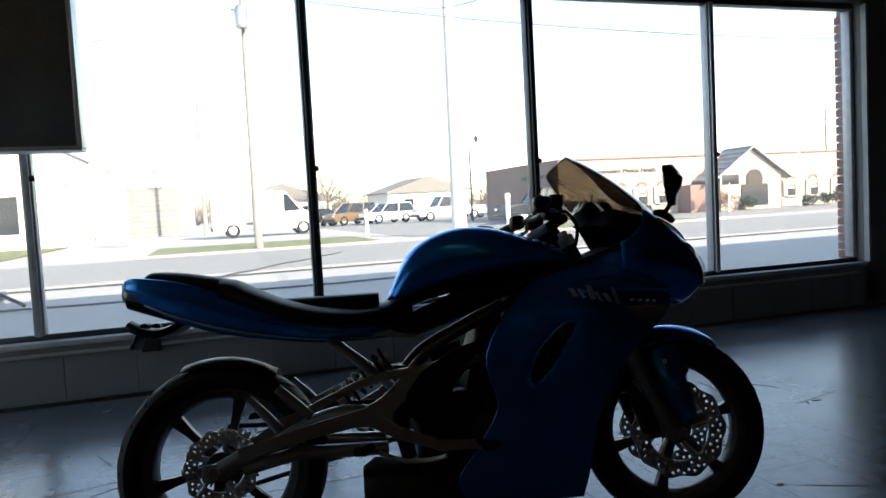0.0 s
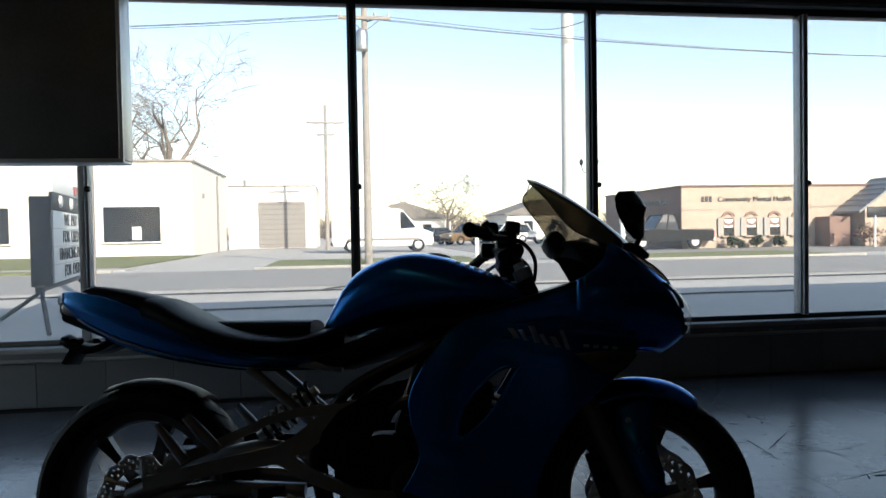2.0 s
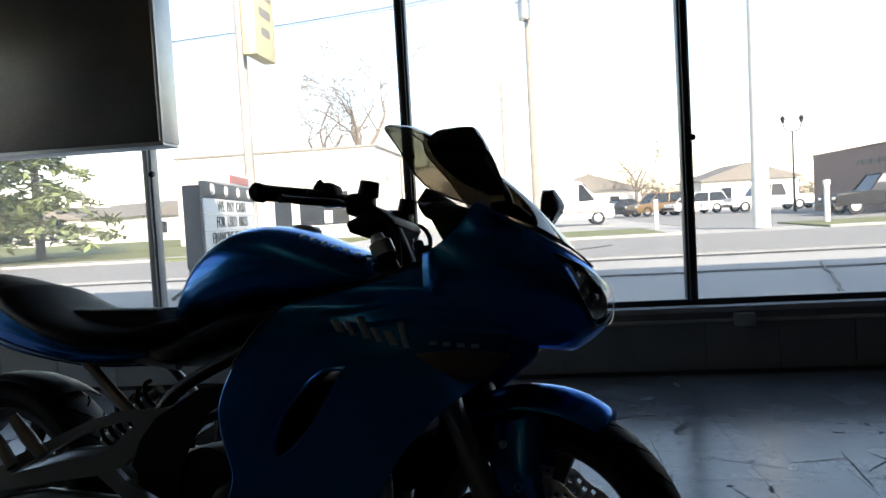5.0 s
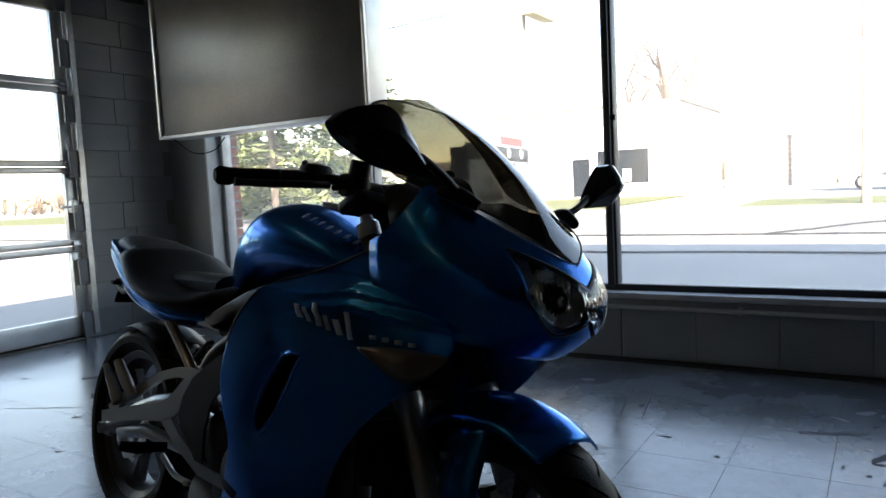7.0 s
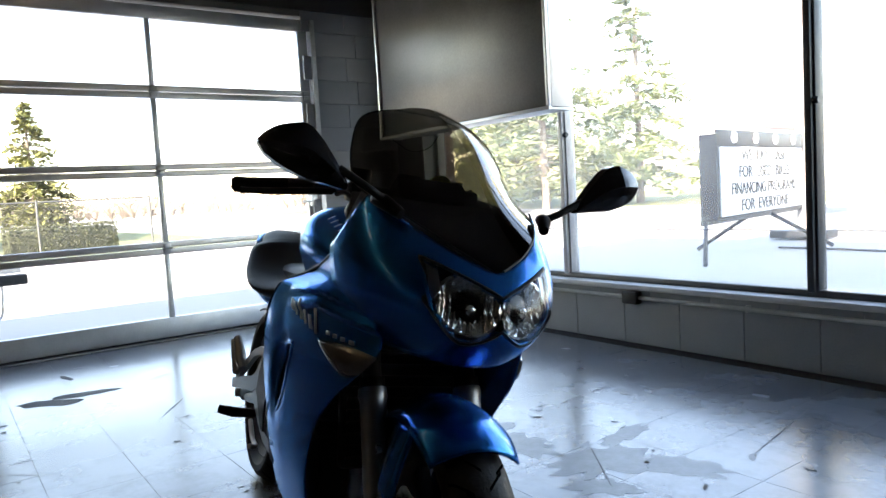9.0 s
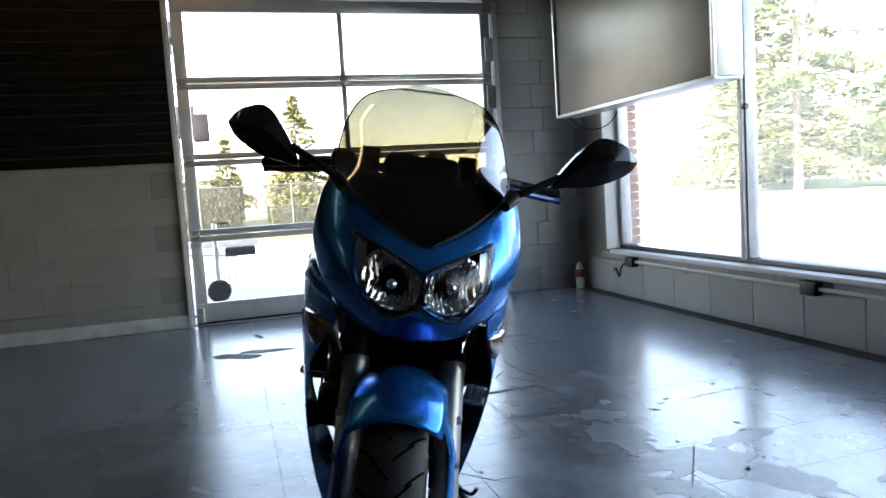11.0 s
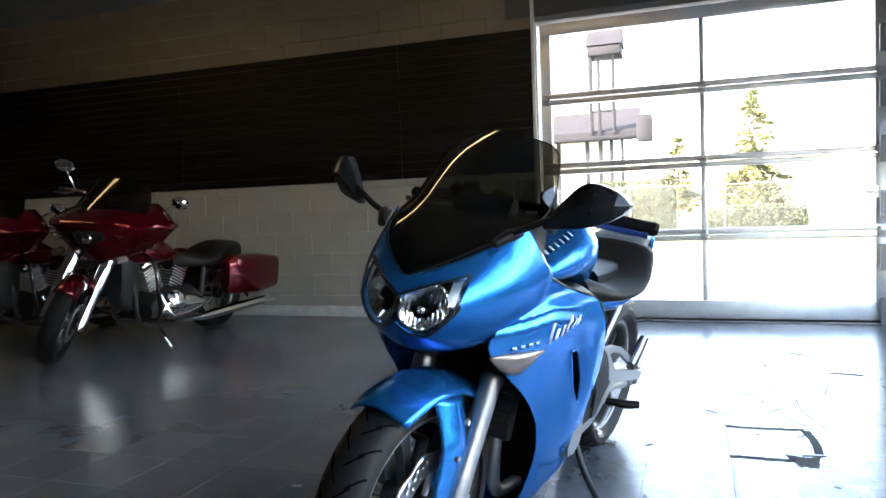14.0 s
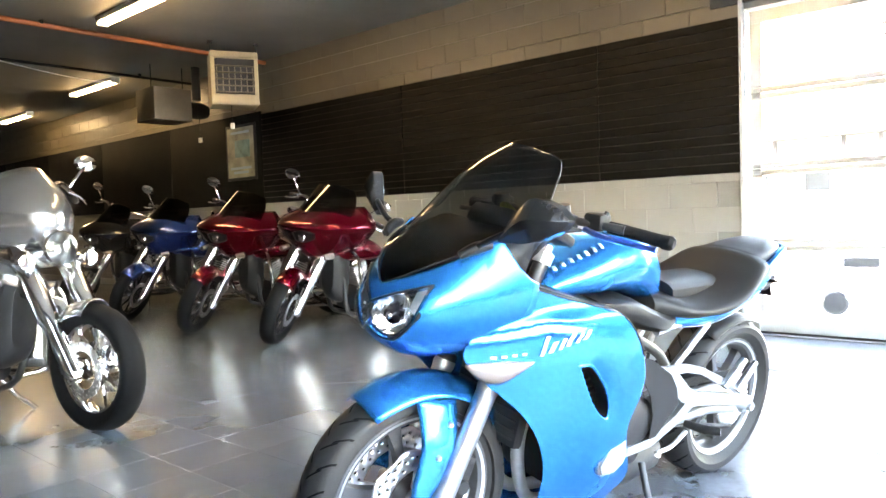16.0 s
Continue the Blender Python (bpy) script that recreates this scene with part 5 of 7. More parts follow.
    for sd in (-1, 1):
        bm = B()
        grid(bm, [ring(s, w, lo, hi, 20, 4) for s, w, lo, hi in ((-0.52, 0.05, 0.40, 0.60), (-0.50, 0.085, 0.36, 0.66), (-0.2, 0.10, 0.34, 0.70), (0.14, 0.095, 0.36, 0.71), (0.20, 0.05, 0.42, 0.66))], True, True)
        for v in bm.verts:
            v.co.y += sd * 0.27
        part("saddlebag", bm, paint, root, "glossy painted hard saddlebag")
        part("exhaust", tube(B(), arc([(0.85, sd * 0.15, 0.42), (0.75, sd * 0.21, 0.24), (0.5, sd * 0.23, 0.20), (0.0, sd * 0.25, 0.22), (-0.6, sd * 0.27, 0.25)], 5), [0.024] * 11 + [0.034, 0.042] + [0.043] * 8, 12), M_CHROME, root, "long chrome exhaust")
        bm = B()
        tube(bm, arc([(1.02, sd * 0.08, 0.78), (1.10, sd * 0.30, 0.72), (1.10, sd * 0.36, 0.5), (1.05, sd * 0.33, 0.3), (1.0, sd * 0.1, 0.24)], 5), 0.016, 10)
        part("engine_guard", bm, M_JET if faired else M_CHROME, root)
        part("floorboard", box(B(), (0.78, sd * 0.33, 0.26), (0.32, 0.11, 0.02), 0.008), M_BLACK, root)
        if lowers:
            rows = [[(1.17 - 0.02 * v - 0.10 * q * q, sd * (0.22 + 0.11 * q), 0.30 + 0.46 * v) for q in [-1 + k / 4 for k in range(9)]] for v in [j / 8 for j in range(9)]]
            lw = part("leg_fairing", grid(B(), rows), paint, root, solid=0.006)
            part("vent", lathe(B(), [(0.03, 0.012), (0.07, 0.012), (0.075, 0)], (1.165, sd * 0.22, 0.60), 24, "x"), M_CHROME, lw)
    # added dark bulk behind the fork: gloom under the fairing, no real part
    part("oil_cooler", grid(B(), [ring(s, w, lo, hi, 20, 3.5) for s, w, lo, hi in ((1.00, 0.08, 0.34, 0.74), (1.06, 0.11, 0.30, 0.78), (1.14, 0.11, 0.34, 0.78), (1.18, 0.08, 0.40, 0.74))], True, True), M_MATT, root)
    # engine
    bm = B()
    grid(bm, [ring(s, 0.16, 0.22, hi, 20, 3) for s, hi in ((0.36, 0.40), (0.42, 0.46), (0.7, 0.47), (0.88, 0.44), (0.94, 0.36))], True, True)
    eng = part("engine", bm, M_MATT, root, "black and chrome V-twin engine")
    for lean, s in ((-24, 0.60), (24, 0.80)):
        rot = Matrix.Rotation(radians(lean), 3, "Y")
        c = Vector((s, 0, 0.45)) + rot @ Vector((0, 0, 0.10))
        part("cylinder", box(B(), c, (0.12, 0.12, 0.2), 0.01, rot), M_MATT, eng)
        for k in range(9):
            c = Vector((s, 0, 0.45)) + rot @ Vector((0, 0, 0.024 * k))
            part("fin", box(B(), c, (0.155, 0.15, 0.012), 0.004, rot), M_STEEL, eng)
        part("rocker_cover", box(B(), Vector((s, 0, 0.45)) + rot @ Vector((0, 0, 0.235)), (0.16, 0.16, 0.05), 0.018, rot), M_CHROME, eng)
    for sd in (-1, 1):
        bm = lathe(B(), [(0, 0.05), (0.07, 0.045), (0.10, 0.02), (0.105, -0.02)], (0.68, 0.165, 0.34), 28)
        part("engine_cover", bm if sd > 0 else mirror_y(bm), M_CHROME, eng)
    part("air_cleaner", mirror_y(lathe(B(), [(0, 0.05), (0.06, 0.045), (0.085, 0.02), (0.085, -0.05)], (0.70, 0.17, 0.60), 24)), M_CHROME, eng)
    part("primary_cover", grid(B(), [[(0.6 + 0.26 * math.cos(a) * q, 0.165 + d, 0.31 + 0.085 * math.sin(a) * q) for a in [2 * math.pi * k / 24 for k in range(24)]] for d, q in ((0.0, 1.0), (0.03, 0.96), (0.04, 0.8))], True, True), M_CHROME, eng)
    part("frame_tube", tube(B(), arc([(1.12, 0, 0.80), (1.08, 0.1, 0.5), (0.98, 0.12, 0.2), (0.4, 0.12, 0.2), (0.3, 0.12, 0.6)], 5), 0.02, 10), M_IRON, root)
    part("frame_tube", tube(B(), arc([(1.12, 0, 0.80), (1.08, -0.1, 0.5), (0.98, -0.12, 0.2), (0.4, -0.12, 0.2), (0.3, -0.12, 0.6)], 5), 0.02, 10), M_IRON, root)
    part("side_stand", tube(B(), arc([(0.88, 0.16, 0.22), (0.90, 0.26, 0.12), (0.93, 0.36, 0.045)], 4), 0.012, 8), M_CHROME, root)
    part("tail_lamp", box(B(), (-0.42, 0, 0.60), (0.03, 0.18, 0.05), 0.012), M_TAIL, root)
    return root


def parked(fx, fy, yaw, lean=-7):
    a = radians(yaw)
    return pose(fx - 1.63 * math.cos(a), fy - 1.63 * math.sin(a), -0.004, lean, 0, yaw)


tourer(parked(-0.50, -0.54, -1), M_DKRED, "dark red touring motorcycle with saddlebags, on its side stand")
tourer(parked(-0.46, -1.74, -1), M_DKRED, "dark red touring motorcycle with a smoked windscreen")
tourer(parked(-0.52, -3.2, -2), M_NAVY, "navy blue touring motorcycle with a smoked windscreen")
tourer(parked(-0.62, -4.75, -2), M_JET, "jet black touring motorcycle with a high chrome handlebar")
tourer(parked(1.54, 0.69, 116), M_GREY, "silver touring motorcycle with leg fairings and chrome fork", faired=False, lowers=True, steer=-16)
tourer(parked(5.08, 4.25, 195), M_JET, "black cruiser parked by the window wall", faired=False)

# ---- hanging sign cabinet before the window ----
sign = thing("sign_cabinet", pose(-1.272, 5.376, 1.46), "grey metal sign cabinet hung before the window, stained", "sign cabinet")
bm = B()
box(bm, (0, 0.10, 0.72), (1.90, 0.18, 1.40), 0.004)
part("cabinet", bm, M_SIGNBACK, sign)
for c, s in (((0, 0.0, 0.012), (1.96, 0.025, 0.024)), ((0, 0.0, 1.43), (1.96, 0.025, 0.024)), ((-0.968, 0.0, 0.72), (0.024, 0.025, 1.39)), ((0.968, 0.0, 0.72), (0.024, 0.025, 1.39))):
    part("edge_trim", box(B(), c, s, 0.003), M_ALU, sign)
part("side_trim", box(B(), (0.968, 0.10, 0.72), (0.02, 0.17, 1.40), 0.003), M_ALU, sign)
part("side_trim", box(B(), (-0.968, 0.10, 0.72), (0.02, 0.17, 1.40), 0.003), M_ALU, sign)
part("bottom_trim", box(B(), (0, 0.10, 0.010), (1.94, 0.17, 0.018), 0.003), M_ALU, sign)
for x in (-0.7, 0.7):
    part("hanger_rod", tube(B(), [(x, 0.1, 1.42), (x, 0.1, CEIL - 1.46)], 0.008, 8), M_STEEL, sign)
part("power_cord", tube(B(), arc([(-0.90, 0.06, 0.0), (-0.86, 0.20, -0.10), (-0.80, 0.34, -0.08), (-0.76, 0.42, 0.02)], 5), 0.005, 6), M_RUBBER, sign)

# conduit with its box along the window wall
conduit = thing("conduit", pose(0, 0, 0), "painted electrical conduit with junction boxes on the wall", "conduit")
part("pipe", tube(B(), [(-1.85, YI - 0.03, 0.295), (5.6, YI - 0.03, 0.285)], 0.012, 10), M_SILL, conduit)
for x, mt in ((-1.87, M_IRON), (-0.06, M_IRON), (2.9, M_SILL)):
    part("junction_box", box(B(), (x, YI - 0.035, 0.292), (0.11, 0.06, 0.075), 0.008), mt, conduit)
part("cable", tube(B(), arc([(-1.92, YI - 0.03, 0.29), (-1.99, YI - 0.05, 0.25), (-2.05, YI - 0.04, 0.16), (-2.12, YI - 0.03, 0.22), (-2.25, YI + 0.02, 0.17)], 5), 0.007, 6), M_RUBBER, conduit)
for x in (-1.2, 0.7, 1.7, 3.9, 4.9):
    part("pipe_clip", box(B(), (x, YI - 0.016, 0.291), (0.02, 0.03, 0.04), 0.003), M_STEEL, conduit)
outlet = thing("extinguisher", pose(-2.66, 5.72, 0.0), "small red and white canister standing in the corner", "canister")
part("can", lathe(B(), [(0, 0), (0.034, 0), (0.037, 0.01), (0.037, 0.17), (0.024, 0.21), (0.014, 0.23), (0, 0.232)], (0, 0, 0), 20, "z"), M_WHITE, outlet)
part("band", lathe(B(), [(0.0378, 0.10), (0.0383, 0.104), (0.0383, 0.166), (0.0378, 0.17)], (0, 0, 0), 20, "z"), M_RED, outlet)

# ---- ceiling: strip lights, heaters, beams, pipes ----
def strip_light(x, y0, y1):
    o = thing("strip_light", pose(x, (y0 + y1) / 2, CEIL), "fluorescent strip light on the ceiling, lit", "strip light", "ceiling strip lights")
    L = y1 - y0
    part("housing", box(B(), (0, 0, -0.03), (0.13, L, 0.055), 0.01), M_WHITE, o)
    for dx in (-0.034, 0.034):
        part("tube", tube(B(), [(dx, -L / 2 + 0.04, -0.075), (dx, L / 2 - 0.04, -0.075)], 0.016, 10), M_TUBE, o, "glowing tube")
    for e in (-1, 1):
        part("end_cap", box(B(), (0, e * (L / 2 - 0.02), -0.07), (0.12, 0.03, 0.05), 0.006), M_WHITE, o)
    return o


for x, y0, y1 in ((-0.41, 0.3, 2.74), (-0.41, -3.3, -0.86), (-1.84, -7.6, -6.1), (-2.05, -11.4, -10.0)):
    strip_light(x, y0, y1)


def unit_heater(x, y, z):
    o = thing("unit_heater", pose(x, y, z, 0, 0, -27), "beige unit heater with a louvred grille hung from the ceiling", "heater")
    part("casing", box(B(), (0, -0.22, 0.32), (0.56, 0.40, 0.64), 0.015), M_BEIGE, o)
    part("grille_back", box(B(), (0, -0.016, 0.34), (0.46, 0.012, 0.42)), M_IRON, o, flat=True)
    for k in range(5):
        part("louvre", box(B(), (0, 0.0, 0.15 + 0.078 * k), (0.46, 0.02, 0.012), 0.004, Matrix.Rotation(radians(30), 3, "X")), M_TANMETAL, o)
    for k in range(7):
        part("louvre", box(B(), (-0.21 + 0.07 * k, -0.003, 0.30), (0.012, 0.012, 0.32), 0.003), M_TANMETAL, o)
    part("panel_lip", box(B(), (0, 0.0, 0.06), (0.55, 0.02, 0.10), 0.006), M_BEIGE, o)
    part("panel_lip", box(B(), (0, 0.0, 0.60), (0.55, 0.02, 0.07), 0.006), M_BEIGE, o)
    for dx in (-0.27, 0.27):
        part("hanger_rod", tube(B(), [(dx, -0.1, 0.63), (dx, -0.1, CEIL - z)], 0.007, 8), M_IRON, o)
        part("bracket", box(B(), (dx, -0.1, CEIL - z - 0.015), (0.06, 0.06, 0.03), 0.004), M_IRON, o)
    part("pull_cord", tube(B(), [(0.05, -0.05, 0.0), (0.05, -0.05, -0.22)], 0.004, 6), M_RUBBER, o)
    part("cord_plug", box(B(), (0.05, -0.05, -0.25), (0.05, 0.04, 0.07), 0.01), M_STEEL, o)
    return o


unit_heater(-1.93, -3.2, 2.45)
fan = thing("air_handler", pose(-2.08, -5.1, 2.46), "tan sheet-metal fan box with a flue hung from the ceiling", "air handler")
part("casing", box(B(), (0.05, 0, 0.22), (0.55, 0.5, 0.44), 0.012), M_TANMETAL, fan)
part("motor", lathe(B(), [(0, -0.2), (0.09, -0.2), (0.12, -0.1), (0.12, 0.1), (0.06, 0.16), (0, 0.16)], (-0.40, 0, 0.2), 20, "x"), M_IRON, fan)
part("flue", tube(B(), [(-0.30, 0.25, 0.3), (-0.30, 0.25, CEIL - 2.46)], 0.06, 16), M_IRON, fan)
for dx in (-0.18, 0.28):
    part("hanger_rod", tube(B(), [(dx, 0.1, 0.43), (dx, 0.1, CEIL - 2.46)], 0.007, 8), M_IRON, fan)
part("pull_cord", tube(B(), [(-0.42, 0.1, 0.1), (-0.42, 0.1, -0.20)], 0.004, 6), M_RUBBER, fan)
part("cord_plug", box(B(), (-0.42, 0.1, -0.23), (0.05, 0.04, 0.07), 0.01), M_WHITE, fan)

for y, mt, rr, nm in ((-3.8, M_RUST, 0.028, "rust-orange pipe run under the ceiling"), (-5.7, M_IRON, 0.02, "dark pipe run under the ceiling")):
    o = thing("ceiling_pipe", pose(0, 0, 0), nm, "pipe")
    part("pipe", tube(B(), [(XW + 0.02, y, CEIL - 0.05), (XE - 0.02, y, CEIL - 0.05)], rr, 10), mt, o)
    for x in (-2.0, 0.0, 2.0, 4.0, 6.0):
        part("pipe_clip", box(B(), (x, y, CEIL - 0.02), (0.03, rr * 2.6, 0.04), 0.004), M_IRON, o)
o = thing("ceiling_cable", pose(0, 0, 0), "white cable looped along the ceiling", "cable")
part("cable", tube(B(), arc([(0.5, -5.5, CEIL - 0.02), (-0.6, -5.8, CEIL - 0.10), (-1.4, -6.0, CEIL - 0.12), (-1.84, -6.1, CEIL - 0.06)], 6), 0.008, 6), M_WHITE, o)
# poster on the black wall: plain tones only
poster = thing("poster", pose(XW + 0.035, -4.42, 2.02), "faded framed motorcycle poster on the black wall", "poster")
part("backing", box(B(), (0, 0, 0), (0.02, 0.72, 0.78), 0.004), M_IRON, poster)
M_POST = mat("poster_print", (0.24, 0.23, 0.17), 0.4, var=0.75, scale=5, bump=0)
part("print", box(B(), (0.0135, 0, 0), (0.004, 0.64, 0.70)), M_POST, poster, flat=True)
M_POST2 = mat("poster_teal", (0.13, 0.22, 0.20), 0.4, var=0.6, scale=9, bump=0)
part("picture", box(B(), (0.0175, 0.05, 0.05), (0.003, 0.36, 0.24), 0.001), M_POST2, poster)
for z, w in ((0.28, 0.44), (-0.22, 0.5), (-0.28, 0.36)):
    part("text_bar", box(B(), (0.0175, 0, z), (0.003, w, 0.035)), M_PALEBLUE, poster, flat=True)

# ---- outside: ground, street ----
M_ASPH = mat("worn_asphalt", (0.20, 0.195, 0.185), 0.9, var=0.16, scale=0.7, bump=0.3, bscale=40)
M_CONC = mat("pale_concrete", (0.33, 0.32, 0.30), 0.88, var=0.14, scale=0.5, bump=0.25, bscale=30)
M_KERB = mat("kerb_concrete", (0.30, 0.29, 0.27), 0.85, var=0.15, scale=2)
M_GRASS = mat("winter_grass", (0.12, 0.13, 0.045), 0.95, var=0.35, scale=1.6, bump=0.6, bscale=45)
M_CRACK = mat("tar_seam", (0.03, 0.03, 0.03), 0.7)
M_STUCCO = mat("white_stucco", (0.62, 0.60, 0.56), 0.8, var=0.07, scale=0.8, bump=0.2)
M_GARAGE = mat("grey_shutter", (0.20, 0.185, 0.17), 0.6, var=0.1, scale=2)
M_TAN = mat("tan_brick", (0.38, 0.30, 0.235), 0.85, var=0.2, scale=3, bump=0.4, bscale=22)
M_BROWNB = mat("brown_brick", (0.20, 0.125, 0.10), 0.85, var=0.2, scale=3, bump=0.4, bscale=22)
M_ROOFG = mat("grey_metal_roof", (0.20, 0.205, 0.21), 0.5, m=0.3, var=0.15, scale=2)
M_ROOFS = mat("shingle_roof", (0.16, 0.145, 0.13), 0.9, var=0.2, scale=2, bump=0.4, bscale=14)
M_DKGLASS = mat("dark_window_glass", (0.02, 0.023, 0.027), 0.08, var=0.2, scale=2, bump=0, spec=0.3)
M_WOOD = mat("weathered_pole_wood", (0.25, 0.225, 0.20), 0.85, var=0.25, scale=5, bump=0.5, bscale=40)
M_POLE = mat("pale_pole_paint", (0.55, 0.54, 0.52), 0.55, var=0.12, scale=3)
M_BARK = mat("grey_bark", (0.16, 0.13, 0.105), 0.9, var=0.3, scale=5, bump=0.6)
M_NEEDLE = mat("conifer_needles", (0.14, 0.17, 0.07), 0.75, var=0.35, scale=1.2, bump=0, island=0.45)
M_NEEDLE2 = mat("yellowing_needles", (0.13, 0.135, 0.04), 0.75, var=0.4, scale=1.2, bump=0, island=0.6)
M_HEDGE = mat("clipped_hedge", (0.028, 0.034, 0.010), 0.8, var=0.45, scale=2, bump=0, island=0.6)
M_YELLOW = mat("faded_yellow_sign", (0.55, 0.47, 0.26), 0.5, var=0.12, scale=3)
M_LETTER = mat("black_letter", (0.015, 0.015, 0.016), 0.5)
M_BOARD = mat("letter_board_white", (0.72, 0.73, 0.72), 0.5, var=0.06, scale=3)
M_CARW = mat("white_car_paint", (0.68, 0.68, 0.67), 0.3, coat=0.8, var=0.03, bump=0)
M_CARK = mat("black_car_paint", (0.006, 0.0065, 0.007), 0.4, spec=0.2, coat=0.0, var=0.05, bump=0)
M_CART = mat("bronze_car_paint", (0.20, 0.12, 0.05), 0.3, m=0.4, coat=0.8, var=0.05, bump=0)
M_CARB = mat("steel_blue_car_paint", (0.12, 0.17, 0.24), 0.3, m=0.4, coat=0.8, var=0.05, bump=0)


def sheet(name, x0, x1, y0, y1, z, material, label, category, thick=0.1, kind="structure"):
    bm = B()
    box(bm, ((x0 + x1) / 2, (y0 + y1) / 2, z - thick / 2), (x1 - x0, y1 - y0, thick))
    return tagged(part(name, bm, material, flat=True), label, category, kind=kind)


sheet("ground", -900, 900, -700, 1200, GZ - 0.03, M_CONC, "pale worn concrete lots reaching to the horizon", "ground")
sheet("road", -400, 400, 17.2, 25.4, GZ - 0.016, M_ASPH, "worn asphalt street", "road", 0.02)
sheet("car_park", 8, 70, 28.5, 70, GZ - 0.018, M_ASPH, "asphalt car park", "car park", 0.02)
kerb = thing("kerb", pose(0, 0, 0), "worn concrete kerb along the street", "kerb", kind="structure")
for a, b in ((-80, -11.6), (-8.9, -6.5), (-2.0, 6.5), (11.0, 20.5), (27, 80)):
    part("kerb_stone", box(B(), ((a + b) / 2, 25.5, GZ + 0.03), (b - a, 0.14, 0.10), 0.02), M_KERB, kerb)
sheet("pavement", -80, -6.5, 26.9, 28.2, GZ + 0.03, M_KERB, "concrete pavement", "pavement", 0.06)
for x0, x1, y0, y1 in ((-80, -8.6, 25.6, 26.85), (-21.5, -7.2, 28.25, 43.9), (-1.8, 6.2, 25.6, 32.5), (11.2, 20.3, 25.6, 31.0), (-80, -22, 28.25, 74)):
    sheet("grass", x0, x1, y0, y1, GZ + 0.04, M_GRASS, "short winter grass", "grass", 0.08, "stuff")
sheet("grass", -60, -17.2, -6, 11, GZ + 0.02, M_GRASS, "short winter grass beyond the side lot", "grass", 0.08, "stuff")
for x0, y0, x1, y1 in ((-30, 15.9, 30, 16.1), (-3, 12.7, 9, 12.85), (4.6, 8.2, 6.2, 13.6), (0.4, 16.0, 3.8, 21.5)):
    bm = B()
    n = 14
    pts = [(x0 + (x1 - x0) * k / n + random.uniform(-0.08, 0.08), y0 + (y1 - y0) * k / n + random.uniform(-0.08, 0.08), GZ - 0.004) for k in range(n + 1)]
    tube(bm, pts, 0.018, 6)
    tagged(part("tar_seam", bm, M_CRACK), "dark tar seam in the pavement", "crack", kind="stuff")


# ---- buildings ----
def opening(parent, x, y, z, w, h, frame=M_STUCCO, glass=M_DKGLASS, nm="window", axis="x"):
    """A framed window set on a wall that faces -y (or +x with axis='y')."""
    o = part(nm, box(B(), (0, 0, 0), (w, 0.06, h)), glass, parent, flat=True)
    for c, s in (((0, -0.03, h / 2 + 0.04), (w + 0.16, 0.10, 0.08)), ((0, -0.05, -h / 2 - 0.04), (w + 0.2, 0.16, 0.08)), ((-w / 2 - 0.04, -0.03, 0), (0.08, 0.10, h)), ((w / 2 + 0.04, -0.03, 0), (0.08, 0.10, h))):
        part("frame", box(B(), c, s), frame, o, flat=True)
    o.matrix_basis = pose(x, y, z, 0, 0, 0 if axis == "x" else 90)
    return o


def white_shop():
    o = thing("commercial_building", pose(-14.0, 44.0, GZ), "white flat-roofed shop with dark windows", "building")
    bm = B()
    box(bm, (0, 6.0, 2.72), (12.8, 12.0, 5.44))
    part("wall", bm, M_STUCCO, o, flat=True)
    part("parapet", box(B(), (0, 6.0, 5.5), (13.0, 12.2, 0.14), 0.02), M_GARAGE, o)
    opening(o, 3.05, -0.02, 1.86, 3.1, 2.0)
    opening(o, -4.4, -0.02, 1.86, 1.8, 2.0)
    dr = opening(o, 0.45, -0.02, 1.3, 1.1, 2.3, nm="door")
    part("blind", box(B(), (3.3, -0.07, 1.35), (0.5, 0.02, 0.75)), M_BOARD, o, flat=True)
    part("wall_lamp", box(B(), (6.45, 3.0, 3.6), (0.12, 0.2, 0.3), 0.03), M_GARAGE, o)
    part("down_pipe", tube(B(), [(6.47, 8.0, 0), (6.47, 8.0, 5.2)], 0.06, 8), M_GARAGE, o)
    g = thing("garage_annex", pose(-4.6, 60.0, GZ), "white garage annex with a grey overhead door", "building")
    part("wall", box(B(), (0, 5, 2.5), (6.9, 10, 5.0)), M_STUCCO, g, flat=True)
    part("parapet", box(B(), (0, 5, 5.04), (7.0, 10.1, 0.12), 0.02), M_GARAGE, g)
    dr = part("overhead_door", box(B(), (0.75, -0.03, 1.9), (3.7, 0.06, 3.7)), M_GARAGE, g, flat=True)
    for k in range(9):
        part("panel_joint", box(B(), (0.75, -0.065, 0.35 + 0.40 * k), (3.68, 0.01, 0.02)), M_IRON, dr, flat=True)
    part("side_door", box(B(), (-2.0, -0.03, 1.15), (1.0, 0.06, 2.2)), M_STUCCO, g, flat=True)
    part("roof_vent", tube(B(), [(-2.4, 2, 5.0), (-2.4, 2, 5.7)], 0.12, 10), M_GARAGE, g)


white_shop()


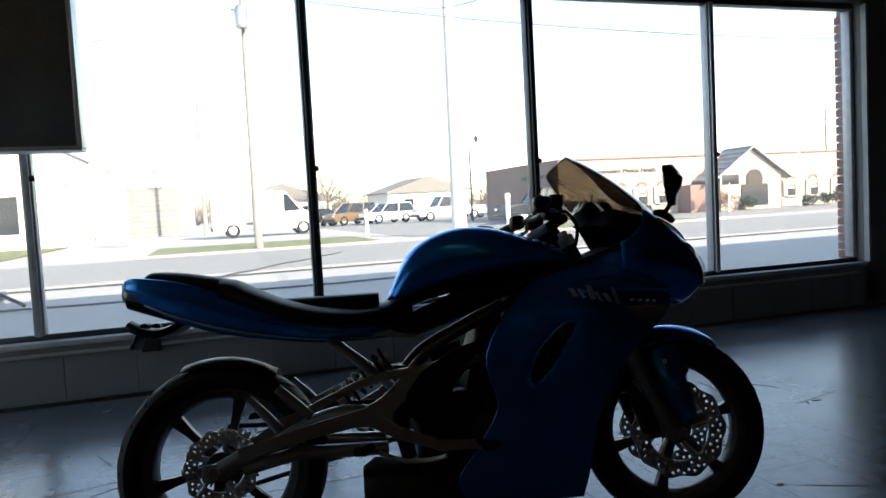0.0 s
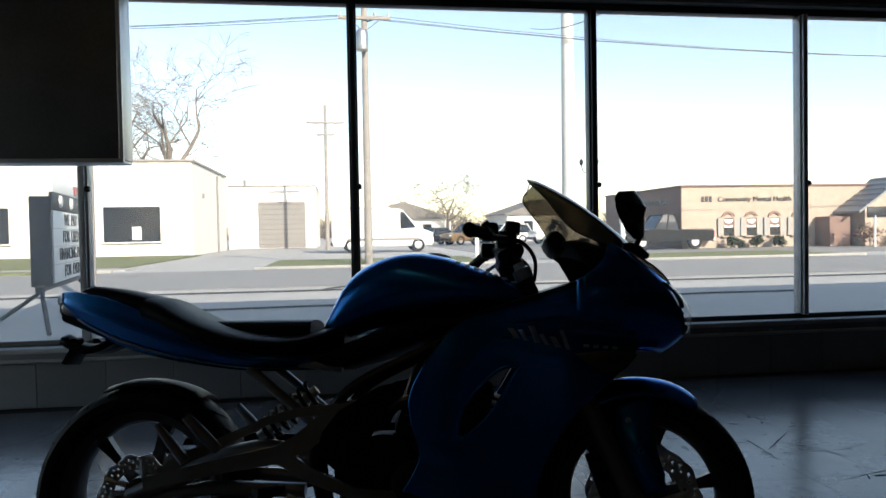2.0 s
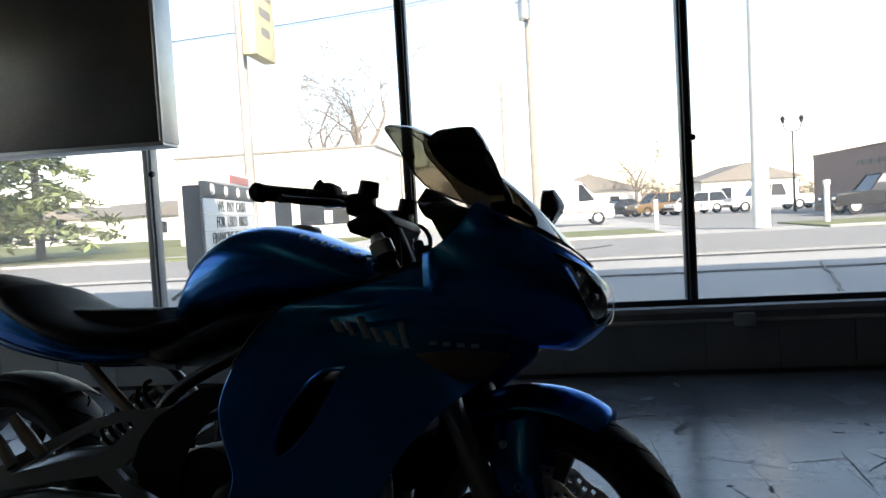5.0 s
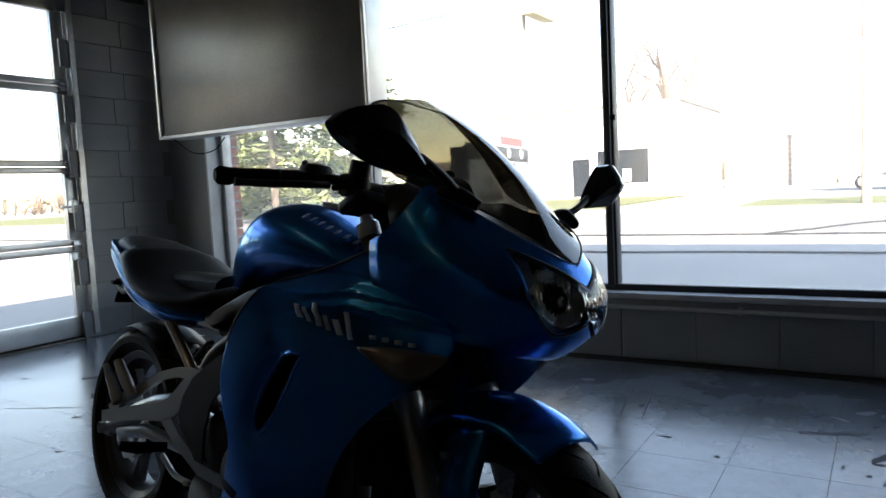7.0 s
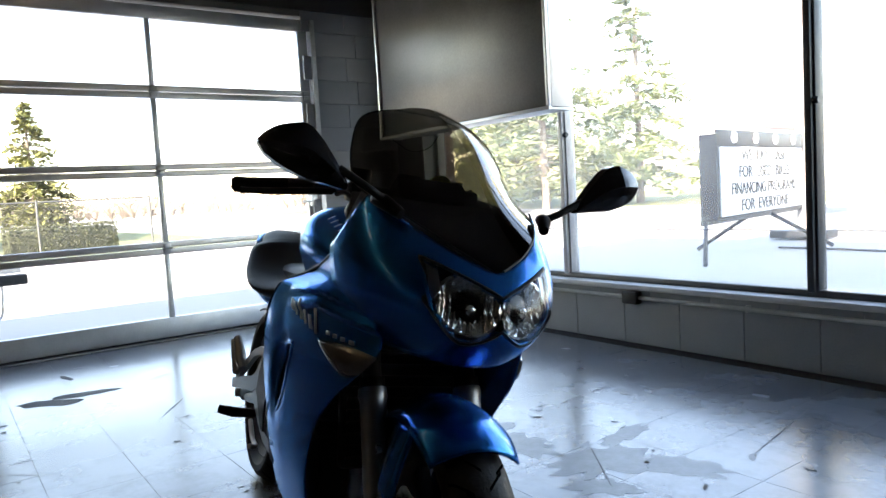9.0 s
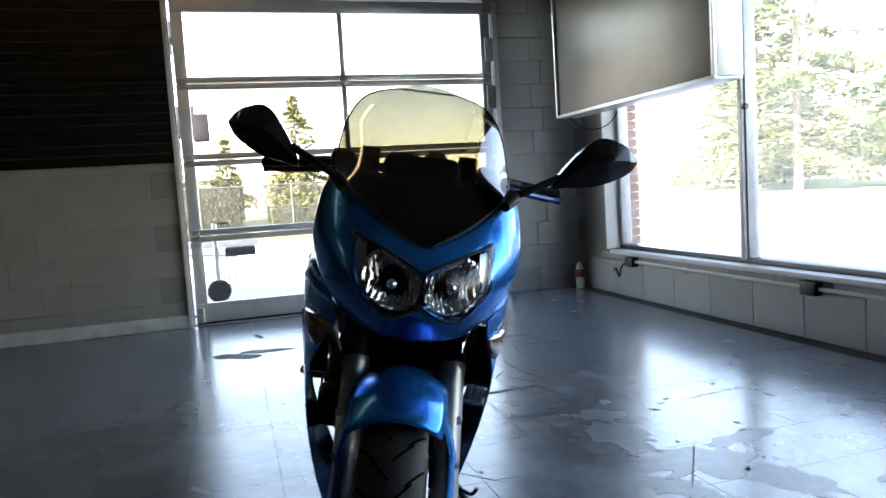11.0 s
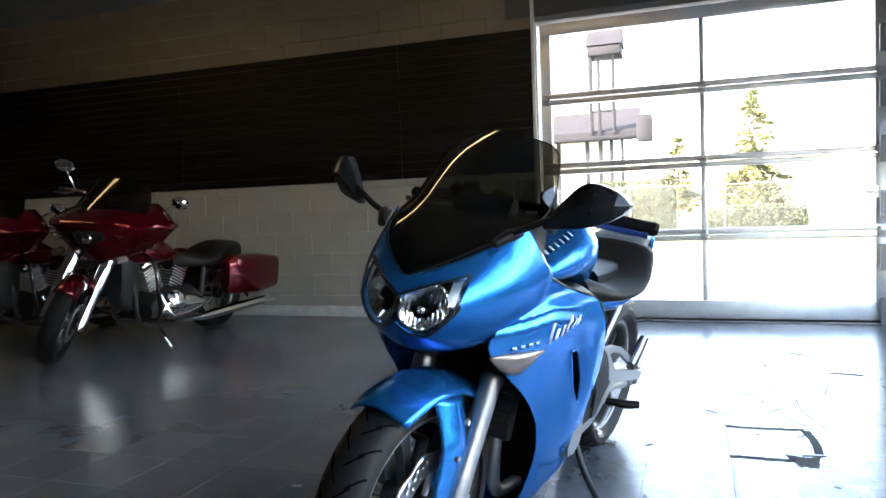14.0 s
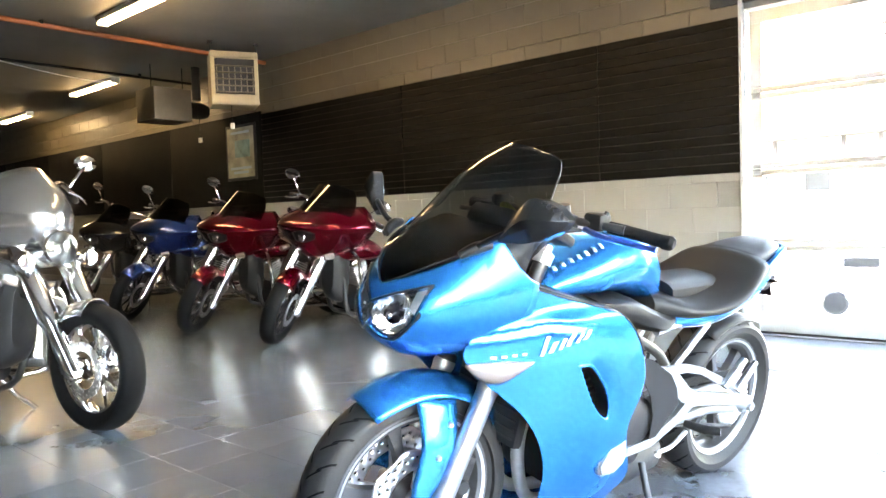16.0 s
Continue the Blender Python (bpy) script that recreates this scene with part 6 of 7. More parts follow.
def brick_block():
    o = thing("brick_building", pose(19.0, 37.2, GZ), "long tan brick clinic with shuttered windows and a gabled porch", "building")
    part("wall", box(B(), (16.0, 5.5, 1.66), (32.0, 11.0, 3.32)), M_TAN, o, flat=True)
    part("side_wall", box(B(), (-0.02, 5.5, 1.66), (0.05, 10.98, 3.30)), M_BROWNB, o, flat=True)
    part("coping", box(B(), (16.0, 5.5, 3.36), (32.2, 11.2, 0.09), 0.01), M_BROWNB, o)
    for x in (2.65, 3.98, 5.35, 6.75, 14.6, 16.2, 18.0, 20.0, 22.0, 24.0):
        w = opening(o, x, -0.02, 1.12, 0.62, 0.95, M_TAN)
        for sd in (-1, 1):
            part("shutter", box(B(), (sd * 0.5, -0.05, 0), (0.26, 0.05, 1.0)), M_KERB, w, flat=True)
        part("arch_head", lathe(B(), [(0.26, -0.06), (0.40, -0.06), (0.40, 0.0), (0.26, 0.0)], (0, 0, 0.45), 24), M_BROWNB, w)
        part("blind", box(B(), (0, -0.035, 0.2), (0.5, 0.02, 0.45)), M_BOARD, w, flat=True)
    t = part("lettering", words("Community Mental Health", 0.40, 0.02, "LEFT"), M_LETTER, o, "raised wall lettering")
    t.matrix_basis = pose(2.05, -0.03, 2.62)
    for k in range(3):
        part("number_bar", box(B(), (1.18 + 0.22 * k, -0.02, 2.64), (0.15, 0.04, 0.30)), M_LETTER, o, flat=True)
    for k in range(4):
        part("text_bar", box(B(), (-0.06, 2.0 + 0.9 * k, 2.55), (0.03, 0.7, 0.25)), M_LETTER, o, flat=True)
    # gabled porch
    p = thing("gabled_porch", pose(30.3, 35.4, GZ), "tan brick porch with a steep grey metal roof and arched window", "porch")
    bm = B()
    slab(bm, [(-1.9, 0), (2.5, 0), (2.5, 2.05), (0.3, 3.55), (-1.9, 2.05)], 0.0, 2.0)
    part("wall", bm, M_TAN, p, flat=True)
    for sd in (-1, 1):
        bm = B()
        slab(bm, [(0.3, 3.72), (0.3, 3.60), (0.3 + sd * 2.75, 1.74), (0.3 + sd * 2.75, 1.86)], -0.3, 2.2)
        part("roof", bm, M_ROOFG, p, flat=True)
        for k in range(6):
            x0 = 0.3 + sd * 0.42 * k
            part("seam", box(B(), (x0 + sd * 0.2, 0.95, 3.74 - 0.678 * (0.42 * k + 0.2)), (0.04, 2.5, 0.06)), M_GARAGE, p, flat=True)
    part("arch_window", lathe(B(), [(0, -0.05), (0.6, -0.05), (0.6, 0.02)], (0.5, 0, 1.75), 32), M_DKGLASS, p, flat=True)
    part("entry_glass", box(B(), (0.5, -0.02, 0.85), (1.9, 0.08, 1.25)), M_DKGLASS, p, flat=True)
    part("entry_recess", box(B(), (-2.9, 1.2, 0.8), (1.2, 1.2, 1.6)), M_BROWNB, p, flat=True)
    part("flag_pole", tube(B(), [(2.9, -1.0, 0), (2.9, -1.0, 4.0)], 0.05, 8), M_POLE, p)


brick_block()


def leaf_mass(bm, pts, size, n):
    """Small tilted leaf faces scattered round a list of (centre, radius)."""
    for c, r in pts:
        for _ in range(n):
            d = Vector((random.gauss(0, 1), random.gauss(0, 1), random.gauss(0, 0.8)))
            d = d.normalized() * r * random.uniform(0.35, 1.0)
            p = Vector(c) + d
            a, b = Vector((random.gauss(0, 1), random.gauss(0, 1), random.gauss(0, 1))).normalized(), Vector((random.gauss(0, 1), random.gauss(0, 1), random.gauss(0, 1))).normalized()
            s = size * random.uniform(0.6, 1.4)
            bm.faces.new([bm.verts.new(q) for q in (p - a * s, p + b * s * 0.5, p + a * s, p - b * s * 0.5)])
    return bm


def shrub(x, y, z, r, h, mt=None):
    o = thing("shrub", pose(x, y, z), "rounded clipped evergreen shrub", "shrub", "foundation shrubs")
    bm = B()
    leaf_mass(bm, [((random.uniform(-0.5, 0.5) * r, random.uniform(-0.5, 0.5) * r, h * random.uniform(0.3, 0.65)), r * 0.6) for _ in range(7)], 0.09, 60)
    part("leaves", bm, mt or M_HEDGE, o, flat=True)
    part("stem", tube(B(), [(0, 0, 0), (0, 0, h * 0.5)], 0.03, 6), M_BARK, o)


for k, x in enumerate((21.6, 22.9, 24.3, 30.0, 34.2, 35.5, 36.8)):
    shrub(x, 36.5 if k < 3 else 34.9, GZ, 0.45 if k < 3 else 0.6, 0.75)
shrub(28.2, 34.8, GZ, 0.9, 1.3, mat("brown_shrub_twigs", (0.18, 0.11, 0.07), 0.9, var=0.4, island=0.5, bump=0))


def house(x, y, w, d, h, yaw, label):
    o = thing("house", pose(x, y, GZ, 0, 0, yaw), label, "house", "white houses down the street")
    part("wall", box(B(), (0, 0, h / 2), (w, d, h)), M_STUCCO, o, flat=True)
    bm = B()
    slab(bm, [(-w / 2 - 0.4, h - 0.1), (w / 2 + 0.4, h - 0.1), (w / 2 + 0.4, h), (0, h + w * 0.17), (-w / 2 - 0.4, h)], -d / 2 - 0.4, d / 2 + 0.4)
    part("roof", bm, M_ROOFS, o, flat=True)
    opening(o, -w * 0.25, -d / 2 - 0.02, h * 0.52, 1.1, 1.2)
    opening(o, w * 0.25, -d / 2 - 0.02, h * 0.52, 1.1, 1.2)
    return o


house(-52, 80, 9, 12, 2.9, 0, "small white house with a pale shingle roof")
house(-41.5, 77, 9, 10, 2.8, 70, "small white gabled house with a shingle roof")
house(-36, 95, 8, 10, 2.8, 10, "small white house behind bare trees")
for x, y, w, h in ((8, 92, 12, 2.8), (24, 84, 10, 3.0)):
    house(x, y, w, 8, h, 5, "low house across the car park with a brown roof")


# ---- poles, wires, lamps ----
def utility_pole(x, y, h, arms, label, mt=None, r=0.15, tr=False):
    o = thing("utility_pole", pose(x, y, GZ), label, "utility pole")
    part("pole", tube(B(), [(0, 0, 0), (0, 0, h * 0.5), (0, 0, h)], [r, r * 0.85, r * 0.68], 12), mt or M_WOOD, o)
    for z, w in arms:
        a = part("crossarm", box(B(), (0, -0.14, z), (w, 0.1, 0.12), 0.01), M_WOOD, o)
        for k in (-0.46, -0.2, 0.2, 0.46):
            part("insulator", lathe(B(), [(0, 0.14), (0.03, 0.14), (0.05, 0.06), (0.03, 0), (0, 0)], (k * w, -0.14, z + 0.06), 8, "z"), M_STEEL, a)
        for sd in (-1, 1):
            part("brace", tube(B(), [(0, -0.15, z - 0.5), (sd * w * 0.3, -0.15, z - 0.05)], 0.02, 6), M_STEEL, a)
    if tr:
        part("transformer", lathe(B(), [(0, 0), (0.2, 0), (0.22, 0.05), (0.22, 0.65), (0.15, 0.75), (0, 0.78)], (-0.1, -0.35, h - 2.0), 16, "z"), M_STEEL, o)
        for z, d in ((h - 0.9, 0.4), (h - 1.4, -0.4)):
            part("standoff", tube(B(), [(0, 0, z), (d, -0.1, z + 0.1)], 0.025, 6), M_IRON, o)
    return o


utility_pole(1.86, 27.0, 9.6, ((8.82, 1.85),), "weathered wooden utility pole with a transformer", tr=True)
utility_pole(-0.1, 52.3, 10.2, ((8.95, 2.6), (8.1, 1.2)), "weathered wooden utility pole behind the van")
utility_pole(9.5, 27.3, 11.5, (), "tall pale tapered steel pole at the kerb", M_POLE, 0.30)
utility_pole(62, 60, 9.0, ((8.4, 2.0), (7.6, 1.2)), "distant wooden utility pole")
lamp_o = thing("street_lamp", pose(17.9, 48.5, GZ), "dark twin-headed lantern post in the car park", "street lamp")
part("post", tube(B(), [(0, 0, 0), (0, 0, 0.6), (0, 0, 5.0)], [0.12, 0.07, 0.05], 10), M_IRON, lamp_o)
part("arm", tube(B(), arc([(-0.55, 0, 5.5), (-0.4, 0, 5.1), (0, 0, 5.0), (0.4, 0, 5.1), (0.55, 0, 5.5)], 5), 0.035, 8), M_IRON, lamp_o)
for sd in (-1, 1):
    part("lantern", lathe(B(), [(0, 0), (0.07, 0.02), (0.13, 0.2), (0.15, 0.36), (0.05, 0.45), (0, 0.55)], (sd * 0.55, 0, 5.5), 12, "z"), M_IRON, lamp_o)
wires = thing("overhead_wires", pose(0, 0, 0), "thin black overhead wires along the street", "wires")
for z, x0 in ((8.9, 0.8), (8.9, 1.3), (8.9, 2.5)):
    for xa, xb in ((-46, x0), (x0, 48)):
        part("wire", tube(B(), [(xa + (xb - xa) * k / 10, 26.9, GZ + z - 1.1 * (1 - (2 * k / 10 - 1) ** 2)) for k in range(11)], 0.012, 4), M_IRON, wires)
part("wire", tube(B(), [(4.8 + 3.2 * k / 8, 6.3 + 20.7 * k / 8, 3.9 + 4.6 * k / 8 - 0.5 * math.sin(math.pi * k / 8)) for k in range(9)], 0.014, 4), M_IRON, wires)
post = thing("marker_post", pose(12.3, 29.0, GZ), "white marker post with a small box head", "post")
part("post", box(B(), (0, 0, 0.7), (0.16, 0.16, 1.4), 0.02), M_WHITE, post)
part("head", box(B(), (0, 0, 1.45), (0.22, 0.2, 0.2), 0.03), M_WHITE, post)
post = thing("marker_post", pose(6.6, 31.0, GZ), "white marker post beside the drive", "post")
part("post", box(B(), (0, 0, 0.6), (0.15, 0.15, 1.2), 0.02), M_WHITE, post)
post = thing("marker_post", pose(-30.5, 40.0, GZ), "yellow marker post in the grass", "post")
part("post", box(B(), (0, 0, 0.55), (0.14, 0.14, 1.1), 0.02), M_YELLOW, post)
board = thing("estate_sign", pose(27.5, 33.6, GZ), "dark sign board on a white post before the clinic", "sign")
part("post", tube(B(), [(0, 0, 0), (0, 0, 1.6)], 0.06, 8), M_WHITE, board)
part("panel", box(B(), (0.1, -0.02, 1.75), (1.1, 0.06, 0.55), 0.01), M_IRON, board)

# ---- pole sign and letter-board trailer ----
ps = thing("pole_sign", pose(-3.48, 14.4, GZ), "faded yellow box sign on a rusty steel pole", "pole sign")
part("pole", tube(B(), [(0, 0, 0), (0, 0, 6.6)], 0.095, 14), mat("rusty_pole", (0.30, 0.27, 0.25), 0.7, var=0.3, scale=3), ps)
part("base_plate", box(B(), (0, 0, 0.07), (0.95, 0.5, 0.14), 0.03), M_IRON, ps)
bx = part("sign_box", box(B(), (0.32, 0.1, 4.95), (0.26, 1.0, 1.55), 0.03), M_YELLOW, ps)
for k in range(3):
    part("text_bar", box(B(), (0.453, 0.1, 5.35 - 0.35 * k), (0.008, 0.7 - 0.15 * k, 0.16)), M_GARAGE, bx, flat=True)
sgn_yaw = math.degrees(math.atan2(3.47, -0.64))
tr = thing("letter_board_trailer", pose(-3.07, 12.535, GZ, 0, 0, sgn_yaw), "portable letter-board sign on a black steel trailer", "portable sign")
part("cabinet", box(B(), (0, 0.13, 1.12), (3.45, 0.24, 1.16), 0.015), M_IRON, tr)
part("letter_panel", box(B(), (0, 0.0, 1.05), (3.28, 0.02, 0.94), 0.004), M_BOARD, tr)
for k in range(3):
    part("letter_rail", box(B(), (0, -0.014, 0.815 + 0.235 * k), (3.26, 0.008, 0.014)), M_STEEL, tr, flat=True)
part("lamp_band", box(B(), (0, 0.0, 1.645), (3.5, 0.03, 0.22), 0.004), M_IRON, tr)
for k in range(4):
    part("reflector", lathe(B(), [(0, 0.03), (0.07, 0.026), (0.085, 0.0)], (0, 0, 0), 18), M_WHITE, tr).matrix_basis = pose(-1.2 + 0.8 * k, -0.02, 1.65, 0, 0, 180)
part("top_panel", box(B(), (0.1, 0.03, 1.87), (3.2, 0.03, 0.2), 0.004), M_BOARD, tr)
part("top_bar", box(B(), (0.75, 0.01, 1.87), (1.3, 0.012, 0.13)), M_RED, tr, flat=True)
for k, line in enumerate(("WE  PAY  CASH", "FOR  USED  BIKES", "FINANCING PROGRAMS", "FOR  EVERYONE")):
    t = part("letters", words(line, 0.235, 0.004), M_LETTER, tr, flat=True)
    t.matrix_basis = pose(0, -0.018, 1.405 - 0.235 * k) @ Matrix.Diagonal((1.12 if k != 2 else 1.02, 1, 1, 1))
for a, b in (((-1.9, 0.1, 0.52), (-2.3, -0.05, 0)), ((0.15, -0.02, 0.52), (0.6, -0.75, 0)), ((1.9, 0.1, 0.52), (2.35, 0.2, 0)), ((0.1, 0.26, 0.52), (-0.3, 0.95, 0))):
    part("leg", tube(B(), [a, b], 0.03, 8), M_IRON, tr)
part("frame_beam", box(B(), (0, 0.12, 0.52), (3.9, 0.08, 0.07), 0.008), M_IRON, tr)


# ---- vehicles ----
def vehicle(x, y, yaw, L, W, H, paint, label, kind, name="car"):
    """A parked car, van or pickup, facing +x before it is turned."""
    o = thing(name, pose(x, y, GZ, 0, 0, yaw), label, "van" if kind == "van" else "pickup" if kind == "pickup" else "car", "parked vehicles")
    r = 0.34 if kind == "car" else 0.39
    h = L / 2
    belt = H * (0.56 if kind == "pickup" else 0.58 if kind != "van" else 0.52)
    prof = {
        "car": [(-h, 0.35), (-h + 0.02, belt - 0.05), (-h + 0.5, belt + 0.02), (h - 1.1, belt), (h - 0.15, belt - 0.18), (h, 0.5), (h - 0.05, 0.25), (-h + 0.1, 0.25)],
        "suv": [(-h, 0.4), (-h + 0.02, belt), (h - 1.2, belt), (h - 0.12, belt - 0.12), (h, 0.55), (h - 0.05, 0.3), (-h + 0.1, 0.3)],
        "van": [(-h, 0.45), (-h, H - 0.12), (-h + 0.12, H), (h - 2.1, H), (h - 1.75, H - 0.12), (h - 0.95, belt + 0.05), (h - 0.1, belt - 0.2), (h, 0.6), (h - 0.05, 0.35), (-h + 0.1, 0.35)],
        "pickup": [(-h, 0.5), (-h, belt), (h - 1.6, belt + 0.03), (h - 0.1, belt - 0.06), (h, 0.6), (h - 0.05, 0.4), (-h + 0.1, 0.42)]}[kind]
    bm = B()
    slab(bm, prof, -W / 2, W / 2)
    bmesh.ops.bevel(bm, geom=bm.edges[:], offset=0.07, segments=2, affect="EDGES")
    body = part("body", bm, paint, o, sharp=50)
    if kind == "van":
        cab = [((h - 2.0, H - 0.2), (h - 1.78, H - 0.22), (h - 1.08, belt + 0.08), (h - 2.0, belt + 0.02))]
        for sd in (-1, 1):
            bm = B()
            slab(bm, cab[0], sd * (W / 2 - 0.005), sd * (W / 2 + 0.01))
            part("side_window", bm, M_DKGLASS, o, flat=True)
        part("windscreen", box(B(), (h - 1.37, 0, (H + belt) / 2 - 0.03), (0.03, W * 0.82, 0.95), 0.01, Matrix.Rotation(radians(-43), 3, "Y")), M_DKGLASS, o)
    else:
        a, b, c, d = {"car": (-h + 0.35, -h + 1.1, h - 2.2, h - 1.2), "suv": (-h + 0.1, -h + 0.45, h - 2.0, h - 1.25), "pickup": (-h + 1.95, -h + 2.15, h - 2.2, h - 1.6)}[kind]
        rows = []
        for z, s0, s1, w in ((belt - 0.02, a, d, W / 2 - 0.06), ((belt + H) / 2, a + (b - a) * 0.55, d + (c - d) * 0.55, W / 2 - 0.14), (H - 0.04, b, c, W / 2 - 0.24)):
            rows.append([(s0, -w, z), (s1, -w, z), (s1, w, z), (s0, w, z)])
        part("glasshouse", grid(B(), rows, True, True), M_DKGLASS, o, flat=True)
        bm = B()
        box(bm, ((b + c) / 2, 0, H - 0.01), (c - b + 0.1, W - 0.42, 0.07), 0.03)
        for sd in (-1, 1):
            for s0, s1 in ((a, b), (d, c), ((a + d) / 2, (b + c) / 2)):
                tube(bm, [(s0, sd * (W / 2 - 0.055), belt), (s1, sd * (W / 2 - 0.235), H - 0.03)], 0.04, 6)
        part("roof", bm, paint, o)
        if kind == "pickup":
            part("bed", box(B(), (-h + 0.98, 0, belt + 0.005), (1.75, W - 0.22, 0.03)), M_IRON, o, flat=True)
    for sx in (-h + (0.85 if kind == "car" else 1.1), h - (0.85 if kind == "car" else 0.95)):
        for sd in (-1, 1):
            w = part("wheel", lathe(B(), [(0.0, 0.09), (r * 0.55, 0.09), (r * 0.62, 0.05)], (sx, sd * (W / 2 - 0.1), r), 20), M_STEEL, o)
            if sd < 0:
                w.data.transform(Matrix.Translation((0, -2 * (W / 2 - 0.1), 0)) @ Matrix.Scale(-1, 4, (0, 1, 0)) @ Matrix.Translation((0, 0, 0)))
                w.data.transform(Matrix.Translation((0, 0, 0)))
            part("tyre", lathe(B(), [(r * 0.6, -0.1), (r * 0.95, -0.11), (r, -0.06), (r, 0.06), (r * 0.95, 0.11), (r * 0.6, 0.1)], (sx, sd * (W / 2 - 0.1), r), 24), M_RUBBER, w)
    for sd in (-1, 1):
        part("tail_light", box(B(), (-h - 0.005, sd * (W / 2 - 0.14), belt - 0.25), (0.03, 0.16, 0.32), 0.01), M_TAIL, o)
        part("headlight", box(B(), (h - 0.06, sd * (W / 2 - 0.22), belt - 0.27), (0.08, 0.32, 0.14), 0.02), M_LENS if 0 else M_CHROME, o)
    part("bumper", box(B(), (h, 0, 0.48), (0.12, W - 0.1, 0.2), 0.04), M_IRON if kind != "van" else M_GARAGE, o)
    part("bumper", box(B(), (-h, 0, 0.5), (0.12, W - 0.1, 0.2), 0.04), M_STEEL if kind == "pickup" else M_IRON, o)
    if kind == "van":
        part("roof_rack", tube(B(), [(-h + 0.4, 0.7, H + 0.1), (h - 2.4, 0.7, H + 0.1)], 0.04, 8), M_STEEL, o)
        part("side_moulding", box(B(), (0, -W / 2 - 0.01, 0.75), (L * 0.72, 0.03, 0.14), 0.01), M_GARAGE, o)
        part("rear_window", box(B(), (-h - 0.005, 0.4, H * 0.7), (0.02, 0.6, 0.6), 0.01), M_DKGLASS, o)
    return o


vehicle(3.3, 44.0, 2, 6.0, 2.0, 2.55, M_CARW, "white high-roof panel van parked on the drive", "van")
vehicle(18.0, 37.5, 180, 5.0, 2.0, 1.85, M_CARK, "black two-door pickup truck", "pickup", "pickup_truck")
vehicle(18.6, 56.0, 186, 5.9, 2.0, 1.95, M_CARW, "white crew-cab pickup truck", "pickup", "pickup_truck")
vehicle(14.1, 58.5, 200, 4.7, 1.85, 1.65, M_CARW, "white wagon parked in a row", "suv")
vehicle(11.4, 60.0, 205, 4.7, 1.9, 1.8, M_CART, "bronze sport utility car parked in a row", "suv")
vehicle(8.6, 62.0, 205, 4.5, 1.8, 1.45, M_CARK, "dark saloon parked in a row", "car")
vehicle(23.6, 57.0, 188, 4.7, 1.85, 1.5, M_CARB, "steel-blue saloon in the car park", "car")
vehicle(-2.6, 63.5, 90, 4.6, 1.85, 1.7, M_CARW, "white car beside the annex", "suv")


# ---- trees ----
def bare_tree(x, y, h, label, spread=1.0, seed=1, levels=5):
    rnd = random.Random(seed)
    o = thing("bare_tree", pose(x, y, GZ), label, "tree", "bare trees")
    trunk, twigs = B(), B()

    def grow(p, d, ln, r, lv):
        pts, rs = [p], [r]
        for k in range(3):
            d = (d + Vector((rnd.gauss(0, 0.13), rnd.gauss(0, 0.13), 0.06 if lv < 3 else -0.03))).normalized()
            p = p + d * ln / 3
            pts.append(p)
            rs.append(r * (1 - 0.13 * (k + 1)))
        tube(trunk if lv < 2 else twigs, pts, [max(q, 0.016) for q in rs], 8 if lv < 2 else 4 if lv < 3 else 3)
        if lv >= levels:
            return
        for _ in range(rnd.choice((2, 3, 3)) if lv else 5):
            a = Vector((rnd.gauss(0, 1), rnd.gauss(0, 1), rnd.gauss(0, 0.4))).normalized()
            nd = (d * (0.75 if lv else 0.9) + a * 0.75 * spread).normalized()
            grow(pts[rnd.choice((2, 3, 3))], nd, ln * rnd.uniform(0.62, 0.82), rs[-1] * 0.72, lv + 1)
    grow(Vector((0, 0, 0)), Vector((0, 0, 1)), h * 0.28, h * 0.021, 0)
    part("trunk", trunk, M_BARK, o)
    part("crown", twigs, M_BARK, o, "fine bare twigs")
    return o


for k, (x, y, h) in enumerate(((-12.8, 62, 23), (-17.5, 67, 20), (14, 88, 13), (10, 96, 11), (-33, 84, 15), (-44, 92, 15), (-27, 95, 14), (-58, 90, 15))):
    bare_tree(x, y, h, "large bare deciduous tree behind the buildings", 1.0, k + 3, 6 if k < 3 else 5)


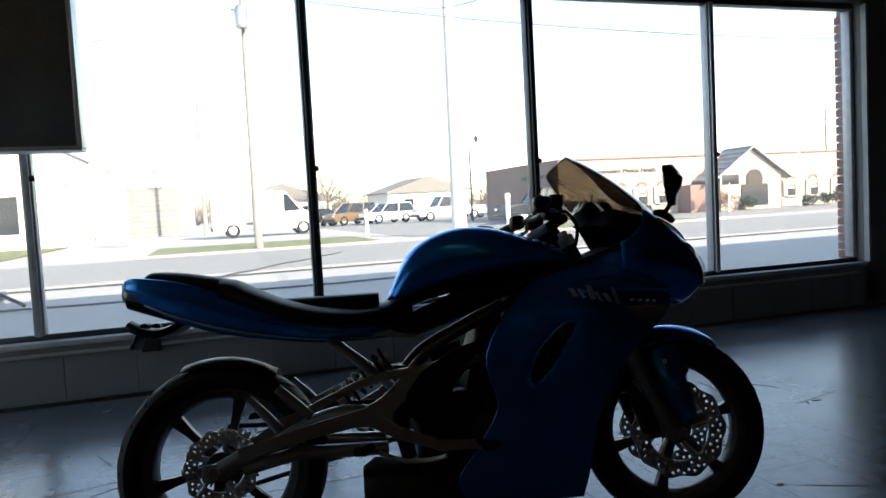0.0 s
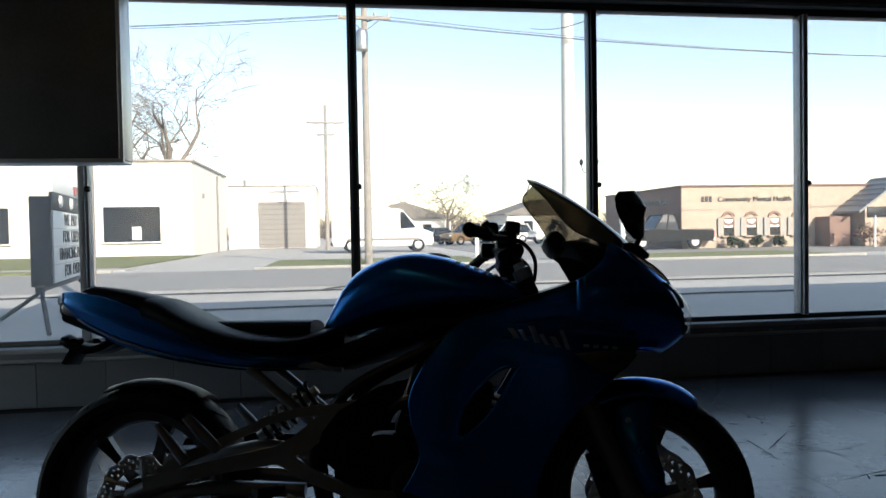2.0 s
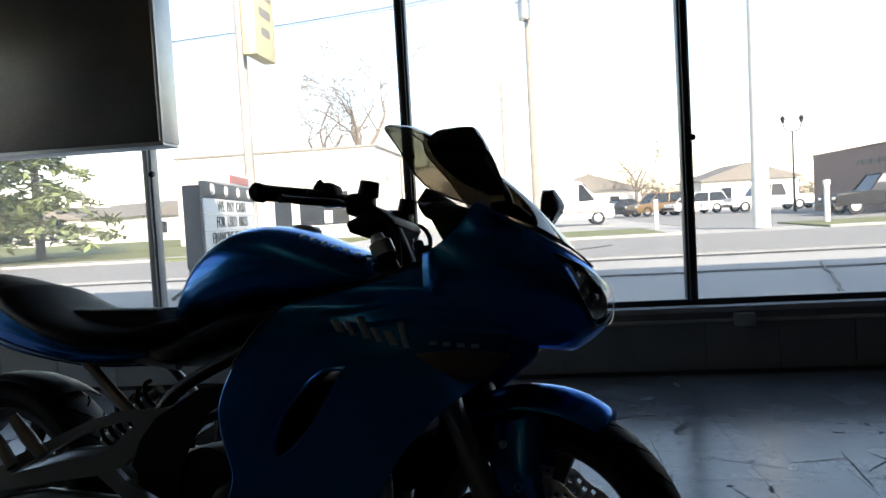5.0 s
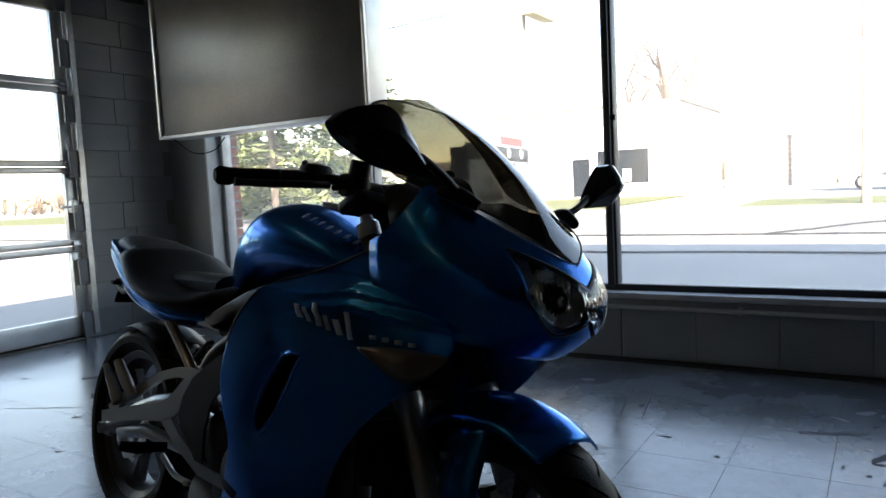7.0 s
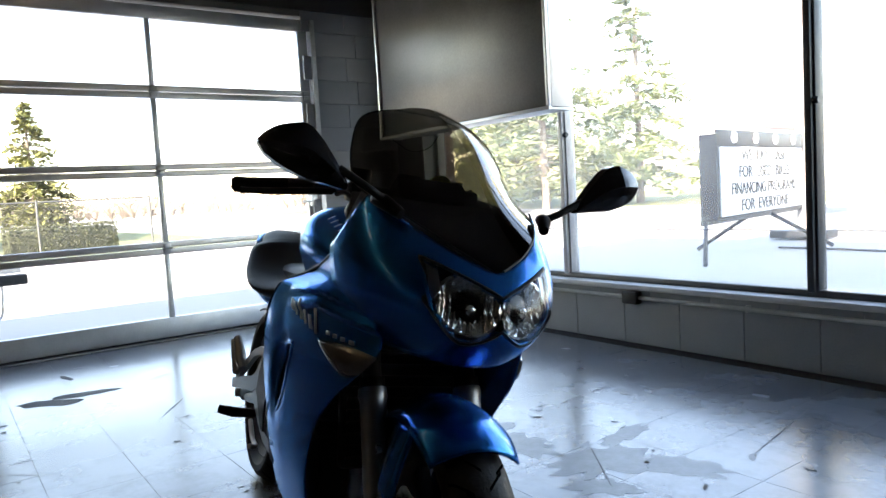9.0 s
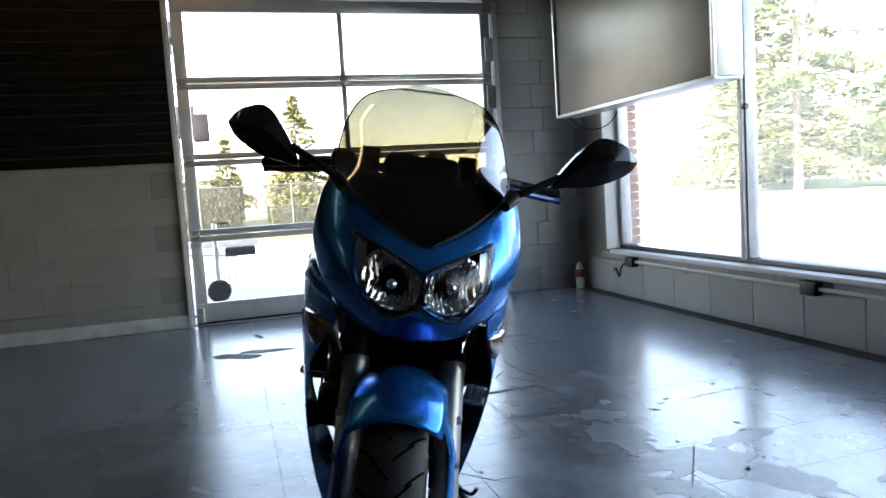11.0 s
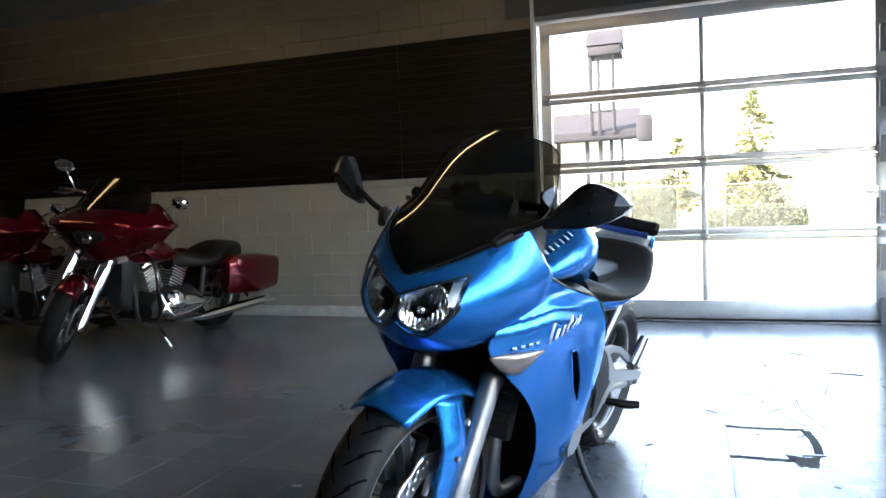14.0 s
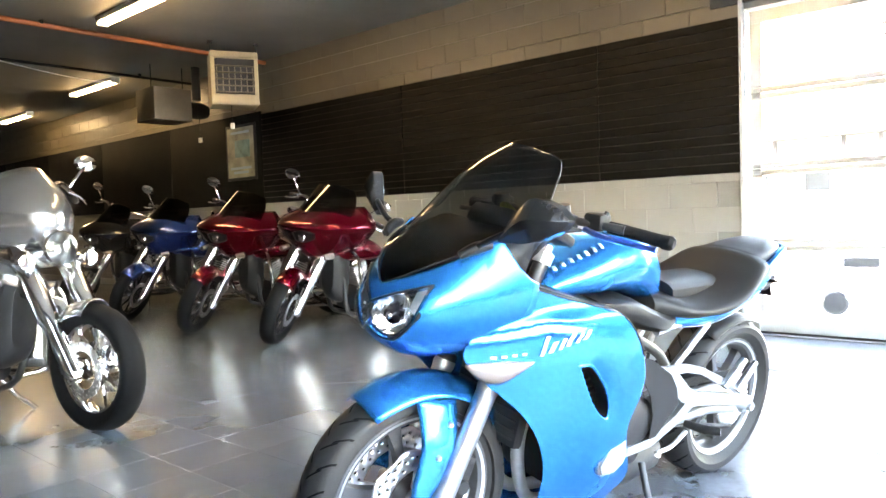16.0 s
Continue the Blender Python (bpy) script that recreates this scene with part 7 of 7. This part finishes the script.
def conifer(x, y, h, w, mt, label, seed, gap=0.0, tiers=26):
    rnd = random.Random(seed)
    o = thing("conifer", pose(x, y, GZ), label, "tree", "conifers")
    part("trunk", tube(B(), [(0, 0, 0), (0, 0, h * 0.6), (0, 0, h * 0.98)], [h * 0.018, h * 0.011, 0.02], 8), M_BARK, o)
    boughs, bm = B(), B()
    for t in range(tiers):
        f = t / tiers
        z = h * (0.12 + 0.86 * f)
        rad = w * (1 - f) ** 0.85 + 0.12
        for k in range(max(4, int(9 * (1 - f)))):
            if rnd.random() < gap:
                continue
            a = rnd.uniform(0, 2 * math.pi)
            L = rad * rnd.uniform(0.65, 1.1)
            tip = Vector((L * math.cos(a), L * math.sin(a), z - 0.16 * L + rnd.uniform(-0.1, 0.15)))
            root_p = Vector((0, 0, z + 0.1 * L))
            tube(boughs, [root_p, tip], [0.03, 0.008], 3)
            for q in range(int(14 + 22 * L)):
                s = rnd.uniform(0.2, 1.02)
                p = root_p.lerp(tip, s) + Vector((rnd.gauss(0, 0.16), rnd.gauss(0, 0.16), rnd.gauss(-0.05, 0.07))) * (0.5 + L * 0.3)
                u = Vector((rnd.gauss(0, 1), rnd.gauss(0, 1), rnd.gauss(0, 0.35))).normalized()
                v = u.cross(Vector((rnd.gauss(0, 0.4), rnd.gauss(0, 0.4), 1))).normalized()
                sz = rnd.uniform(0.13, 0.25) * (1 if w < 3 else 1.45)
                bm.faces.new([bm.verts.new(p + e) for e in (-u * sz, v * sz * 0.35, u * sz, -v * sz * 0.35)])
    part("bough", boughs, M_BARK, o)
    part("crown", bm, mt, o, "loose needle clumps", flat=True)
    return o


conifer(-21.5, 25.8, 11.0, 4.8, M_NEEDLE, "tall ragged pine beyond the lot", 5, 0.4)
conifer(-21.8, 33.0, 12.5, 4.3, M_NEEDLE, "tall ragged pine near the street", 6, 0.45)
conifer(-30.0, 31.0, 10.0, 4.6, M_NEEDLE2, "yellowing pine beyond the lot", 7, 0.2)
conifer(-34.0, 33.0, 9.0, 4.4, M_NEEDLE, "dark pine near the street", 8, 0.15)
conifer(-39.0, 40.0, 9.0, 4.6, M_NEEDLE2, "yellowing pine in the grass", 9, 0.15)
conifer(-42.0, 7.0, 7.6, 2.5, M_NEEDLE2, "slim spruce seen through the overhead door", 10, 0.1, 38)
conifer(-46.0, 2.8, 5.5, 1.9, M_NEEDLE2, "small spruce beside the slim one", 11, 0.1, 20)
conifer(-58, 72, 10, 3.5, M_NEEDLE, "dark pine by the houses", 12, 0.1)
woods = thing("far_woods", pose(0, 0, GZ), "distant belt of bare grey-brown trees", "woods", kind="stuff")
bm = B()
for k in range(700):
    if k % 3 == 0:
        x, y = random.uniform(-180, -120), random.uniform(-60, 120)
    else:
        x, y = random.uniform(-160, 120), random.uniform(130, 190)
    hgt = random.uniform(3, 7.5)
    for _ in range(7):
        q = random.uniform(0.3, 0.6)
        tube(bm, [(x, y, 0), (x + random.gauss(0, 0.9), y + random.gauss(0, 0.9), hgt * q), (x + random.gauss(0, 2.6), y + random.gauss(0, 2.6), hgt * random.uniform(0.6, 1.0))], [0.16, 0.10, 0.03], 3)
part("stems", bm, M_BARK, woods, flat=True)

# ---- beyond the overhead door ----
def hedge(x, y0, y1, h, d, label):
    o = thing("hedge", pose(x, (y0 + y1) / 2, GZ), label, "hedge", "hedges by the side lot")
    part("core", box(B(), (0, 0, h * 0.46), (d * 0.8, (y1 - y0) * 0.94, h * 0.9), 0.08), M_HEDGE, o)
    bm = B()
    for _ in range(int(900 * (y1 - y0) * h)):
        p = [random.uniform(-0.5, 0.5) * d, random.uniform(-0.5, 0.5) * (y1 - y0), random.uniform(0.02, 1.0) * h]
        face = random.randrange(4)
        if face == 0:
            p[2] = h * random.uniform(0.94, 1.03)
        elif face == 1:
            p[1] = (y1 - y0) * random.choice((-0.5, 0.5)) * random.uniform(0.96, 1.02)
        else:
            p[0] = d * random.choice((-0.5, 0.5)) * random.uniform(0.9, 1.03)
        u = Vector((random.gauss(0, 1), random.gauss(0, 1), random.gauss(0, 1))).normalized() * 0.045
        v = u.orthogonal().normalized() * 0.022
        bm.faces.new([bm.verts.new(Vector(p) + e) for e in (-u, v, u, -v)])
    part("leaves", bm, M_HEDGE, o, flat=True)


hedge(-19.2, 0.9, 3.17, 1.72, 1.1, "tall clipped yellow-green hedge")
hedge(-21.5, 4.0, 7.0, 0.85, 0.9, "low clipped green hedge row")
M_LINK = mat("weathered_wire", (0.07, 0.072, 0.07), 0.6, m=0.3, var=0.2)
M_SLATE = mat("dark_slate_shingle", (0.02, 0.019, 0.022), 0.9, var=0.3, scale=2, bump=0.4, bscale=14, spec=0.1)
fence = thing("chain_link_fence", pose(-17.6, 0, GZ), "galvanised chain-link fence at the lot's edge", "fence")
for y in (-3, -0.5, 2.0, 4.5, 7.2):
    part("post", tube(B(), [(0, y, 0), (0, y, 1.55)], 0.03, 8), M_LINK, fence)
part("top_rail", tube(B(), [(0, -3, 1.5), (0, 7.2, 1.5)], 0.022, 8), M_LINK, fence)
bm = B()
for k in range(-18, 124):
    y = -3 + 0.085 * k
    for sg in (-1, 1):
        ya, yb = (y, y + 1.45) if sg > 0 else (y + 1.45, y)
        z0, z1, a, b = 0.03, 1.48, ya, yb
        if min(a, b) < -3 or max(a, b) > 7.2:
            continue
        tube(bm, [(0.004 * sg, a, z0), (0.004 * sg, b, z1)], 0.004, 3)
tagged(part("mesh", bm, M_LINK, fence), kind="stuff")
ph = thing("house", pose(-27.5, -3.6, GZ), "pale two-storey house with a porch and grey shingle roofs", "house")
part("wall", box(B(), (-3, -0.4, 2.9), (7.0, 8.4, 5.8)), M_STUCCO, ph, flat=True)
part("porch_end", box(B(), (3.1, 5.62, 3.83), (0.8, 0.55, 0.95), 0.03), M_SLATE, ph)
bm = B()
slab(bm, [(-6.9, 5.7), (0.9, 5.7), (-3.0, 8.6)], -4.9, 2.9)
part("roof", bm, M_ROOFS, ph, flat=True)
bm = B()
slab(bm, [(0.2, 5.0), (3.4, 3.8), (3.4, 3.5), (0.2, 3.7)], -4.6, 5.33)
part("porch_roof", bm, M_SLATE, ph, flat=True)
for y in (-4.2, -2.0, 0.2, 2.4, 3.5, 4.0, 4.4, 4.8):
    part("porch_post", box(B(), (3.1, y, 1.75), (0.14, 0.14, 3.5), 0.02), M_SLATE, ph)
part("porch_floor", box(B(), (1.8, 0.1, 0.2), (3.2, 9.4, 0.4), 0.02), M_KERB, ph)
part("gutter", box(B(), (3.45, 0.35, 3.55), (0.14, 9.9, 0.14), 0.03), M_SLATE, ph)
for y in (-3.4, -1.2, 1.0):
    opening(ph, 0.53, y, 1.8, 0.9, 1.4, axis="y")
    opening(ph, 0.53, y, 4.6, 0.9, 1.2, axis="y")
bm = B()
slab(bm, [(2.3, 6.95), (3.0, 7.65), (3.7, 6.95)], 3.6, 4.9)
part("upper_porch_roof", bm, M_SLATE, ph, flat=True)
part("upper_fascia", box(B(), (3.0, 4.25, 6.75), (1.3, 1.2, 0.32), 0.03), M_SLATE, ph)
for y in (3.72, 4.02, 4.55):
    part("porch_post", box(B(), (3.4, y, 5.15), (0.13, 0.13, 2.9), 0.02), M_SLATE, ph)
for z in (4.55, 4.95):
    part("rail", box(B(), (3.4, 4.14, z), (0.08, 0.85, 0.08), 0.01), M_SLATE, ph)

tl = thing("boat_trailer", pose(-5.0, 2.6, GZ), "small galvanised trailer tongue with a jockey wheel", "trailer")
part("tongue", box(B(), (-1.6, -1.5, 0.55), (0.08, 4.0, 0.09), 0.008), M_STEEL, tl)
part("tongue", tube(B(), [(-1.6, -1.5, 0.55), (0.0, 0.2, 0.52)], 0.04, 8), M_STEEL, tl)
part("coupler", box(B(), (0.05, 0.25, 0.55), (0.10, 0.32, 0.1), 0.02), M_IRON, tl)
part("jack_post", tube(B(), [(0.0, 0.0, 0.18), (0.0, 0.0, 0.86)], 0.03, 10), M_STEEL, tl)
part("jack_handle", tube(B(), [(0.0, 0.0, 0.86), (0.0, 0.14, 0.86), (0.0, 0.14, 0.80)], 0.012, 6), M_IRON, tl)
part("jockey_wheel", lathe(B(), [(0.0, -0.035), (0.10, -0.04), (0.125, -0.02), (0.125, 0.02), (0.10, 0.04), (0, 0.035)], (0, 0, 0.13), 20, "x"), M_RUBBER, tl)
part("safety_chain", tube(B(), arc([(0.03, 0.1, 0.5), (0.08, 0.12, 0.2), (0.06, 0.18, 0.25), (0.04, 0.2, 0.5)], 5), 0.012, 6), M_STEEL, tl)

# ---- pieces: floor tiles, wall blocks, slats, bricks ----
def chip(name, sx, sy, sz, bev):
    """One shared piece: a block with a chamfered face edge (towards +z before turning)."""
    b = bev
    vs = [(-sx / 2, -sy / 2, -sz), (sx / 2, -sy / 2, -sz), (sx / 2, sy / 2, -sz), (-sx / 2, sy / 2, -sz),
          (-sx / 2, -sy / 2, -b), (sx / 2, -sy / 2, -b), (sx / 2, sy / 2, -b), (-sx / 2, sy / 2, -b),
          (-sx / 2 + b, -sy / 2 + b, 0), (sx / 2 - b, -sy / 2 + b, 0), (sx / 2 - b, sy / 2 - b, 0), (-sx / 2 + b, sy / 2 - b, 0)]
    fs = [(0, 1, 5, 4), (1, 2, 6, 5), (2, 3, 7, 6), (3, 0, 4, 7), (4, 5, 9, 8), (5, 6, 10, 9), (6, 7, 11, 10), (7, 4, 8, 11), (8, 9, 10, 11)]
    me = bpy.data.meshes.new(name)
    me.from_pydata(vs, [], fs)
    return me, vs, fs


def pieces(name, parent, shape, material, places, near, turn, label=""):
    """Pieces at places (x, y, z); the first lot as objects, the rest as one joined part."""
    me, vs, fs = shape
    me.materials.append(material)
    rest_v, rest_f = [], []
    for p in places:
        m = Matrix.Translation(p) @ turn
        if near(p):
            ob = bpy.data.objects.new(name, me)
            scene.collection.objects.link(ob)
            ob.parent = parent
            ob.matrix_basis = m
        else:
            k = len(rest_v)
            rest_v += [tuple(m @ Vector(v)) for v in vs]
            rest_f += [tuple(i + k for i in f) for f in fs]
    if rest_f:
        me2 = bpy.data.meshes.new(name + "_rest")
        me2.from_pydata(rest_v, [], rest_f)
        me2.materials.append(material)
        ob = new(name + "_field", me2)
        ob.parent = parent
        tagged(ob, label, kind="stuff")


T = 0.3125
TX, TY = 0.93, 3.81
gap = {(-3, 0), (-3, 1)}
places = []
for i in range(-13, 25):
    for j in range(-67, 7):
        x, y = TX + T * (i + 0.5), TY + T * (j + 0.5)
        if XW + 0.02 + T * 0.4 < x < XE - 0.02 and YS < y < YI - T * 0.4:
            places.append((x, y, random.choice((0, 0, -0.0001, -0.0002, 0.0001))))
pieces("tile", floor, chip("tile", T - 0.0018, T - 0.0018, 0.006, 0.0001), M_TILE, places, lambda p: -1.7 < p[0] < 3.0 and 3.55 < p[1] < 5.75, Matrix.Identity(4), "worn grey floor tiles")
scar = thing("floor_scar", pose(0, 0, 0), "dark chipped joints round a patched tile", "floor damage", kind="stuff")
M_SCAR = mat("dark_mastic", (0.04, 0.043, 0.046), 0.7, var=0.4, scale=20, spec=0.1)
# strips with ragged edges: a line and its half width
for pts, hw in ((((-0.006, 3.80), (0.004, 3.90), (-0.004, 4.0), (-0.012, 4.11)), 0.014), (((0.385, 3.80), (0.384, 3.88), (0.388, 3.96), (0.386, 4.03)), 0.015),
                (((0.395, 4.02), (0.385, 4.055), (0.385, 4.08), (0.39, 4.11)), 0.065), (((0.322, 4.06), (0.318, 4.10), (0.31, 4.145)), 0.008),
                (((-0.25, 3.80), (0.1, 3.801), (0.5, 3.801), (0.93, 3.80)), 0.0013), (((0.0, 4.11), (0.10, 4.125), (0.20, 4.13), (0.29, 4.12)), 0.016), (((-0.52, 4.14), (-0.30, 4.142), (-0.035, 4.2)), 0.003)):
    bm = B()
    line = [p[:2] for p in arc([(x, y, 0) for x, y in pts], 5)]
    rims = ([], [])
    for k, (x, y) in enumerate(line):
        a, b = line[max(0, k - 1)], line[min(len(line) - 1, k + 1)]
        d = Vector((b[0] - a[0], b[1] - a[1])).normalized()
        for q, sg in ((0, 1), (1, -1)):
            w = hw * (1 + 0.5 * noise.noise((x * 40, y * 40, q * 5)))
            rims[q].append((x - sg * d.y * w, y + sg * d.x * w, 0.0010))
    grid(bm, [rims[0], rims[1]])
    part("scar", bm, M_SCAR, scar, flat=True)
M_SMEAR = mat("grey_scuff", (0.06, 0.062, 0.065), 0.6, var=0.5, scale=14, bump=0, spec=0.15)
stain = thing("floor_stain", pose(0, 0, 0), "dark scuffed stains and skid marks on the floor", "stain", kind="stuff")
for cx, cy, ln, wd, yw in ((-1.50, 2.74, 0.17, 0.07, 60), (-1.56, 2.93, 0.17, 0.06, 80), (-1.1, 4.45, 0.11, 0.025, 80), (-1.6, 4.3, 0.09, 0.02, 60), (-0.85, 4.65, 0.08, 0.02, 100), (-2.1, 2.9, 0.1, 0.02, 10), (2.35, 4.75, 0.12, 0.018, 60), (2.15, 4.9, 0.1, 0.014, 20), (0.0, 1.1, 0.30, 0.008, 134)):
    bm = B()
    n = 18
    ring_pts = []
    for k in range(n):
        a = 2 * math.pi * k / n
        q = 1 + 0.45 * noise.noise((cx * 3 + math.cos(a) * 1.5, cy * 3 + math.sin(a) * 1.5, 0))
        ring_pts.append((ln * q * math.cos(a), wd * q * math.sin(a), 0))
    bm.faces.new([bm.verts.new(p) for p in ring_pts])
    ob = part("smear", bm, M_SMEAR, stain, flat=True)
    ob.matrix_basis = pose(cx, cy, 0.0009, 0, 0, yw)

# fine scratches and dull rubs
M_RUB = mat("dull_floor_rub", (0.096, 0.104, 0.114), 0.3, var=0.5, scale=20, bump=0)
for cx, cy, ln, wd, yw in ((0.74, 4.10, 0.17, 0.10, 10), (1.08, 4.20, 0.20, 0.12, 80), (1.31, 4.36, 0.15, 0.09, 20), (0.50, 4.14, 0.11, 0.07, 60), (0.95, 4.47, 0.15, 0.05, 100), (1.22, 4.02, 0.12, 0.06, 40)):
    bm = B()
    vs = []
    for j in range(40):
        a = 2 * math.pi * j / 40
        q = 1 + 0.5 * noise.noise((cx * 5 + math.cos(a) * 2.5, cy * 5 + math.sin(a) * 2.5, 3)) + 0.25 * noise.noise((math.cos(a) * 8, math.sin(a) * 8, cx * 9))
        vs.append(bm.verts.new((ln * q * math.cos(a), wd * q * math.sin(a), 0)))
    bm.faces.new(vs)
    part("worn_patch", bm, M_RUB, stain, flat=True).matrix_basis = pose(cx, cy, 0.0006, 0, 0, yw)
for mt, nm, count, l0, l1, w0, w1 in ((M_RUB, "rub", 22, 0.02, 0.06, 0.008, 0.025), (M_SMEAR, "scratch", 60, 0.06, 0.30, 0.0015, 0.004), (M_SMEAR, "speck", 170, 0.004, 0.03, 0.002, 0.010)):
    bm = B()
    for k in range(count):
        cx, cy = random.uniform(-2.5, 3.4), random.choice((random.uniform(3.7, 5.6), random.uniform(2.2, 5.5)))
        yw, ln, wd = random.uniform(0, 6.3), random.uniform(l0, l1), random.uniform(w0, w1)
        vs = []
        for j in range(12):
            a = 2 * math.pi * j / 12
            q = 1 + 0.55 * noise.noise((cx * 5 + math.cos(a) * 1.7, cy * 5 + math.sin(a) * 1.7, 1))
            u, v = ln * q * math.cos(a), wd * q * math.sin(a)
            vs.append(bm.verts.new((cx + u * math.cos(yw) - v * math.sin(yw), cy + u * math.sin(yw) + v * math.cos(yw), 0.0008 + 0.000006 * k + 0.000004 * (count % 7))))
        bm.faces.new(vs)
    part(nm, bm, mt, stain, flat=True, kind="stuff")

# block walls: long courses broken by half
BL, BH = 0.406, 0.203
west = []
for c in range(0, 16):
    z = BH * (c + 0.5)
    if z > CEIL:
        break
    for k in range(-2, 48):
        y = 2.41 - BL * (k + 0.5) - (BL / 2 if c % 2 else 0)
        if YS < y - BL / 2 and y + BL / 2 < DY0 + 0.01:
            if 1.30 < z - BH / 2 and z + BH / 2 < 2.50:
                continue
            west.append((XW, y, z))
turn_w = Matrix(((0, 0, 1, 0), (1, 0, 0, 0), (0, 1, 0, 0), (0, 0, 0, 1)))
pieces("block", wall_door, chip("block", BL - 0.0035, BH - 0.0035, 0.02, 0.0018), M_BLOCK, [p for p in west if p[2] < 2], lambda p: p[1] > -4.6 and p[2] < 1.5 or p[1] > -2.6, turn_w, "painted wall blocks")
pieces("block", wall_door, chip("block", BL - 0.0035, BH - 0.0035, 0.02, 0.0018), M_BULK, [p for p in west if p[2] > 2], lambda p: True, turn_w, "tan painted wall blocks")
pier = []
for c in range(0, 16):
    z = BH * (c + 0.5)
    ys = (5.30, 5.70) if c % 2 else (5.20, 5.50)
    if c % 2:
        pier += [(XW, 5.305, z), (XW, 5.711, z)]
    else:
        pier += [(XW, 5.203 + 0.0, z), (XW, 5.609, z)]
pieces("block", wall_door, chip("block", BL - 0.0035, BH - 0.0035, 0.02, 0.0018), M_BLOCK2, [p for p in pier if p[2] < CEIL - 0.05], lambda p: True, turn_w)
turn_n = Matrix(((1, 0, 0, 0), (0, 0, -1, 0), (0, 1, 0, 0), (0, 0, 0, 1)))
for shift, z, hgt in ((0.0, 0.1425, 0.281), (BL / 2, 0.3125, 0.051)):
    row = [WX0 + 0.02 + BL * (k + 0.5) + shift for k in range(-1, 21)]
    row = [(x, YI, z) for x in row if WX0 - 0.45 < x - BL / 2 and x + BL / 2 < WX1 + 0.3]
    pieces("block", wall_window, chip("block", BL - 0.004, hgt, 0.02, 0.002), M_BLOCK2, row, lambda p: True, turn_n)

# slatwall panels over the lower courses
SZ0, SZ1, NS = 1.285, 2.505, 16
for y0, y1, gv in ((1.165, 2.415, True), (-1.28, 1.16, True), (-3.95, -1.285, True)):
    sw = thing("slatwall_panel", pose(XW, (y0 + y1) / 2, SZ0), "black slatwall display panel on the block wall", "slatwall", "slatwall panels")
    L = y1 - y0
    part("backing", box(B(), (0.004, 0, (SZ1 - SZ0) / 2), (0.008, L - 0.004, SZ1 - SZ0)), M_GROOVE, sw, flat=True)
    ph_ = (SZ1 - SZ0) / NS
    me, _, _ = chip("slat", L - 0.006, ph_ - 0.009, 0.010, 0.002)
    me.materials.append(M_SLAT)
    for k in range(NS):
        ob = bpy.data.objects.new("slat", me)
        scene.collection.objects.link(ob)
        ob.parent = sw
        ob.matrix_basis = Matrix.Translation((0.019, 0, ph_ * (k + 0.5))) @ turn_w
bp = thing("wall_panel", pose(XW, 0, 0), "flat black wall panelling on the block wall", "panelling")
for y0, y1 in ((-6.4, -3.96), (-8.85, -6.41), (-11.3, -8.86), (-13.75, -11.31), (-16.9, -13.76)):
    part("panel", box(B(), (0.01, (y0 + y1) / 2, (SZ0 + SZ1) / 2 + 0.02), (0.02, y1 - y0 - 0.004, SZ1 - SZ0 + 0.04), 0.002), M_BLACKPANEL, bp)
strip = thing("corner_post", pose(0, 0, 0), "white painted strip at the edge of the door opening", "trim", kind="structure")
part("strip", box(B(), (XW + 0.012, DY0 - 0.012, 1.6), (0.05, 0.03, 3.2), 0.004), M_SILL, strip)

bm = B()
box(bm, (XW + 0.012, (YS + DY0 - 0.03) / 2, 0.05), (0.026, DY0 - 0.03 - YS, 0.10), 0.006)
tagged(part("baseboard", bm, M_COVE), "pale chipped cove base along the block wall", "baseboard", kind="structure")

# brick reveals outside the window
bricks = []
for x in (WX0 + 0.006, WX1 - 0.006):
    for c in range(29):
        bricks.append((x, 6.016, 0.43 + 0.0735 * c))
pieces("brick", wall_window, chip("brick", 0.098, 0.063, 0.055, 0.004), M_BRICK, [p for p in bricks if p[0] > 0], lambda p: True, Matrix(((0, 0, -1, 0), (1, 0, 0, 0), (0, -1, 0, 0), (0, 0, 0, 1))))
pieces("brick", wall_window, chip("brick", 0.098, 0.063, 0.055, 0.004), M_BRICK, [p for p in bricks if p[0] < 0], lambda p: True, Matrix(((0, 0, 1, 0), (1, 0, 0, 0), (0, 1, 0, 0), (0, 0, 0, 1))))
